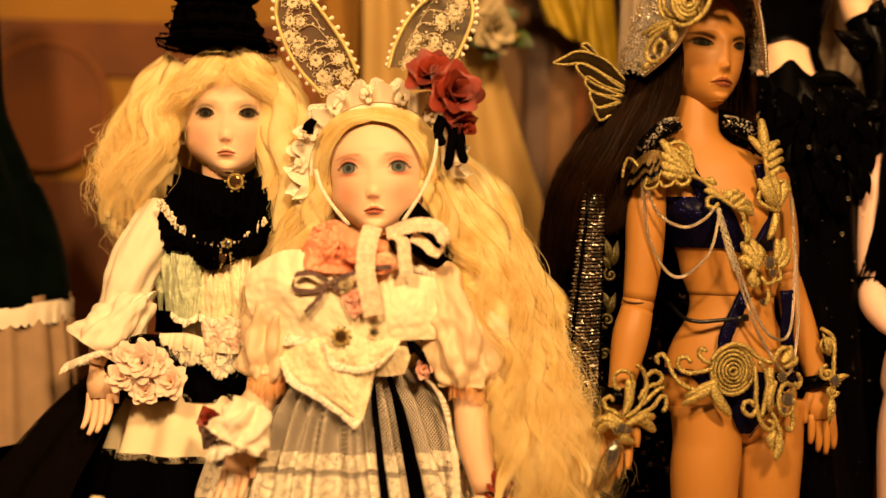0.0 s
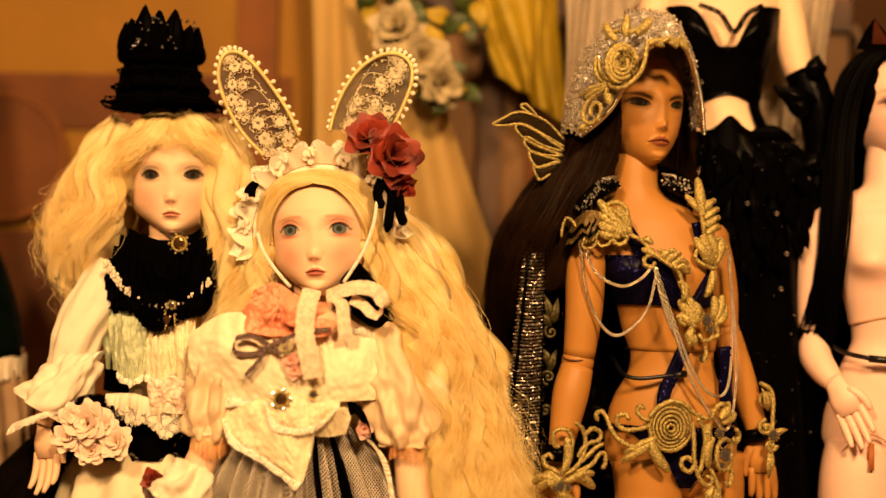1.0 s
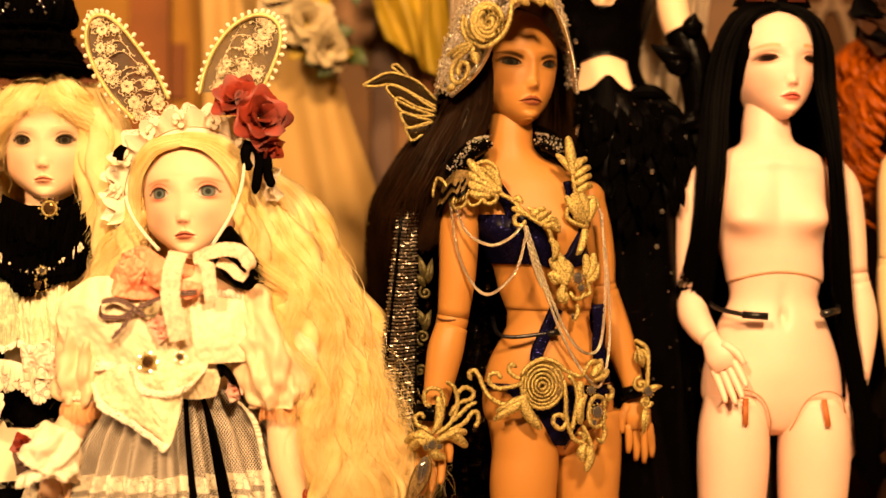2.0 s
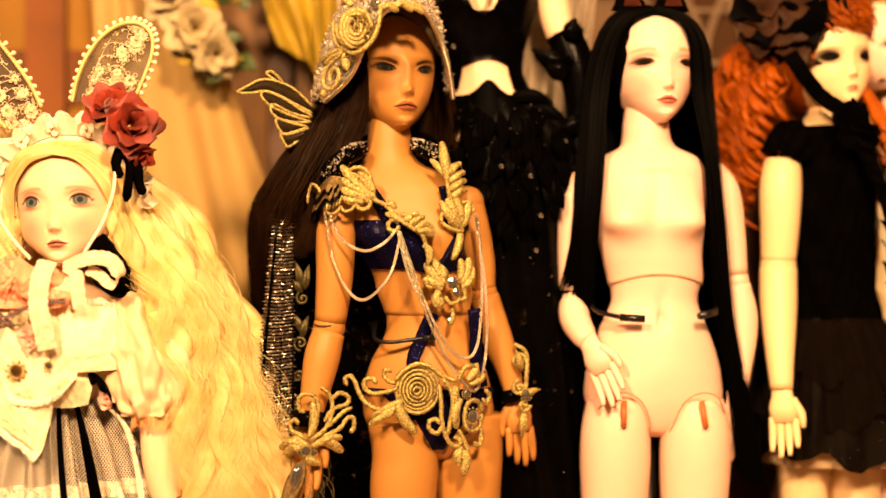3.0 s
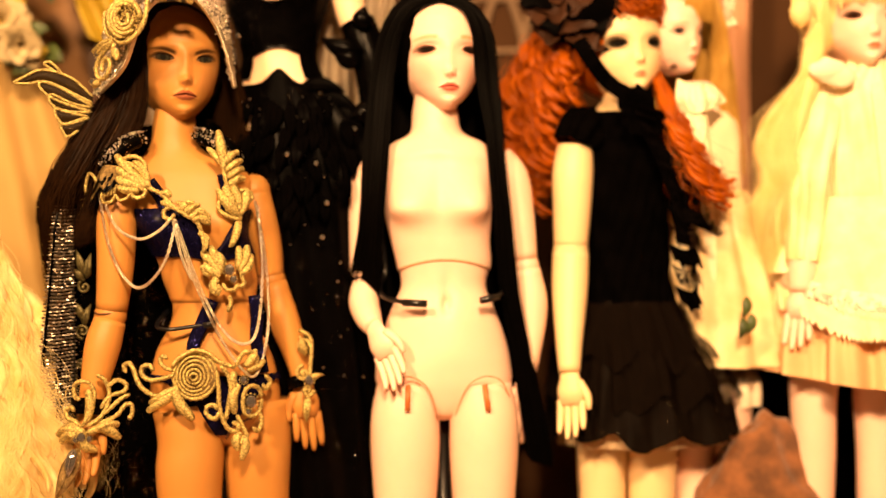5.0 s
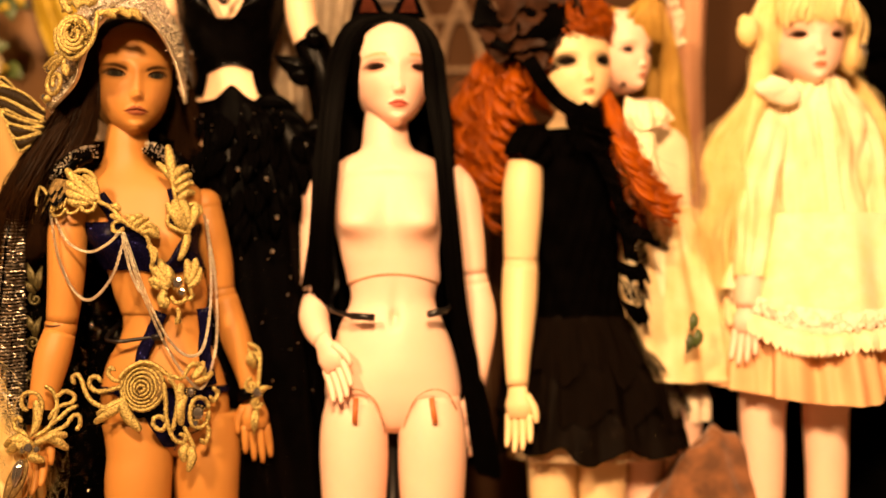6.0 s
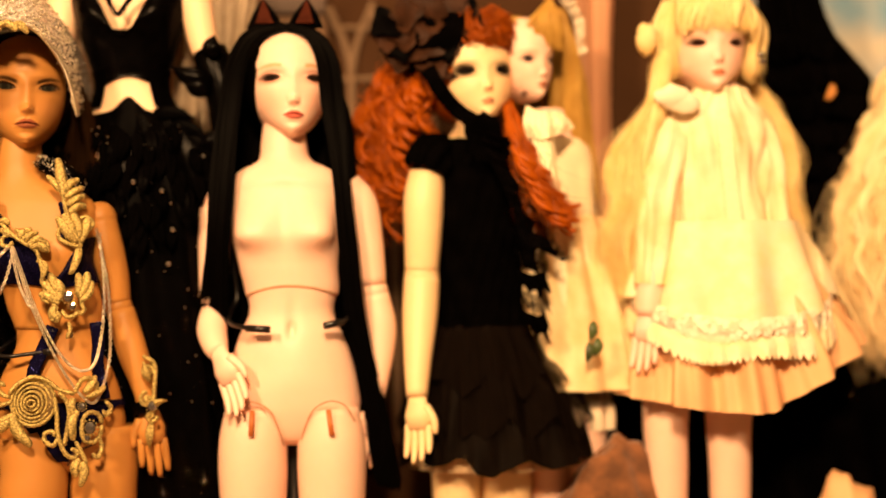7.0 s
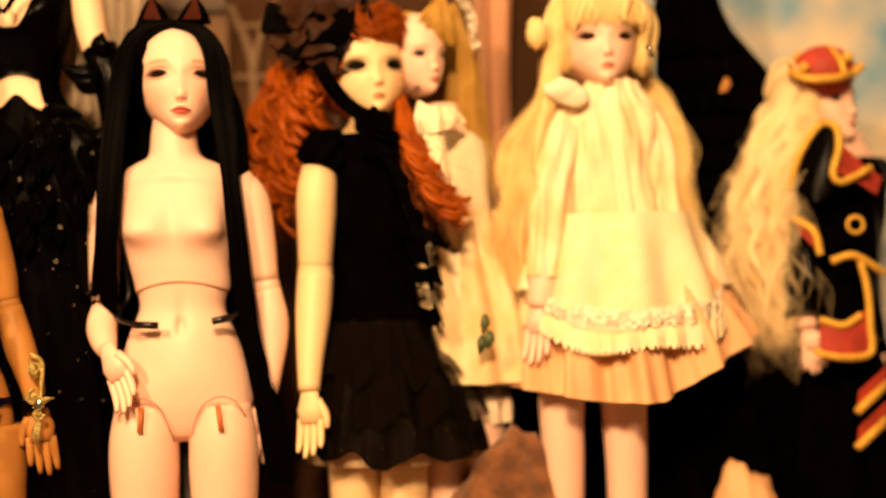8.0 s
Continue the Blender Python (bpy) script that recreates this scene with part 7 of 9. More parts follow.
# ---- doll with the black top hat ----
S = sit_at
body = Form(S, [(300, 400, 0.036, 36, 34), (300, 440, 0.036, 40, 38), (296, 470, 0.036, 80, 48), (290, 500, 0.036, 110, 60), (280, 580, 0.036, 95, 62), (278, 650, 0.036, 80, 58), (276, 700, 0.036, 78, 58), (274, 780, 0.036, 100, 70), (272, 860, 0.036, 110, 75)])
g = Geo()
body.skin(g, 400, 860, 26, 32, cap=True)
face = head(g, S(302, 378), 0.095, yaw=4, pitch=0, tilt=-1.4, wide=1.14, lips=(0.58, 0.20, 0.12), iris=(0.050, 0.042, 0.030), shade=(0.13, 0.10, 0.055), lid=0.95, brow=(0.45, 0.30, 0.14, 0.25), blush=0.6, eye=1.08, gap=0.167, kiss=1.0, ey=-0.014, cheek=0.034, slit=0.92, white=(0.12, 0.09, 0.06), bridge=0.012, under=0.6, lash=1.4)
limb(g, [S(200, 500, 0.03), S(150, 580, 0.016), S(115, 660, 0.0), S(92, 720, -0.010), S(84, 745, -0.012)], [0.0125, 0.0125, 0.012, 0.0105, 0.008])
hand_shape(g, S(84, 742, -0.012), S(92, 870, -0.016), (1, -0.3, 0), 0.052, 0.5)
limb(g, [S(380, 500, 0.03), S(405, 580, 0.03), S(400, 680, 0.03)], [0.0125, 0.0125, 0.011])
for u in (240, 310):
    limb(g, [S(u, 850, 0.036), S(u, 1150, 0.036), S(u, 1400, 0.04), S(u, 1570, 0.04)], [0.022, 0.017, 0.015, 0.010])
    g.ball(S(u, 1578, 0.025), 0.013, 14, 8, (0.8, 1.8, 0.7))
whole("doll", g, fair_skin, "pale resin doll in a black and cream lace dress", "doll", "dolls on the table")

wig = thing("wig", "long curly pale blonde doll wig", "wig", tuple(S(300, 220, 0.05)))
g = Geo()
g.ball(face(0, 0.13, 0.06), 0.0495, 28, 18, (0.92, 1.0, 0.98))
part("cap", g, blonde_pale, wig)
g = Geo()
for sg in (-1, 1):
    locks(g, [[face(0.02 * sg, -0.28, 0.47), face(sg * 0.12, -0.435, 0.30), face(sg * 0.30, -0.40, 0.18), face(sg * 0.46, -0.27, 0.0)], [face(0.05 * sg, -0.2, 0.52), face(sg * 0.24, -0.32, 0.38), face(sg * 0.42, -0.22, 0.18), face(sg * 0.50, -0.14, -0.1)]], 18, 0.0060, 0.0022, 1.3, 24, 33 + sg, spread=0.002, groove=0.06)
    strands(g, [[face(0.02 * sg, -0.28, 0.47), face(sg * 0.15, -0.425, 0.27), face(sg * 0.34, -0.375, 0.13), face(sg * 0.46, -0.26, -0.02)], [face(0.05 * sg, -0.2, 0.52), face(sg * 0.24, -0.32, 0.38), face(sg * 0.42, -0.22, 0.18), face(sg * 0.50, -0.14, -0.1)]], 420, 0.0034, 0.0003, 0.0026, 2, 18, 30 + sg, frizz=0.006, clump=14, stray=0.002)
part("fringe", g, blonde_pale, wig, kind="stuff")
for k, (guides, cnt) in enumerate((([[S(225, 230, 0.02), S(200, 300, 0.012), S(190, 380, 0.012), S(150, 450, 0.02)], [S(215, 215, 0.03), S(172, 280, 0.025), S(150, 360, 0.025), S(132, 440, 0.03)], [S(205, 210, 0.05), S(160, 260, 0.045), S(134, 340, 0.045), S(122, 420, 0.045), S(128, 500, 0.045)]], 700),
                                   ([[S(375, 230, 0.02), S(392, 300, 0.012), S(398, 380, 0.012), S(392, 470, 0.016), S(398, 580, 0.02)], [S(385, 215, 0.035), S(415, 280, 0.03), S(425, 380, 0.03), S(425, 480, 0.03), S(420, 560, 0.03)], [S(390, 210, 0.055), S(430, 280, 0.05), S(440, 400, 0.05), S(440, 560, 0.05)]], 700),
                                   ([[S(200, 260, 0.085), S(180, 420, 0.08), S(170, 560, 0.075)], [S(300, 260, 0.10), S(300, 420, 0.1), S(300, 600, 0.09)], [S(400, 260, 0.085), S(420, 420, 0.08), S(430, 580, 0.075)]], 400))):
    g = Geo()
    locks(g, guides, 50, 0.0080, 0.0055, 2.2, 44, 60 + k, spread=0.005, groove=0.05)
    strands(g, guides, cnt * 0.9, 0.0065, 0.00032, 0.0056, 2.2, 34, 60 + k, frizz=0.010, clump=60, sheet=False, stray=0.002, tight=0.30)
    part("curl_mass", g, blonde_pale, wig, kind="stuff")
g = Geo()  # loose single curls round the outline
strands(g, [[S(190, 240, 0.03), S(140, 310, 0.02), S(104, 370, 0.016), S(110, 430, 0.02)], [S(170, 260, 0.05), S(112, 340, 0.03), S(88, 400, 0.03), S(104, 480, 0.03)], [S(150, 400, 0.03), S(112, 440, 0.03), S(118, 520, 0.03), S(128, 590, 0.03)]], 70, 0.0030, 0.00030, 0.0055, 2.6, 46, 71, curl=True, frizz=0.012, clump=9, sheet=False, stray=0.003)
part("loose_curl", g, blonde_pale, wig, kind="stuff")
g = Geo()
strands(g, [[face(-0.16, -0.24, 0.48), face(-0.20, -0.44, 0.26), face(-0.31, -0.40, 0.14)], [face(0.0, -0.26, 0.49), face(-0.03, -0.47, 0.27), face(-0.10, -0.47, 0.24)], [face(0.04, -0.26, 0.49), face(0.10, -0.46, 0.27), face(0.17, -0.46, 0.22)], [face(0.16, -0.24, 0.48), face(0.22, -0.43, 0.26), face(0.34, -0.39, 0.12)]], 50, 0.0030, 0.00022, 0.0022, 1.6, 20, 73, frizz=0.008, clump=10, sheet=False, stray=0.003)
part("wisp", g, blonde_pale, wig, kind="stuff")

hat = thing("top_hat", "small black lace top hat with a beaded crown", "hat", tuple(S(285, 190, 0.03)))
tower = Form(S, [(288, -10, 0.03, 54, 50), (286, 40, 0.03, 56, 52), (284, 100, 0.03, 58, 54), (286, 150, 0.03, 74, 66), (290, 186, 0.03, 90, 78)])
crumple = lambda a, v: 0.0022 * math.sin(a * 9 + v * 0.06) + 0.0016 * math.sin(a * 23 - v * 0.1)
g = Geo()
tower.skin(g, 84, 186, 26, 110, 0.0, wave=crumple, cap=True)
part("crown", g, black_cloth, hat)
for i, (v, grow, wdt) in enumerate(((182, 0.002, 0.008), (174, 0.002, 0.009), (150, 0.003, 0.008), (120, 0.003, 0.009), (100, 0.002, 0.010))):
    g = Geo()
    loop = tower.ring(v, 40, grow)
    frill(g, loop + loop[:1], abs(wdt), 0.0085 if i < 2 else 0.006, 9 + 3 * i, 230, Vector((0, 0, -0.35 if wdt > 0 else 1)), Vector((0, -1, 0)), 0.5)
    c = tower.at(288, v, 0.03)
    g.v = [tuple(Vector(q) + (Vector(q) - c) * (0.16 if i < 2 else 0.07)) for q in g.v]
    part("lace_frill", g, black_lace if i % 2 else black_cloth, hat)
for i in range(18):  # a crown of pointed lace leaves
    a = radians(-10 + 200 * i / 17 + (9 if i % 2 else 0))
    lift = 0.018 + 0.016 * math.sin(a) ** 2 + 0.010 * abs(math.sin(i * 2.3))
    base = S(286 + 56 * math.cos(a), 108, 0.03) + Vector((0, -0.023 * math.sin(a), 0))
    part("point", leaf(base, base + Vector((0.006 * math.cos(a), -0.002 * math.sin(a), lift)), 0.0085, 0, 0.002), black_cloth if i % 3 else black_satin, hat)
g = Geo()
rnd = random.Random(4)
for i in range(60):
    a = rnd.random() * math.pi
    v = 30 + 60 * rnd.random()
    g.bead(S(286 + 62 * math.cos(a), v, 0.03) + Vector((0, -0.030 * math.sin(a), 0)), 0.0012 + 0.0008 * rnd.random())
part("bead", g, crystal, hat, "scattered small crystals", kind="stuff")

dress = thing("dress", "black and cream lace dress with a mint front", "dress", tuple(S(285, 620, 0.0)))
g = Geo()
soft = lambda a, v: 0.0012 * math.sin(a * 13 + v * 0.03)
body.skin(g, 478, 800, 26, 90, 0.003, wave=soft)
part("bodice", g, cream_cloth, dress)
for i, (v, half, wdt) in enumerate(((408, 66, 0.022), (420, 80, 0.024), (440, 92, 0.024), (462, 100, 0.022), (486, 102, 0.020), (506, 98, 0.018))):
    g = Geo()
    u = 292
    frill(g, [S(u - half, v - 6, 0.016), S(u - half * 0.6, v + 6, -0.010), S(u + 4, v + 18 + 3 * i, -0.022 - 0.001 * i), S(u + half * 0.7, v + 6, -0.010), S(u + half, v - 6, 0.016)], wdt, 0.0042, 12 + i, 150, Vector((0, -0.30, -1)), scallop=0.25, rows=6)
    part("collar_frill", g, black_cloth, dress)
g = Geo()
body.skin(g, 428, 520, 10, 60, 0.011)
part("collar", g, black_cloth, dress)
g = Geo()
body.skin(g, 500, 560, 8, 60, 0.006, (20, 160), soft)
body.skin(g, 628, 700, 8, 30, 0.006, (108, 165), soft)
part("yoke", g, black_cloth, dress)
g = Geo()
body.skin(g, 555, 660, 10, 60, 0.007, (50, 150), lambda a, v: 0.002 * math.sin(a * 26))
part("front_panel", g, mint_lace, dress, "pleated mint lace front")
for k, (u0, u1) in enumerate(((208, 262), (252, 318), (300, 345))):
    g = Geo()
    edge = cloth_patch(g, [[S(u0, 552, -0.012), S((u0 + u1) / 2, 556, -0.022), S(u1, 552, -0.014)], [S(u0 - 4, 600, -0.016), S((u0 + u1) / 2, 604, -0.029), S(u1 + 3, 600, -0.018)], [S(u0 + 2, 652, -0.014), S((u0 + u1) / 2, 664, -0.026), S(u1, 652, -0.016)]], 0.0045, 170, seed=k * 7, tall=0.2)[-1]
    part("front_frill", g, mint_lace if k == 0 else lace_relief, dress)
    g = Geo()
    frill(g, edge[::6], 0.005, 0.0014, 7, 70, Vector((0, -0.2, -1)), scallop=0.5)
    part("front_edge", g, ribbon_lace, dress)
for pts, wdt, mt, nm in ((((200, 700), (250, 705), (300, 725), (355, 715)), 0.016, white_lace, "lace_frill"), (((190, 690), (240, 690), (290, 706)), 0.012, white_cloth, "lace_frill"), (((280, 690), (320, 695), (365, 690)), 0.014, white_lace, "lace_frill")):
    g = Geo()
    frill(g, [S(u, v, -0.018 - 0.001 * i) for i, (u, v) in enumerate(pts)], wdt, 0.004, 8, 110, Vector((0, -0.2, -1)), scallop=0.3, rows=6)
    part(nm, g, mt, dress)
g = Geo()
cloth_patch(g, [[S(262, 664, -0.016), S(310, 660, -0.024), S(358, 668, -0.016)], [S(262, 690, -0.020), S(312, 690, -0.031), S(362, 694, -0.020)], [S(268, 718, -0.018), S(314, 722, -0.028), S(360, 720, -0.018)]], 0.006, 130, seed=3)
part("pink_frill", g, blush_petal, dress, "crumpled pale pink lace")
g = Geo()
body.skin(g, 735, 815, 10, 60, 0.009, (30, 130), lambda a, v: 0.001 * math.sin(a * 20))
part("waist_band", g, black_lace, dress, "black lace waist")
g = Geo()
body.skin(g, 735, 815, 10, 60, 0.0075, (30, 130))
part("lining", g, black_cloth, dress)
bell = Form(S, [(280, 770, 0.036, 95, 66), (268, 810, 0.036, 135, 90), (262, 870, 0.036, 150, 105), (258, 960, 0.036, 175, 120), (255, 1250, 0.036, 220, 150)])
pleat = lambda a, v: 0.004 * math.sin(a * 12 + 0.8 * math.sin(a * 2)) * min(1, (v - 760) / 80)
g = Geo()
bell.skin(g, 775, 1250, 26, 180, 0.0, wave=pleat)
part("skirt", g, cream_cloth, dress, "pleated cream skirt")
for v0, v1 in ((905, 985), (1010, 1120)):
    g = Geo()
    bell.skin(g, v0, v1, 8, 180, 0.003, wave=pleat)
    part("hem_band", g, black_lace, dress, "black lace hem band")
    g = Geo()
    bell.skin(g, v0 + 12, v1, 8, 180, 0.0018, wave=pleat)
    part("hem_lining", g, black_cloth, dress)
over = Form(S, [(270, 730, 0.05, 140, 80), (255, 800, 0.05, 205, 110), (235, 900, 0.05, 280, 150), (220, 1000, 0.05, 340, 170), (215, 1300, 0.05, 380, 190)])
g = Geo()
fold = lambda a, v: 0.006 * math.sin(a * 12) * min(1, (v - 720) / 120)
over.skin(g, 735, 1300, 26, 140, 0.0, (118, 330), fold)
part("overskirt", g, black_cloth, dress, "open black overskirt")
g = Geo()
over.skin(g, 735, 1300, 26, 140, 0.003, (116, 190), fold)
part("overskirt_lace", g, black_tulle, dress)
part("sleeve", puff([S(200, 480, 0.03), S(165, 540, 0.018), S(135, 610, 0.006), S(118, 660, 0.0)], [0.017, 0.019, 0.0175, 0.0145], 7, 0.0014), white_cloth, dress)
part("sleeve", puff([S(380, 490, 0.03), S(402, 560, 0.028), S(405, 640, 0.028)], [0.017, 0.018, 0.014], 7, 0.0014), white_cloth, dress)
part("cuff", puff([S(152, 628, 0.006), S(128, 664, 0.0), S(104, 698, -0.006), S(86, 724, -0.010)], [0.0135, 0.019, 0.0235, 0.026], 8, 0.0028, 72, 26, seed=6), white_cloth, dress, "flared white lace cuff")
g = Geo()
loop = [S(150, 632, 0.006) + Vector((0.016 * math.cos(a), -0.016 * math.sin(a), 0.006 * math.cos(a))) for a in np.linspace(0, 6.2832, 24)]
frill(g, loop, 0.011, 0.004, 9, 120, Vector((-0.4, 0, -0.8)), scallop=0.3)
part("cuff_frill", g, ribbon_lace, dress)
g = Geo()
loop = [S(86, 722, -0.010) + Vector((0.025 * math.cos(a), -0.022 * math.sin(a), 0.010 * math.cos(a))) for a in np.linspace(0, 6.2832, 24)]
frill(g, loop, 0.008, 0.003, 13, 150, Vector((-0.3, -0.1, -0.9)), scallop=0.4)
part("cuff_frill", g, ribbon_lace, dress)
trim = thing("flower_trim", "row of small cream flowers along a black yoke", "trim", tuple(S(280, 520, -0.02)))
for i, p in enumerate(spline([S(190, 468, -0.006), S(220, 505, -0.018), S(258, 528, -0.028), S(298, 540, -0.032), S(335, 522, -0.026), S(366, 498, -0.014)], 21)):
    g = Geo()
    for q in range(5):
        a = q * 1.2566 + i
        g.ball(p + Vector((0.0023 * math.cos(a), 0, 0.0023 * math.sin(a))), 0.0016, 7, 5, (1, 0.5, 1))
    g.ball(p + Vector((0, -0.0018, 0)), 0.0012, 6, 4)
    part("flower", g, pearl, trim)
brooch(298, 560, -0.034, 0.0080, S, label="round crystal brooch hanging from a flower trim")
brooch(317, 430, -0.030, 0.0085, S, label="dark crystal brooch at a black collar")
brooch(304, 535, -0.036, 0.0045, S, crystal, label="small clear crystal on a flower trim")
for i, (u, v, s) in enumerate(((156, 734, 0.0185), (206, 766, 0.0140), (126, 758, 0.0125), (166, 782, 0.0115), (134, 722, 0.0105), (188, 738, 0.0105))):
    rose("pink_rose", S(u, v, -0.042), s, (0.1 * (i - 2), -1, 0.3), blush_petal, "pale pink cloth rose in a small bouquet", petals=24, seed=70 + i, group="bouquet roses")
g = Geo()
g.ball(S(164, 752, -0.022), 0.018, 22, 14, (1.25, 0.30, 0.85))
whole("rose_cushion", g, blush_petal, "pale pink cloth cushion under bouquet roses", "cushion")
g = Geo()
g.ball(S(172, 750, -0.014), 0.034, 24, 14, (1.0, 0.35, 0.75))
whole("lace_wrap", g, black_lace, "black lace backing of a rose bouquet", "lace")
g = Geo()
g.ball(S(172, 750, -0.012), 0.032, 24, 14, (1.0, 0.35, 0.75))
whole("flower_pad", g, black_cloth, "black cloth pad under a rose bouquet", "pad")

# ---- red-haired doll in black ----
S = red_at
body = Form(S, [(938, 205, 0.036, 32, 32), (925, 240, 0.036, 36, 34), (920, 270, 0.036, 62, 42), (925, 290, 0.036, 84, 48), (930, 340, 0.036, 82, 56), (935, 430, 0.036, 74, 56), (940, 520, 0.036, 70, 52), (945, 590, 0.036, 78, 56), (950, 660, 0.036, 95, 66), (950, 800, 0.036, 90, 64)])
g = Geo()
body.skin(g, 205, 800, 28, 32, cap=True)
face = head(g, S(962, 176), 0.092, yaw=17, pitch=-4, tilt=-3, wide=1.05, glint=0.0, lips=(0.70, 0.28, 0.16), iris=(0.006, 0.005, 0.004), shade=(0.010, 0.006, 0.004), lid=0.95, brow=(0.5, 0.3, 0.15, 0.1), blush=0.1, eye=1.38, gap=0.185, slit=0.72, cheek=0.02, white=(0.006, 0.005, 0.004), kiss=0.85, lash=2.6, under=0.9)
limb(g, [S(846, 310, 0.02), S(842, 360, 0.016), S(840, 430, 0.014), S(838, 484, 0.014)], [0.0150, 0.0170, 0.0155, 0.0140])
joint(g, S(838, 490, 0.014), 0.0146)
limb(g, [S(838, 497, 0.014), S(836, 560, 0.006), S(834, 640, -0.008), S(834, 692, -0.016)], [0.0150, 0.0148, 0.0112, 0.0088])
hand_shape(g, S(834, 690, -0.016), S(842, 830, -0.026), (1, -0.4, 0), 0.054)
limb(g, [S(1020, 310, 0.05), S(1050, 420, 0.05), S(1066, 520, 0.046), S(1082, 590, 0.04), S(1090, 620, 0.036)], [0.014, 0.014, 0.013, 0.0115, 0.0095])
hand_shape(g, S(1088, 612, 0.036), S(1118, 720, 0.03), (-1, -0.4, 0), 0.052)
for u in (895, 985):
    limb(g, [S(u, 780, 0.036), S(u, 880, 0.036), S(u, 1100, 0.04), S(u, 1280, 0.045), S(u, 1343, 0.045)], [0.022, 0.0215, 0.016, 0.015, 0.011])
    g.ball(S(u, 1354, 0.03), 0.013, 14, 8, (0.8, 1.8, 0.6))
whole("doll", g, cream_skin, "cream resin doll with dark eyes in a black dress", "doll", "dolls on the table")

wig = thing("wig", "long curly orange-red doll wig", "wig", tuple(S(930, 60, 0.06)))
g = Geo()
g.ball(face(0, 0.13, 0.06), 0.048, 26, 16, (0.92, 1.0, 0.98))
part("cap", g, red_hair, wig)
for k, (guides, cnt, wv) in enumerate((([[S(862, 110, 0.03), S(830, 180, 0.030), S(808, 270, 0.036), S(800, 350, 0.044)], [S(856, 90, 0.045), S(792, 150, 0.042), S(762, 260, 0.046), S(770, 360, 0.05)], [S(848, 90, 0.06), S(772, 140, 0.055), S(736, 240, 0.06), S(740, 320, 0.06), S(768, 400, 0.06)]], 900, 0.009),
                                       ([[S(988, 190, 0.02), S(1004, 250, -0.012), S(1030, 310, -0.020), S(1062, 368, -0.020), S(1090, 392, -0.016)], [S(996, 180, 0.03), S(1020, 250, -0.004), S(1048, 310, -0.014), S(1080, 362, -0.014), S(1110, 384, -0.012)]], 420, 0.007))):
    g = Geo()
    locks(g, guides, 130 if k == 0 else 18, 0.0027, wv * (0.7 if k == 0 else 0.5), 4.6, 90, 80 + k, curl=True, spread=0.010 if k == 0 else 0.003, n=9, tip=0.5, groove=0.16, flat=0.9)
    strands(g, guides, cnt * 0.3, 0.0090 if k == 0 else 0.004, 0.00035, wv * (0.7 if k == 0 else 0.5), 4.6, 60, 80 + k, curl=True, frizz=0.014, clump=22, sheet=False)
    part("curl_mass", g, red_hair, wig, kind="stuff")
g = Geo()
rnd = random.Random(5)
for q in range(66):
    t = q / 66
    c = face(-0.17 + 0.55 * t, -0.36 + 0.7 * (t - 0.45) ** 2, 0.41 - 0.45 * (t - 0.5) ** 2 + 0.045 * rnd.gauss(0, 1))
    for r in range(9):
        o = Vector((rnd.gauss(0, 0.002), rnd.gauss(0, 0.002), rnd.gauss(0, 0.003)))
        g.tube([c + o + Vector((0.005 * math.cos(a), -0.003 + 0.004 * math.sin(a * 1.1), 0.006 * math.sin(a) - 0.0012 * a)) for a in np.linspace(rnd.random(), 8, 14)], 0.0006, 3, cap=False)
part("fringe", g, red_hair, wig, kind="stuff")

bonnet = thing("bonnet", "black bonnet with dark brown cloth flowers and chin ribbons", "bonnet", tuple(S(900, 20, 0.05)))
g = Geo()
g.ball(face(-0.13, 0.14, 0.27), 0.0480, 30, 18, (1.04, 1.0, 0.80))
part("cap", g, black_cloth, bonnet)
rnd = random.Random(6)
for i, (u, v) in enumerate(((800, 60), (822, 100), (850, 30), (880, 60), (862, 96), (905, 30), (838, 70), (795, 30), (890, 105))):
    for j in range(3):
        g = Geo()
        petal(g, (0, 0, 0), rnd.random() * 6.28, 0.9 + 0.3 * rnd.random(), 0.024, 0.5, i * 3 + j)
        turn = Vector((-0.3 + 0.01 * i, -1, 0.25)).to_track_quat("Z", "Y").to_matrix()
        g.v = [tuple(turn @ Vector(q) + S(u, v, 0.012)) for q in g.v]
        part("petal", g, brown_satin if (i + j) % 3 else black_satin, bonnet)
for i in range(8):
    g = Geo()
    c = S(1012 + 8 * math.sin(i), 60 + 14 * i, 0.03)
    frill(g, [c, c + Vector((0.006, -0.004, 0.002)), c + Vector((0.012, 0.004, 0))], 0.008, 0.003, 3, 30)
    part("side_frill", g, black_lace if i % 2 else black_cloth, bonnet)
part("chin_ribbon", ribbon_strip([S(852, 120, 0.006), S(876, 160, -0.002), S(905, 195, -0.002), S(940, 218, -0.004)], 0.0060, axis=(1, 0, 0.6)), black_cloth, bonnet)
for i, pts in enumerate((((935, 225), (960, 280), (985, 330), (1010, 400), (1020, 470)), ((950, 225), (985, 260), (1020, 310), (1035, 380), (1048, 440)))):
    g = Geo()
    frill(g, [S(u, v, -0.010) for u, v in pts], 0.022, 0.006, 7, 100, Vector((0.9, -0.1, -0.4)), scallop=0.4)
    part("ribbon_end", g, black_lace, bonnet)
    g = Geo()
    frill(g, [S(u, v, -0.007) for u, v in pts], 0.016, 0.005, 6, 100, Vector((0.9, -0.1, -0.4)))
    part("ribbon_end", g, black_cloth, bonnet)

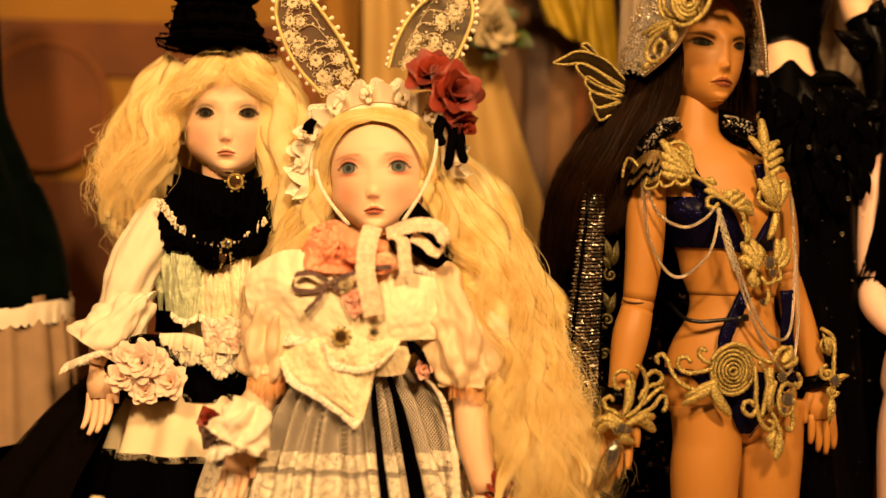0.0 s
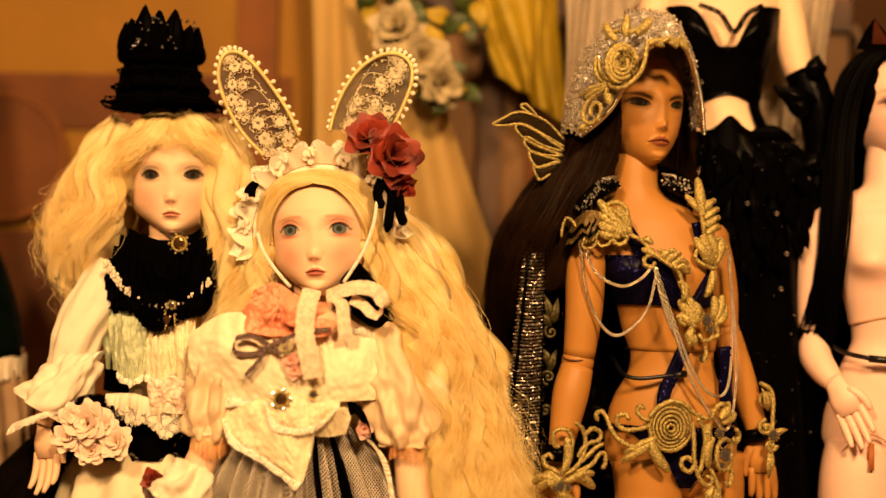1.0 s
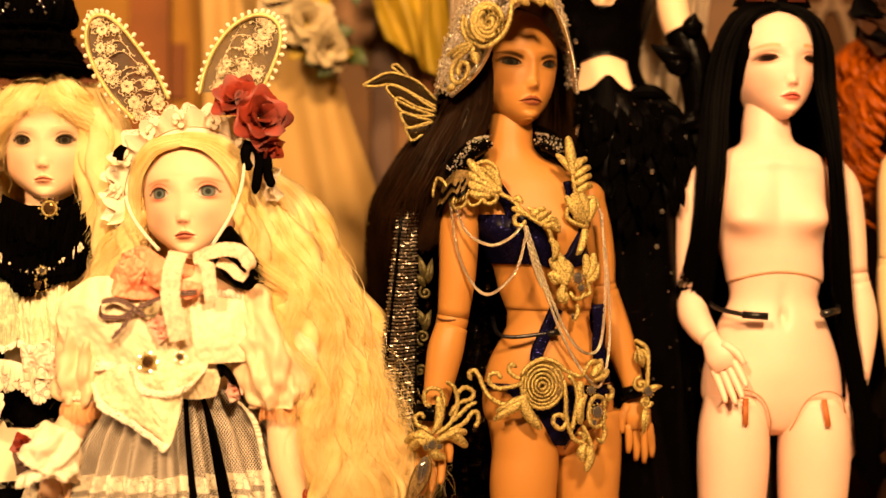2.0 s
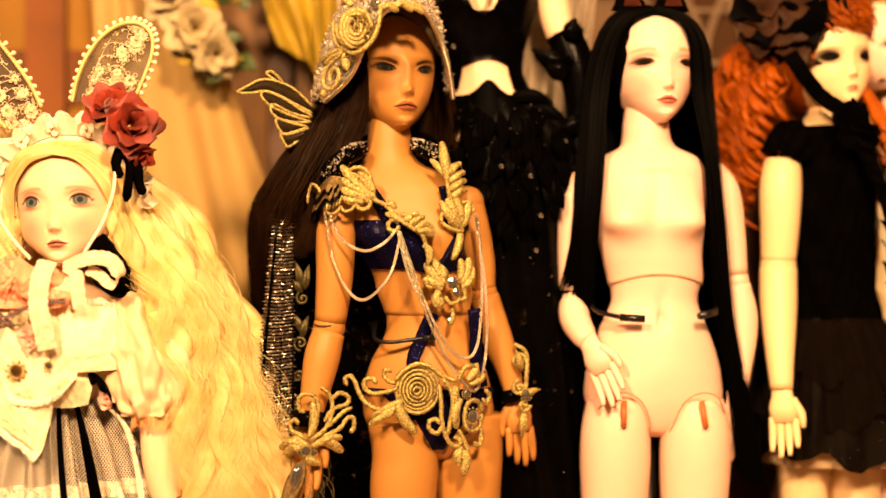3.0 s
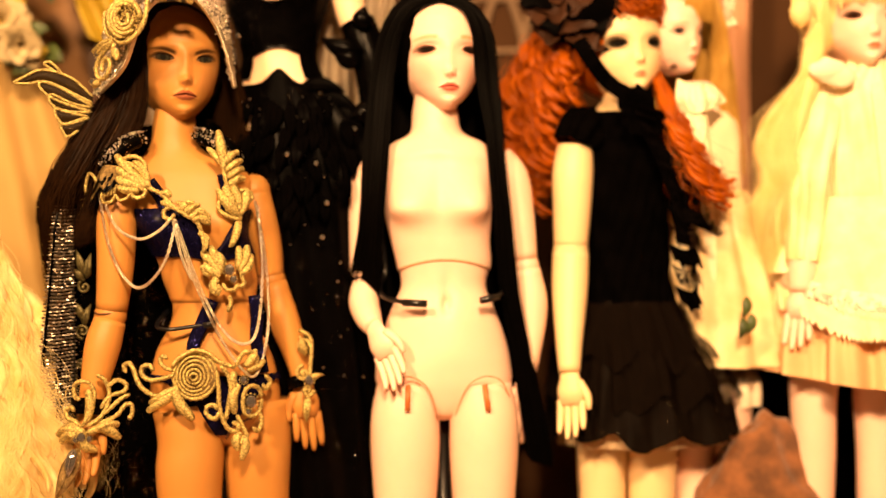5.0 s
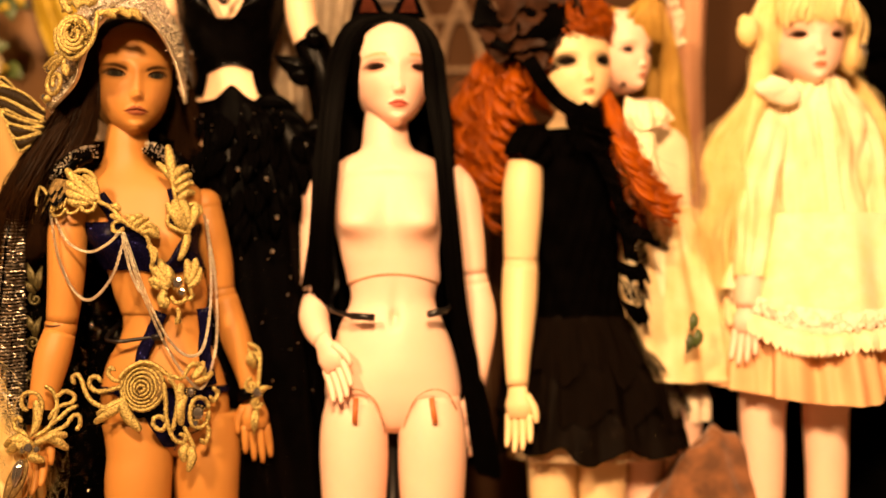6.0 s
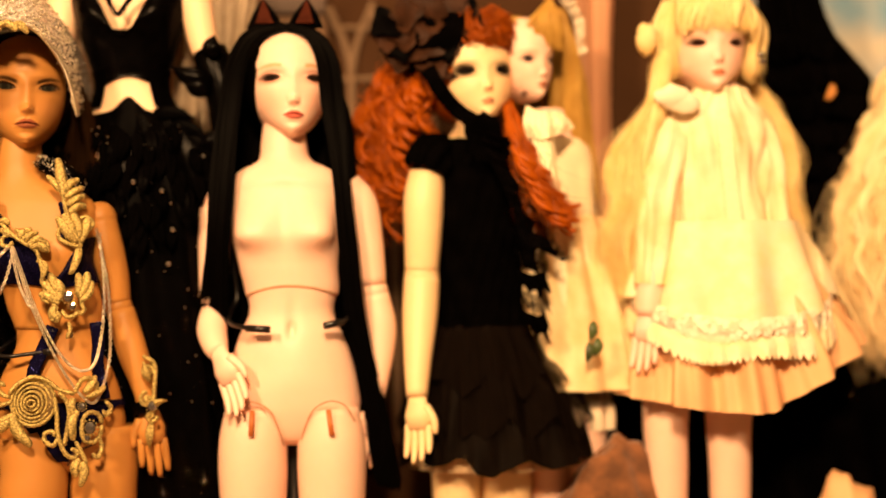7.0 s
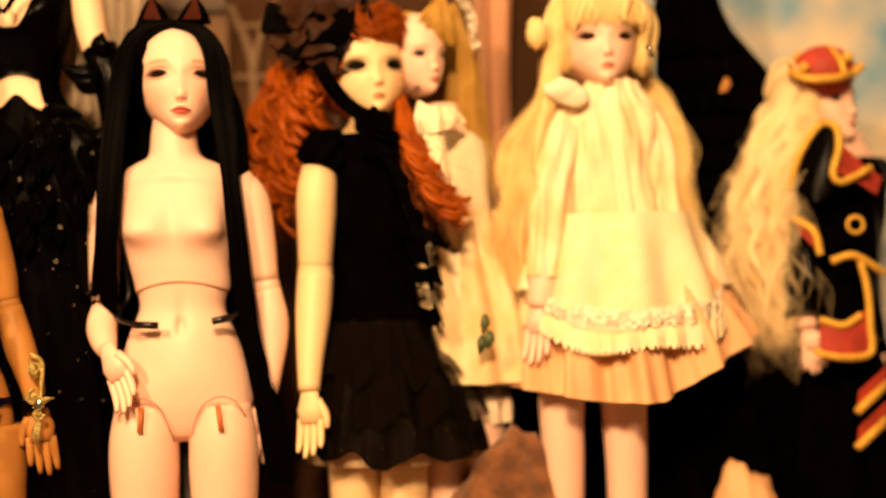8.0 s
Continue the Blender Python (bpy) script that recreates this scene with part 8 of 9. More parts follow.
bow_rnd = random.Random(31)
for j in range(9):  # the tied bow under the chin
    g = Geo()
    petal(g, (0, 0, 0), bow_rnd.random() * 6.28, 0.9 + 0.3 * bow_rnd.random(), 0.017, 0.5, 50 + j)
    turn = Vector((0.1, -1, -0.1)).to_track_quat("Z", "Y").to_matrix()
    g.v = [tuple(turn @ Vector(q) + S(944 + 3 * j, 226 + 5 * j, -0.008)) for q in g.v]
    part("bow_loop", g, black_cloth, bonnet)



def ragged(geo, hem, deep, seed=0.0):
    """Lets a hem rise and fall unevenly."""
    reach = 0.05
    geo.v = [(x, y, z + deep * 1.6 * noise.noise(Vector((x * 38, y * 38, seed))) * max(0.0, 1 - (z - hem.z) / reach)) for x, y, z in geo.v]


dress = thing("dress", "sleeveless black dress with a glitter tulle skirt", "dress", tuple(S(940, 500, 0.0)))
wrinkle = lambda a, v: 0.0014 * math.sin(a * 9 + v * 0.05) + 0.001 * math.sin(a * 21 - v * 0.09)
g = Geo()
body.skin(g, 250, 640, 30, 90, 0.003, wave=wrinkle)
part("bodice", g, black_cloth, dress)
part("sleeve", puff([S(880, 262, 0.03), S(855, 280, 0.018), S(846, 304, 0.016)], [0.012, 0.0190, 0.0175], 9, 0.002, rings=12), black_cloth, dress)
for i in range(7):
    g = Geo()
    v = 330 + 36 * i
    frill(g, [S(992 + 4 * i, v, -0.006), S(1020 + 4 * i, v + 10, -0.010), S(1056, v + 6, 0.0)], 0.016, 0.006, 3, 44, Vector((0.3, -0.2, -1)), scallop=0.4)
    part("side_frill", g, black_lace if i % 2 else black_cloth, dress)
bell = Form(S, [(942, 585, 0.036, 80, 58), (945, 630, 0.036, 105, 74), (955, 700, 0.036, 140, 98), (962, 780, 0.036, 165, 118), (965, 835, 0.036, 178, 128)])
pleat = lambda a, v: (0.0075 * noise.noise(Vector((math.cos(a) * 4, math.sin(a) * 4, v * 0.004))) + 0.0014 * math.sin(a * 17 + 2 * math.sin(a * 3) + v * 0.006) + 0.004 * noise.noise(Vector((math.cos(a) * 12, math.sin(a) * 12, v * 0.012)))) * min(1, (v - 575) / 140)
g = Geo()
bell.skin(g, 588, 826, 24, 170, 0.0, wave=pleat)
ragged(g, S(962, 826, 0.036), 0.008)
glitter = sequin_material("glitter_tulle", (0.0035, 0.0020, 0.0012), (0.9, 0.7, 0.45), 260, 0.05, 0.65)
part("skirt", g, glitter, dress, "black glitter tulle")
for i, (v0, v1, grow) in enumerate(((590, 690, 0.008), (596, 768, 0.005))):
    g = Geo()
    bell.skin(g, v0, v1, 16, 170, grow, (-60, 240), lambda a, v, i=i: 1.4 * pleat(a + 0.9 * (i + 1), v))
    ragged(g, S(962, v1, 0.036), 0.014, 3.0 + i)
    part("overskirt", g, black_tulle, dress, "short layer of sheer black tulle")
g = Geo()
bell.skin(g, 815, 843, 6, 170, -0.012, wave=pleat)
hem_net = net_material("beige_hem_net", (0.50, 0.36, 0.22), 0.0012, 0.17)
part("petticoat", g, hem_net, dress, "pale petticoat under the hem")
g = Geo()
side = Form(S, [(1050, 600, 0.045, 46, 36), (1090, 680, 0.045, 76, 46), (1104, 740, 0.045, 84, 52), (1110, 800, 0.045, 80, 50)])
billow = lambda a, v: 0.0035 * math.sin(a * 9) + 0.004 * noise.noise(Vector((math.cos(a) * 3, math.sin(a) * 3, v * 0.01)))
side.skin(g, 610, 740, 12, 70, 0.0, wave=billow)
part("bustle", g, black_tulle, dress, "sheer black bustle")
g = Geo()
side.skin(g, 650, 786, 12, 70, -0.006, wave=billow)
part("bustle_lining", g, white_cloth, dress)

# ---- doll in the black feather costume ----
S = wolf_at
body = Form(S, [(612, -190, 0.03, 36, 34), (612, -150, 0.03, 60, 40), (612, -120, 0.03, 112, 52), (614, -80, 0.03, 108, 58), (616, -10, 0.03, 96, 60), (618, 60, 0.03, 74, 50), (620, 110, 0.03, 62, 46), (622, 150, 0.03, 76, 52), (624, 200, 0.03, 98, 62), (626, 300, 0.03, 100, 64)])
g = Geo()
body.skin(g, -190, 300, 28, 36, cap=True)
head(g, S(618, -270, 0.0), 0.092, yaw=10, wide=0.92)
limb(g, [S(722, -110, 0.03), S(738, -40, 0.03), S(752, 30, 0.028), S(770, 70, 0.026)], [0.0135, 0.0135, 0.0125, 0.0115])
limb(g, [S(506, -110, 0.03), S(494, -40, 0.03), S(484, 40, 0.03), S(480, 110, 0.03)], [0.0135, 0.0135, 0.0125, 0.0115])
for u in (590, 665):
    limb(g, [S(u, 280, 0.03), S(u, 500, 0.03), S(u, 800, 0.035), S(u, 1200, 0.04), S(u, 1440, 0.04)], [0.025, 0.022, 0.017, 0.015, 0.010])
    g.ball(S(u, 1450, 0.03), 0.013, 12, 8, (0.8, 1.8, 0.6))
whole("doll", g, fair_skin, "pale resin doll in a black corset and feather skirt", "doll", "dolls on the table")
corset = thing("corset", "black sequin corset with a cut-out midriff", "corset", tuple(S(616, 40, 0.0)))
g = Geo()
body.skin(g, -62, 118, 20, 80, 0.002, wave=lambda a, v: 0.006 * math.exp(-((v + 20) / 32) ** 2) * sum(math.exp(-((a - radians(90 + q)) / 0.4) ** 2) for q in (-32, 32)))
mid = S(620, 118, 0.0)
g.v = [(x, y, z + 0.012 * math.exp(-((x - mid.x) / 0.020) ** 2) * max(0, 1 - (z - mid.z) / 0.02)) if y < mid.y + 0.02 else (x, y, z) for x, y, z in g.v]
neck = S(611, -62, 0.0)
g.v = [(x, y, z - 0.036 * math.exp(-((x - neck.x) / 0.017) ** 2) * max(0, 1 - (neck.z - z) / 0.03)) if y < neck.y + 0.02 else (x, y, z) for x, y, z in g.v]
part("bodice", g, black_leather, corset)
g = Geo()
body.skin(g, 148, 215, 10, 60, 0.003)
mid = S(622, 150, 0.0)
g.v = [(x, y, z + (0.010 * math.exp(-((x - mid.x) / 0.010) ** 2) - 0.005) * max(0, 1 - (mid.z - z) / 0.02)) if y < mid.y + 0.02 else (x, y, z) for x, y, z in g.v]
part("waistband", g, black_satin, corset)
for a0, a1 in ((0, 54), (126, 180)):
    g = Geo()
    body.skin(g, 84, 152, 8, 14, 0.003, (a0, a1))
    part("side_strap", g, black_satin, corset)
g = Geo()
g.tube(spline([S(560, -66, -0.004), S(590, -50, -0.014), S(612, -18, -0.018), S(636, -50, -0.014), S(668, -66, -0.004)], 24), 0.0022, 7)
part("edging", g, black_lace, corset)
tail = thing("feather_skirt", "long black skirt of overlapping feathers with glitter", "skirt", tuple(S(650, 300, 0.0)))
dome = Form(S, [(630, 165, 0.03, 78, 56), (645, 200, 0.03, 108, 74), (658, 260, 0.03, 126, 86), (664, 330, 0.03, 128, 90), (668, 450, 0.03, 120, 88), (670, 700, 0.03, 125, 90), (672, 1000, 0.03, 140, 96), (672, 1400, 0.03, 160, 110)])
g = Geo()
dome.skin(g, 168, 1400, 40, 90, 0.0, wave=lambda a, v: 0.003 * math.sin(a * 9 + v * 0.01))
part("underskirt", g, black_sequin, tail)
rnd = random.Random(9)
for i in range(110):
    v = 175 + 190 * (i / 110) + rnd.random() * 14
    a = radians(rnd.uniform(5, 175))
    u, d, wd, q = dome.row(v)
    p = S(u, v, d) + Vector(((wd * S.k + 0.003) * math.cos(a), -(q * S.k + 0.003) * math.sin(a), 0))
    tip = p + Vector((0.012 * math.cos(a) + 0.004 * rnd.gauss(0, 1), -0.008 * math.sin(a), -0.020 - 0.010 * rnd.random()))
    part("feather", leaf(p, tip, 0.0055, 0.001, 0.0006), black_cloth if i % 5 else black_satin, tail)
for i, (u, v) in enumerate(((757, 235), (640, 276), (748, 250), (556, 70), (690, 292), (735, 236), (708, 360), (700, 420), (560, 320))):
    g = Geo()
    g.ball(S(u, v, -0.022 if u < 720 else 0.0), 0.0022, 8, 5)
    part("crystal", g, crystal, tail, smooth=False)
g = Geo()
for i in range(110):  # fine glitter
    v = 180 + 520 * rnd.random() ** 1.5
    a = radians(rnd.uniform(5, 175))
    u, d, wd, q = dome.row(v)
    g.bead(S(u, v, d) + Vector(((wd * S.k + 0.006) * math.cos(a), -(q * S.k + 0.007) * math.sin(a), 0)), 0.0007 + 0.0007 * rnd.random() ** 2)
part("glitter", g, silver, tail, "scattered silver glitter", kind="stuff", smooth=False)
for i, (u0, v0, u1, v1) in enumerate(((690, 175, 768, 212), (700, 180, 780, 260), (720, 210, 776, 300), (660, 160, 740, 170))):
    part("long_feather", leaf(S(u0, v0, 0.01), S(u1, v1, 0.008), 0.006, 0.004, 0.001), black_satin, tail)
glove = thing("claw_glove", "long black glove with curved spikes", "glove", tuple(S(775, 100, 0.02)))
g = Geo()
limb(g, [S(762, 44, 0.027), S(782, 100, 0.024), S(792, 160, 0.022), S(790, 230, 0.02), S(782, 300, 0.02)], [0.0150, 0.0155, 0.0135, 0.011, 0.012])
part("sleeve", g, black_leather, glove)
for u0, v0, u1, v1, b in ((776, 96, 698, 72, 0.004), (780, 60, 776, 16, 0.003), (790, 190, 742, 214, 0.004), (770, 110, 720, 96, 0.003)):
    part("spike", leaf(S(u0, v0, 0.012), S(u1, v1, 0.008), 0.0090, b, 0.006), black_leather, glove)
glove = thing("claw_glove", "long black glove with curved spikes", "glove", tuple(S(480, 140, 0.02)))
g = Geo()
limb(g, [S(482, 100, 0.03), S(478, 200, 0.03), S(480, 300, 0.03)], [0.014, 0.0135, 0.011])
part("sleeve", g, black_leather, glove)
# thin veil behind her shoulders
veil = open_weave("grey_veil", (0.45, 0.36, 0.26), 1500, 50, 0.15, 0.17, solid=0.35)
drape("veil", S, (S(330, -190, 0.07), S(560, -190, 0.07)), (S(360, 260, 0.07), S(480, 260, 0.07)), veil, "thin pale veil hanging behind the dolls", 5, 0.008, 0.002)
drape("veil", S, (S(690, -190, 0.07), S(860, -190, 0.07)), (S(660, 420, 0.07), S(800, 420, 0.07)), veil, "thin pale veil hanging behind the dolls", 5, 0.008, 0.002)

# ---- blonde doll behind ----
S = far_at
body = Form(S, [(1062, 195, 0.03, 28, 28), (1062, 240, 0.03, 40, 34), (1064, 270, 0.03, 66, 44), (1072, 380, 0.03, 66, 46), (1085, 520, 0.03, 74, 54), (1095, 700, 0.03, 90, 62)])
g = Geo()
body.skin(g, 195, 700, 20, 30, cap=True)
face = head(g, S(1058, 148), 0.074, yaw=34, pitch=0, wide=0.92, lips=(0.6, 0.2, 0.12), iris=(0.03, 0.02, 0.02), shade=(0.25, 0.12, 0.06), lid=0.7, blush=0.25)
for u in (1060, 1125):
    limb(g, [S(u, 690, 0.03), S(u, 950, 0.03), S(u, 1340, 0.03)], [0.02, 0.016, 0.010])
    g.ball(S(u, 1349, 0.02), 0.012, 12, 8, (0.8, 1.8, 0.6))
whole("doll", g, pale_skin, "pale resin doll in a cream ruffled dress", "doll", "dolls on the table")
wig = thing("wig", "straight golden blonde doll wig with a white frill", "wig", tuple(S(1060, 40, 0.04)))
g = Geo()
g.ball(face(0, 0.12, 0.10), 0.0325, 24, 16, (0.92, 1.0, 1.0))
part("cap", g, honey_hair, wig)
g = Geo()
strands(g, [[S(1090, 20, 0.02), S(1102, 90, 0.02), S(1108, 200, 0.03), S(1110, 330, 0.035)], [S(1080, 10, 0.05), S(1110, 120, 0.05), S(1125, 260, 0.05), S(1130, 380, 0.05)], [S(1030, 20, 0.06), S(1010, 150, 0.06), S(1000, 330, 0.05)]], 420, 0.004, 0.0012, 0.001, 2, 12, 91)
strands(g, [[S(1066, 0, 0.01), S(1040, 40, 0.0), S(1030, 80, 0.006)], [S(1068, -6, 0.01), S(1085, 30, 0.004), S(1094, 80, 0.012)]], 160, 0.002, 0.0011, 0.0006, 2, 10, 92)
part("lock", g, honey_hair, wig, kind="stuff")
g = Geo()
frill(g, [S(1080, -10, 0.02), S(1108, 30, 0.02), S(1116, 100, 0.03)], 0.012, 0.005, 6, 60, Vector((0.7, -0.5, 0.2)))
part("frill", g, white_lace, wig)
dress = thing("dress", "cream dress with soft ruffles and printed flowers", "dress", tuple(S(1080, 400, 0.0)))
floral = material("cream_floral_cloth", (0.80, 0.66, 0.40), 0.75, second=(0.74, 0.48, 0.22), scale=28, bump=0.3)
g = Geo()
body.skin(g, 250, 560, 20, 60, 0.004)
part("bodice", g, cream_cloth, dress)
bell = Form(S, [(1082, 380, 0.03, 70, 52), (1090, 480, 0.03, 90, 64), (1100, 580, 0.03, 108, 76), (1106, 680, 0.03, 118, 84), (1108, 790, 0.03, 126, 90)])
g = Geo()
bell.skin(g, 390, 700, 22, 120, 0.0, wave=lambda a, v: 0.004 * math.sin(a * 10) * min(1, (v - 370) / 90))
part("skirt", g, floral, dress, "cream cloth with orange and green flowers")
for i, rows in enumerate(((((1026, 188, -0.004), (1058, 200, -0.022), (1086, 198, -0.008)), ((1022, 218, -0.014), (1062, 224, -0.030), (1104, 214, -0.012)), ((1028, 246, -0.014), (1064, 246, -0.032), (1112, 228, -0.010))), (((1040, 238, -0.022), (1062, 240, -0.030), (1076, 236, -0.022)), ((1042, 300, -0.026), (1066, 304, -0.034), (1084, 300, -0.024)), ((1050, 372, -0.028), (1074, 376, -0.036), (1096, 370, -0.026))))):
    g = Geo()
    cloth_patch(g, [[S(*p) for p in r] for r in rows], 0.004, 110, 50, 34, seed=5.0 * i, tall=0.3)
    part("collar_ruffle" if i == 0 else "jabot", g, cream_cloth, dress)
for i, (u, v) in enumerate(((1142, 560), (1136, 596), (1150, 588))):
    part("printed_leaf", leaf(S(u, v, -0.03), S(u - 6, v + 34, -0.03), 0.004, 0.001, 0.0006), green_leaf, dress)

# ---- blonde doll in white ----
S = pale_at
body = Form(S, [(1366, 150, 0.034, 32, 32), (1364, 185, 0.034, 48, 36), (1358, 205, 0.034, 78, 46), (1360, 240, 0.034, 92, 54), (1368, 330, 0.034, 88, 58), (1376, 430, 0.034, 100, 64), (1378, 560, 0.034, 110, 70), (1376, 700, 0.034, 110, 70)])
g = Geo()
body.skin(g, 150, 700, 24, 32, cap=True)
face = head(g, S(1371, 128), 0.088, yaw=3, pitch=0, tilt=0, wide=1.02, lips=(0.70, 0.20, 0.09), iris=(0.040, 0.010, 0.004), shade=(0.50, 0.20, 0.08), lid=0.6, brow=(0.6, 0.4, 0.2, 0.15), blush=0.3, eye=1.15, gap=0.185, slit=0.80, cheek=0.03, white=(0.05, 0.018, 0.008), kiss=0.95, bridge=0.010, lash=1.8)
limb(g, [S(1275, 235, 0.034), S(1262, 330, 0.024), S(1254, 430, 0.014), S(1244, 520, 0.004), S(1240, 560, 0.0)], [0.0145, 0.0155, 0.015, 0.012, 0.0095])
hand_shape(g, S(1241, 550, 0.0), S(1232, 670, -0.006), (1, -0.4, 0), 0.052)
limb(g, [S(1436, 240, 0.034), S(1456, 330, 0.03), S(1474, 430, 0.024), S(1490, 520, 0.018)], [0.0145, 0.0155, 0.014, 0.0115])
for u in (1264, 1379):
    limb(g, [S(u + 6, 680, 0.034), S(u, 760, 0.034), S(u + 2, 870, 0.034), S(u, 1100, 0.038), S(u, 1250, 0.04), S(u, 1332, 0.04)], [0.022, 0.0195, 0.0175, 0.015, 0.012, 0.010], 20, 24)
    g.ball(S(u, 1335, 0.03), 0.013, 12, 8, (0.8, 1.8, 0.6))
whole("doll", g, pale_skin, "pale resin doll with white stockings in a white dress", "doll", "dolls on the table")
wig = thing("wig", "pale blonde doll wig with a straight fringe and ringlets", "wig", tuple(S(1370, 0, 0.05)))
g = Geo()
g.ball(face(0, 0.17, 0.09), 0.0475, 28, 18, (0.92, 1.0, 0.95))
part("cap", g, blonde_pale, wig)
g = Geo()
strands(g, [[face(-0.30, -0.16, 0.48), face(-0.34, -0.38, 0.30), face(-0.35, -0.36, 0.08)], [face(0, -0.20, 0.52), face(0.0, -0.46, 0.36), face(0.0, -0.46, 0.09)], [face(0.30, -0.16, 0.48), face(0.34, -0.38, 0.30), face(0.35, -0.36, 0.08)]], 240, 0.0022, 0.0006, 0.0012, 2, 12, 95, clump=6)
locks(g, [[face(-0.30, -0.16, 0.48), face(-0.34, -0.38, 0.30), face(-0.36, -0.36, 0.06)], [face(0, -0.20, 0.52), face(0.0, -0.46, 0.36), face(0.0, -0.46, 0.12)], [face(0.30, -0.16, 0.48), face(0.34, -0.38, 0.30), face(0.36, -0.36, 0.06)]], 30, 0.0045, 0.0018, 1.2, 18, 96, spread=0.002)
strands(g, [[S(1300, 30, 0.07), S(1290, 200, 0.07), S(1280, 380, 0.07)], [S(1420, 30, 0.07), S(1428, 200, 0.07), S(1436, 380, 0.07)]], 60, 0.004, 0.001, 0.002, 2, 14, 97)
part("fringe", g, blonde_pale, wig, kind="stuff")
for k, (guides, cnt) in enumerate((([[S(1276, 70, 0.02), S(1272, 130, 0.012), S(1258, 200, 0.008), S(1236, 290, 0.012), S(1230, 370, 0.016), S(1220, 460, 0.024), S(1210, 540, 0.03)], [S(1262, 70, 0.03), S(1258, 130, 0.02), S(1244, 200, 0.016), S(1186, 290, 0.016), S(1194, 360, 0.016), S(1160, 430, 0.02), S(1160, 540, 0.034)]], 620), ([[S(1400, 60, 0.07), S(1412, 140, 0.065), S(1446, 190, 0.044), S(1480, 270, 0.030), S(1476, 335, 0.022), S(1496, 420, 0.02)], [S(1406, 60, 0.08), S(1420, 140, 0.075), S(1458, 196, 0.054), S(1496, 280, 0.036), S(1490, 345, 0.026), S(1514, 430, 0.03)]], 480))):
    g = Geo()
    locks(g, guides, 13 if k == 0 else 7, 0.0048 if k == 0 else 0.0036, 0.0030, 2.0, 50, 100 + k, curl=True, spread=0.003, groove=0.06)
    strands(g, guides, cnt * 0.5, 0.0040, 0.0004, 0.0042, 2.0, 34, 100 + k, curl=True, frizz=0.010, clump=20, sheet=False, stray=0.002)
    part("side_lock", g, blonde_pale, wig, kind="stuff")
g = Geo()
g.ball(S(1240, 72, 0.010), 0.0125, 26, 18, (0.72, 0.6, 1.1))
g.v = [tuple(Vector(q) + (Vector(q) - S(1240, 72, 0.010)) * (0.10 * math.sin(14 * (q[0] - q[2]) / 0.0125))) for q in g.v]
part("bun", g, blonde_pale, wig, "looped hair bun")
for sg in (-1, 1):  # straight pieces beside the cheeks
    g = Geo()
    guides = [[face(sg * 0.34, -0.10, 0.42), face(sg * 0.41, -0.25, 0.16), face(sg * 0.39, -0.22, -0.10), face(sg * 0.36, -0.18, -0.30)], [face(sg * 0.38, 0.0, 0.42), face(sg * 0.50, -0.08, 0.16), face(sg * 0.49, -0.06, -0.10), face(sg * 0.43, -0.04, -0.34)]]
    locks(g, guides, 10, 0.0045, 0.0010, 1.0, 24, 130 + sg, spread=0.002, groove=0.08)
    strands(g, guides, 160, 0.0024, 0.0005, 0.0010, 1.5, 14, 132 + sg, clump=8)
    part("cheek_lock", g, blonde_pale, wig, kind="stuff")
for u, v in ((1445, 100), (1448, 112)):
    g = Geo()
    g.ball(S(u, v, -0.004), 0.003, 8, 6)
    part("bead", g, crystal, wig)
dress = thing("dress", "white lace dress with a gold-edged apron and peach skirt", "dress", tuple(S(1376, 450, 0.0)))
# the darker second tone puts the fabric's shading and translucency into the colour
organza = material("ivory_organza", (0.90, 0.78, 0.54), 0.7, second=(0.74, 0.54, 0.27), scale=26, bump=0.4, fine=500)
pleats = lambda a, v: 0.0006 * math.sin(a * 27 + 1.5 * math.sin(v * 0.03)) + 0.0016 * math.sin(a * 11 + v * 0.02) + 0.0012 * math.sin(v * 0.06 + 3 * math.sin(a * 4))
g = Geo()
body.skin(g, 162, 470, 30, 130, 0.005, wave=pleats)
part("bodice", g, organza, dress)
g = Geo()
body.skin(g, 205, 470, 22, 8, 0.0075, (84, 97))
part("placket", g, lace_relief, dress, "smooth pale front band")
for u, v, sz in ((1286, 172, 0.0135), (1304, 184, 0.0110)):
    g = Geo()
    c = S(u, v, 0.0)
    g.ball(c, sz, 30, 20, (1.15, 0.45, 0.9))
    g.v = [tuple(Vector(q) + (Vector(q) - c) * (0.45 * noise.noise(Vector(q) * 75))) for q in g.v]
    part("bow_loop", g, white_cloth, dress)
part("sleeve", puff([S(1290, 205, 0.034), S(1268, 250, 0.026), S(1258, 330, 0.02), S(1254, 420, 0.012), S(1246, 510, 0.004)], [0.014, 0.0195, 0.0185, 0.0165, 0.0125], 7), organza, dress)
part("sleeve", puff([S(1420, 205, 0.034), S(1440, 260, 0.03), S(1458, 350, 0.026), S(1474, 440, 0.02), S(1488, 510, 0.018)], [0.012, 0.0160, 0.0165, 0.0155, 0.0125], 7), organza, dress)
bell = Form(S, [(1376, 400, 0.034, 108, 74), (1378, 470, 0.034, 135, 92), (1380, 540, 0.034, 160, 108), (1380, 640, 0.034, 180, 120), (1380, 740, 0.034, 192, 128)])
cream_gold = material("cream_gold_lace", (0.84, 0.69, 0.40), 0.7, second=(0.86, 0.74, 0.52), scale=70, bump=0.8, fine=500)
folds = lambda a, v: 0.005 * math.sin(a * 9 + 0.4) * min(1, (v - 390) / 100)
g = Geo()
bell.skin(g, 405, 552, 22, 150, 0.012, (0, 180), folds)
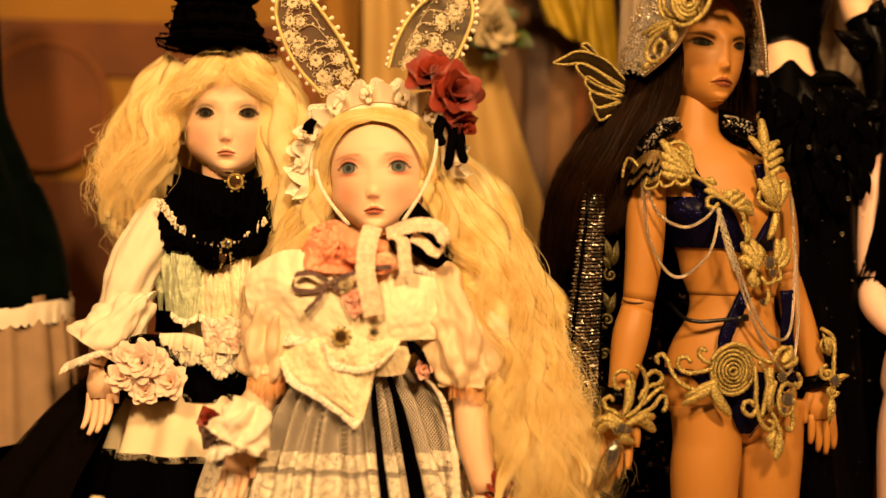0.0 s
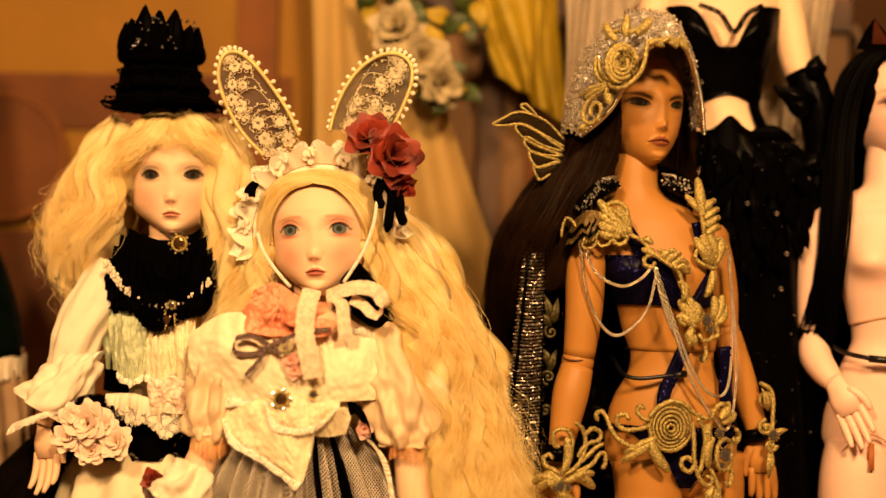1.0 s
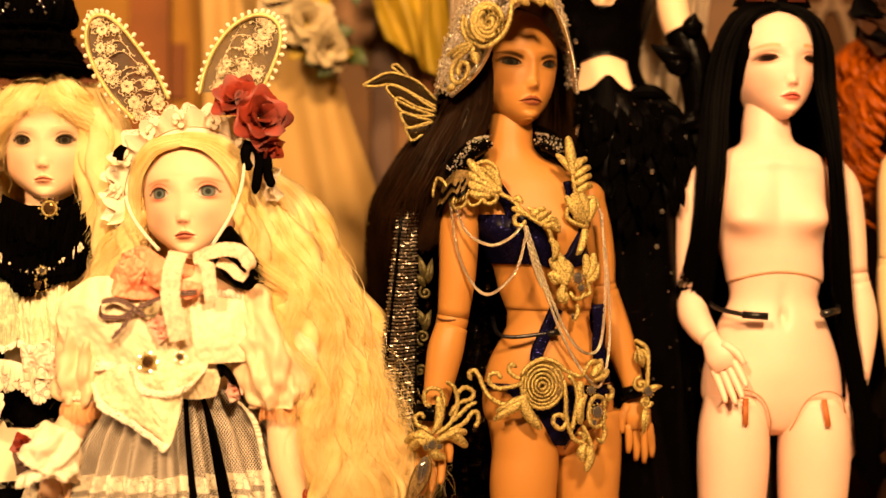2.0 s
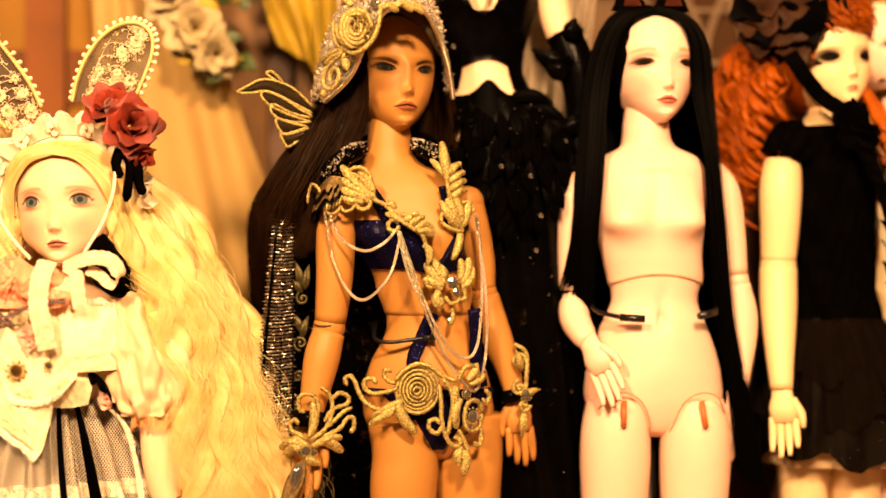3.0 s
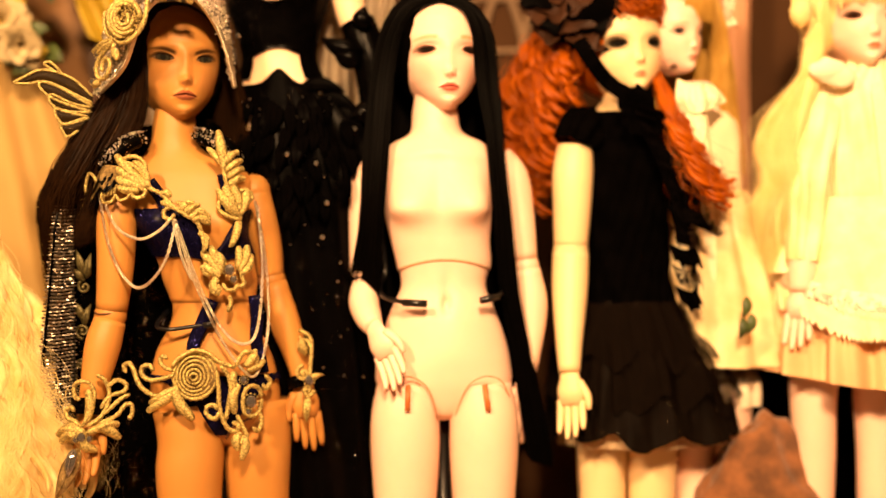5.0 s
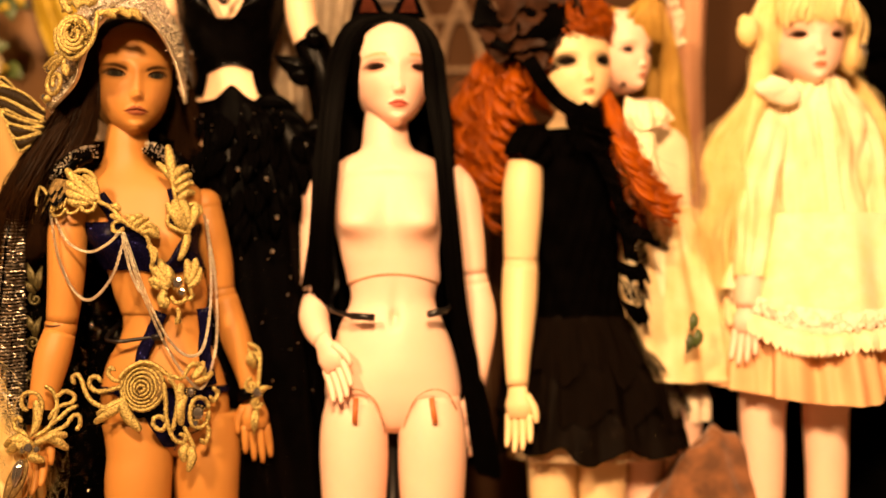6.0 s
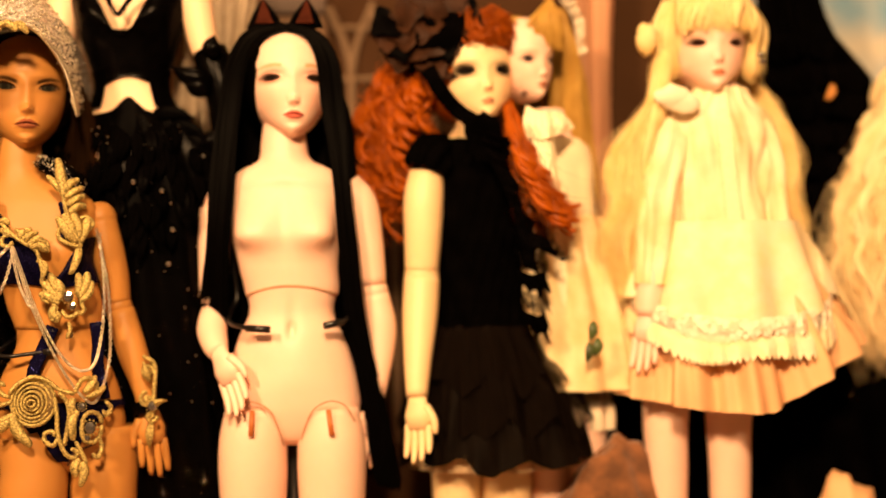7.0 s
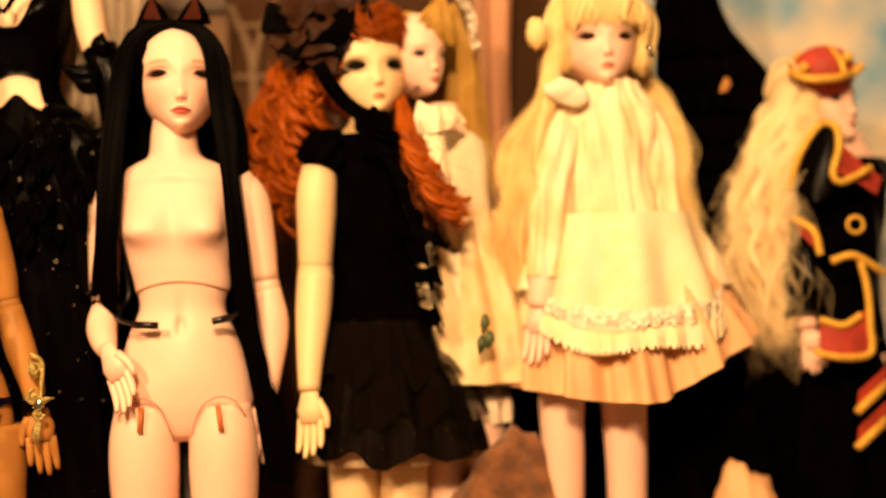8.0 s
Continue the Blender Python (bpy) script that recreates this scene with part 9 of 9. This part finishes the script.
high, low, waist = S(1376, 405, 0.034).z, S(1380, 552, 0.034).z, S(1379, 480, 0.034).x  # the hem dips in front
g.v = [(x, y, z - 0.0216 * (high - z) / (high - low) * math.cos(1.21 * math.asin(max(-1.0, min(1.0, (x - waist) / 0.075))))) for x, y, z in g.v]
part("apron", g, cream_gold, dress, "cream lace apron with gold flowers")
for i, (v, wdt) in enumerate(((560, 0.014), (528, 0.012))):
    g = Geo()
    loop = [bell.ring(v + (46 if i < 2 else 22) * math.cos((j - 20) / 20 * 1.9), 41, 0.013, (0, 180))[j] for j in range(41)]
    frill(g, loop, wdt * 1.4, 0.0030, 17, 220, Vector((0, -0.25, -1)), scallop=0.5)
    part("apron_frill", g, cream_gold if i % 2 == 0 else white_lace, dress)
g = Geo()
flare = Form(S, [(1376, 420, 0.034, 108, 74), (1380, 500, 0.034, 146, 98), (1386, 600, 0.034, 186, 122), (1392, 690, 0.034, 212, 136), (1394, 740, 0.034, 220, 140)])
flare.skin(g, 420, 736, 26, 220, 0.0, wave=lambda a, v: (0.0075 * math.sin(a * 13 + 1.2 * math.sin(a * 2)) + 0.0035 * math.sin(a * 31 + v * 0.012)) * min(1, (v - 400) / 200))
mid, top = S(1376, 600, 0.034), S(1376, 480, 0.034)  # the hem swings up at the sides
g.v = [(x, y, z + max(0.0, top.z - z) * (0.5 * max(0.0, (x - mid.x) / 0.11 - 0.2) + 0.15 * max(0.0, (mid.x - x) / 0.11 - 0.2))) for x, y, z in g.v]
part("skirt", g, peach_tulle, dress, "peach tulle skirt")

# ---- pirate doll ----
S = pirate_at
body = Form(S, [(1492, 232, 0.03, 28, 28), (1488, 270, 0.03, 50, 40), (1482, 300, 0.03, 80, 48), (1480, 380, 0.03, 74, 50), (1480, 480, 0.03, 60, 44), (1482, 560, 0.03, 66, 46), (1485, 640, 0.03, 70, 48)])
g = Geo()
body.skin(g, 232, 640, 22, 30, cap=True)
face = head(g, S(1512, 216), 0.084, yaw=36, pitch=-8, wide=0.96, lips=(0.55, 0.18, 0.12), iris=(0.02, 0.02, 0.02), shade=(0.10, 0.05, 0.06), lid=0.9, blush=0.3)
limb(g, [S(1425, 330, 0.02), S(1415, 430, 0.006), S(1420, 510, -0.006), S(1428, 570, -0.012)], [0.013, 0.0135, 0.012, 0.009])
hand_shape(g, S(1428, 566, -0.012), S(1444, 650, -0.016), (1, -0.4, 0), 0.042)
for u in (1450, 1520):
    limb(g, [S(u, 630, 0.03), S(u, 900, 0.03), S(u, 1230, 0.03)], [0.023, 0.018, 0.013])
whole("doll", g, pale_skin, "pale resin doll in a black and red pirate costume", "doll", "dolls on the table")
wig = thing("wig", "very long wavy platinum doll wig", "wig", tuple(S(1450, 120, 0.05)))
g = Geo()
g.ball(face(0, 0.13, 0.08), 0.041, 24, 16, (0.95, 1.0, 1.0))
part("cap", g, platinum_hair, wig)
g = Geo()
strands(g, [[S(1450, 130, 0.0), S(1425, 220, -0.006), S(1395, 330, -0.008), S(1385, 450, -0.008), S(1390, 580, -0.006)], [S(1430, 120, 0.02), S(1370, 220, 0.012), S(1330, 340, 0.01), S(1320, 460, 0.012), S(1360, 600, 0.014)], [S(1420, 110, 0.05), S(1350, 220, 0.045), S(1300, 340, 0.04), S(1278, 460, 0.04), S(1320, 600, 0.04)]], 360, 0.006, 0.0007, 0.007, 4.5, 30, 110, frizz=0.02, clump=8)
locks(g, [[S(1450, 130, 0.0), S(1425, 220, -0.006), S(1395, 330, -0.008), S(1385, 450, -0.008), S(1390, 580, -0.006)], [S(1430, 120, 0.02), S(1370, 220, 0.012), S(1330, 340, 0.01), S(1320, 460, 0.012), S(1360, 600, 0.014)], [S(1420, 110, 0.05), S(1350, 220, 0.045), S(1300, 340, 0.04), S(1278, 460, 0.04), S(1320, 600, 0.04)]], 50, 0.0070, 0.0065, 4.2, 40, 111, spread=0.006)
part("wavy_lock", g, platinum_hair, wig, kind="stuff")
g = Geo()
g.tube(spline([S(1425, 150, -0.01), S(1400, 110, -0.008), S(1370, 120, -0.006), S(1355, 170, -0.004)], 18), 0.0016, 6)
part("loose_lock", g, platinum_hair, wig)
hat = thing("pirate_hat", "small red hat with gold braid", "hat", tuple(S(1470, 120, 0.02)))
g = Geo()
g.ball(S(1456, 130, 0.008), 0.0285, 30, 18, (1.0, 0.95, 0.86))
part("crown", g, red_cloth, hat)
for pts, r in ((((1400, 126, 0.008), (1412, 136, -0.010), (1440, 142, -0.022), (1480, 140, -0.023), (1506, 132, -0.014), (1516, 120, -0.002)), 0.0038), (((1466, 86, -0.002), (1482, 100, -0.016), (1492, 120, -0.023), (1496, 138, -0.023)), 0.0028), (((1400, 136, 0.0), (1402, 112, 0.002), (1416, 96, 0.004)), 0.0026), (((1506, 134, -0.014), (1518, 126, -0.012), (1526, 116, -0.010)), 0.0034)):
    g = Geo()
    g.tube(spline([S(*p) for p in pts], 24), r, 8)
    part("braid", g, gold_braid, hat)
for u, v in ((1424, 122), (1500, 104)):
    g = Geo()
    g.ball(S(u, v, -0.016), 0.005, 10, 7)
    part("button", g, gold_braid, hat)
coat = thing("coat", "black leather pirate coat with red facings and gold braid", "coat", tuple(S(1480, 450, 0.0)))
g = Geo()
body.skin(g, 285, 600, 24, 70, 0.005, wave=lambda a, v: 0.0015 * math.sin(a * 9 + v * 0.06))
part("body", g, black_leather, coat)
part("sleeve", puff([S(1440, 310, 0.016), S(1416, 400, 0.006), S(1414, 480, -0.004), S(1422, 550, -0.010)], [0.016, 0.019, 0.018, 0.017], 6, 0.0014), black_leather, coat)
g = Geo()
g.strip([spline([S(1398, 330, -0.012), S(1440, 350, -0.03), S(1470, 340, -0.034)], 8), spline([S(1420, 270, -0.014), S(1450, 280, -0.03), S(1478, 290, -0.034)], 8), spline([S(1450, 222, -0.012), S(1470, 222, -0.022), S(1484, 226, -0.026)], 8)])
collar = part("collar", g, black_leather, coat, "high black collar")
g = Geo()
g.strip([spline([S(1404, 300, -0.002), S(1396, 330, -0.004)], 4), spline([S(1440, 240, -0.006), S(1436, 262, -0.010)], 4)])
g.strip([spline([S(1486, 250, -0.026), S(1480, 300, -0.034)], 5), spline([S(1530, 290, -0.020), S(1520, 320, -0.030)], 5), spline([S(1560, 310, -0.01), S(1550, 340, -0.02)], 5)])
part("collar_lining", g, red_cloth, coat, "red lining")
for pts in (((1396, 334, -0.014), (1416, 272, -0.018), (1450, 222, -0.016), (1480, 224, -0.028), (1484, 262, -0.032), (1474, 300, -0.036), (1490, 316, -0.036), (1540, 292, -0.03)), ((1446, 600, -0.034), (1450, 604, -0.036), (1490, 610, -0.038), (1536, 604, -0.034), (1536, 560, -0.034), (1532, 500, -0.034), (1520, 450, -0.034)), ((1450, 548, -0.034), (1490, 556, -0.038), (1520, 540, -0.036)), ((1404, 380, -0.018), (1440, 400, -0.03), (1452, 440, -0.032)), ((1470, 450, -0.034), (1510, 440, -0.036), (1560, 470, -0.03))):
    g = Geo()
    g.tube(spline([S(*p) for p in pts], 34), 0.0034, 8)
    part("braid", g, gold_braid, coat)
g = Geo()
g.strip([spline([S(1450, 552, -0.033), S(1490, 558, -0.037), S(1528, 530, -0.035)], 8), spline([S(1450, 602, -0.033), S(1490, 608, -0.037), S(1534, 602, -0.033)], 8)])
part("pocket", g, red_cloth, coat, "red pocket flap")
g = Geo()
g.strip([spline([S(1404, 384, -0.016), S(1440, 396, -0.028)], 5), spline([S(1420, 410, -0.020), S(1452, 440, -0.030)], 5)])
part("epaulette", g, red_cloth, coat, "red shoulder piece")
for u, v in ((1512, 388),):
    g = Geo()
    g.tube([S(u, v, -0.036) + Vector((0.007 * math.cos(a), 0, 0.007 * math.sin(a))) for a in np.linspace(0, 6.28, 20)], 0.0018, 6, cap=False)
    part("buckle", g, gold_braid, coat)
tails = Form(S, [(1482, 600, 0.03, 72, 52), (1490, 700, 0.03, 96, 66), (1492, 860, 0.03, 110, 74), (1492, 1230, 0.03, 120, 80)])
g = Geo()
tails.skin(g, 600, 1230, 20, 70, 0.0, wave=lambda a, v: 0.004 * math.sin(a * 8))
part("coat_tail", g, black_cloth, coat, "dark coat skirt")
for v in (630, 690):
    g = Geo()
    g.strip([spline([S(1515, v + 40, -0.03), S(1565, v, -0.02)], 5), spline([S(1512, v + 72, -0.03), S(1565, v + 30, -0.02)], 5)])
    part("striped_panel", g, red_cloth, coat)
    g = Geo()
    g.tube([S(1512, v + 74, -0.032), S(1566, v + 30, -0.022)], 0.004, 8)
    part("braid", g, gold_braid, coat)

# ---- tall black gown behind ----
S = sketch(0.6595, 0.17, 0.6272, 0.000530, -1.49, 1250, 150, 0.269, 0.156)
g = Geo()
gown = Form(S, [(1205, -120, 0.03, 40, 40), (1208, -40, 0.03, 42, 42), (1222, 50, 0.03, 60, 46), (1258, 130, 0.03, 92, 54), (1265, 300, 0.03, 120, 66), (1275, 500, 0.03, 150, 80), (1280, 800, 0.03, 180, 92), (1280, 1260, 0.03, 210, 100)])
gown.skin(g, -120, 1240, 40, 90, 0.0, wave=lambda a, v: 0.006 * math.sin(a * 11 + v * 0.006), cap=True)
black_gown = thing("black_gown", "tall ruffled black gown on a doll standing behind", "gown", tuple(S(1260, 600, 0.03)))
part("skirt", g, black_cloth, black_gown)
for i in range(9):
    g = Geo()
    v = 60 + 52 * i
    loop = gown.ring(v, 40, 0.004, (0, 180))
    frill(g, loop, 0.024, 0.008, 9, 130, Vector((0, -0.2, -1)), scallop=0.3)
    part("frill", g, black_lace if i % 2 else black_cloth, black_gown)
for pts in (((1300, 90), (1335, 120), (1345, 200)), ((1180, 220), (1140, 300), (1120, 400))):
    g = Geo()
    frill(g, [S(u, v, 0.02) for u, v in pts], 0.03, 0.01, 5, 70, Vector((0.3, -0.2, -1)))
    part("sleeve_frill", g, black_cloth, black_gown)
# a pale hand; the darker tan resin puts its shade into the colour
g = Geo()
hand_shape(g, S(1284, 140, -0.02), S(1276, 172, -0.024), (1, -0.4, 0), 0.015)
part("hand", g, tan_skin, black_gown, "resin hand")

# ---- foliage in front of the painted sky ----
bush = thing("foliage", "bright green cloth foliage before a painted sky", "leaves", tuple(wall_mid(1510, 20, 0.07)))
bush_rnd = random.Random(17)
bright_leaf = material("bright_green_leaf", (0.10, 0.20, 0.03), 0.6, grain=0.3, scale=50)
for i in range(22):
    a = bush_rnd.random() * 6.28
    c = wall_mid(1512 + bush_rnd.gauss(0, 16), 10 + bush_rnd.gauss(0, 20), 0.07 + 0.01 * bush_rnd.random())
    part("leaf", leaf(c, c + Vector((0.016 * math.cos(a), -0.003, 0.016 * math.sin(a))), 0.006, 0.002, 0.001), bright_leaf, bush)

# ---- green velvet gown at the end of the row ----
S = gown_at
gown = Form(S, [(-70, -150, 0.03, 40, 34), (-70, 50, 0.03, 60, 45), (-66, 180, 0.03, 66, 50), (-62, 260, 0.03, 96, 66), (-58, 380, 0.03, 145, 95), (-52, 480, 0.03, 166, 108), (-50, 570, 0.03, 176, 116), (-50, 700, 0.03, 190, 125), (-50, 1400, 0.03, 220, 140)])
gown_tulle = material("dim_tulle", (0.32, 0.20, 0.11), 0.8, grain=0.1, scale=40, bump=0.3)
velvet = thing("velvet_gown", "dark green velvet gown with a lace hem over tulle", "gown", tuple(S(-50, 560, 0.03)))
slant = lambda a, v: 0.003 * math.sin(a * 9)


def tip_hem(geo):
    """Lets the hem rise towards its outer side."""
    c = S(-50, 500, 0.03)
    geo.v = [(x, y, z + 0.22 * max(-0.03, x - c.x - 0.02)) if z < c.z + 0.08 else (x, y, z) for x, y, z in geo.v]


g = Geo()
gown.skin(g, -150, 555, 30, 90, 0.0, wave=slant, cap=True)
tip_hem(g)
part("skirt", g, green_velvet, velvet)
g = Geo()
loop = gown.ring(552, 60, 0.002)
frill(g, loop + loop[:1], 0.016, 0.0016, 22, 240, Vector((0, 0, -1)), scallop=0.4)
tip_hem(g)
part("lace_hem", g, white_cloth, velvet, "white lace hem")
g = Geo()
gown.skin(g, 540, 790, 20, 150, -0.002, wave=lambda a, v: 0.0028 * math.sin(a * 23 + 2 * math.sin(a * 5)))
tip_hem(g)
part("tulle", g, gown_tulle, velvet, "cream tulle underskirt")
g = Geo()
gown.skin(g, 700, 1400, 6, 40, -0.02)
part("base", g, black_cloth, velvet)

# ---- white roses on the drape ----
S = wall_left
for i, (u, v, s, ax) in enumerate(((742, 112, 0.030, (0.3, -1, 0.1)), (692, 60, 0.026, (-0.2, -1, 0.2)), (775, 160, 0.022, (0.4, -1, -0.3)))):
    rose("white_rose", S(u, v, -0.066), s, ax, white_petal, "white cloth rose pinned to a drape", petals=13, seed=120 + i, group="drape roses")
spray = thing("leaf_spray", "dark green leaf spray with yellow-green tips on a drape", "leaves", tuple(S(740, 60, -0.05)))
rnd = random.Random(14)
lime = material("lime_cloth", (0.40, 0.27, 0.02), 0.6, grain=0.2, scale=30)
for i in range(46):
    u, v = 640 + 190 * rnd.random(), -60 + 250 * rnd.random() ** 1.3
    if u < 700 and v > 60:
        u += 90
    a = rnd.random() * 6.28
    part("leaf", leaf(S(u, v, -0.05 + 0.015 * rnd.random()), S(u + 46 * math.cos(a), v + 46 * math.sin(a), -0.055), 0.0085, 0.003, 0.0012), green_leaf if rnd.random() < 0.8 else lime, spray)
drape("lime_drape", S, (S(790, -120, -0.02), S(985, -120, -0.02)), (S(880, 140, -0.02), S(985, 220, -0.02)), lime, "yellow-green gauze behind the roses", 3, 0.01)

# ---- low clutter between the skirts ----


def crumple_cloth(name, c, size, mat, label, seed):
    g = Geo()
    g.ball((0, 0, 0), 1.0, 40, 24)
    out = []
    for q in g.v:
        p = Vector(q)
        r = 1 + 0.22 * noise.noise(p * 1.8 + Vector((seed, 0, 0))) + 0.07 * noise.noise(p * 5 + Vector((0, seed, 0)))
        out.append((c[0] + p.x * size[0] * r, c[1] + p.y * size[1] * r, max(0.001, c[2] + p.z * size[2] * r)))
    g.v = out
    return whole(name, g, mat, label, "cloth")


tan_fur = material("tan_plush", (0.46, 0.25, 0.13), 0.9, grain=0.3, scale=60, bump=0.8, fine=300, sheen=0.4)
brown_fur = material("brown_plush", (0.16, 0.06, 0.02), 0.9, grain=0.4, scale=60, bump=0.8, fine=300, sheen=0.3)
crumple_cloth("plush_cloth", (0.455, 0.095, 0.185), (0.066, 0.026, 0.130), brown_fur, "heap of brown plush cloth between the dolls", 3)
crumple_cloth("plush_cloth", (0.375, 0.19, 0.14), (0.08, 0.04, 0.13), tan_fur, "heap of tan plush cloth between the dolls", 8)
crumple_cloth("plush_cloth", (0.668, 0.12, 0.17), (0.040, 0.03, 0.11), peach_tulle, "crumpled peach cloth on the riser", 12)
crumple_cloth("plush_cloth", (0.82, 0.18, 0.17), (0.05, 0.03, 0.13), cream_cloth, "crumpled cream cloth on the riser", 15)
drape("black_cloth", wall_mid, (Vector((0.48, 0.235, 0.36)), Vector((1.05, 0.235, 0.36))), (Vector((0.48, 0.245, 0.0)), Vector((1.05, 0.245, 0.0))), black_cloth, "black cloth hanging behind the riser", 9, 0.01)
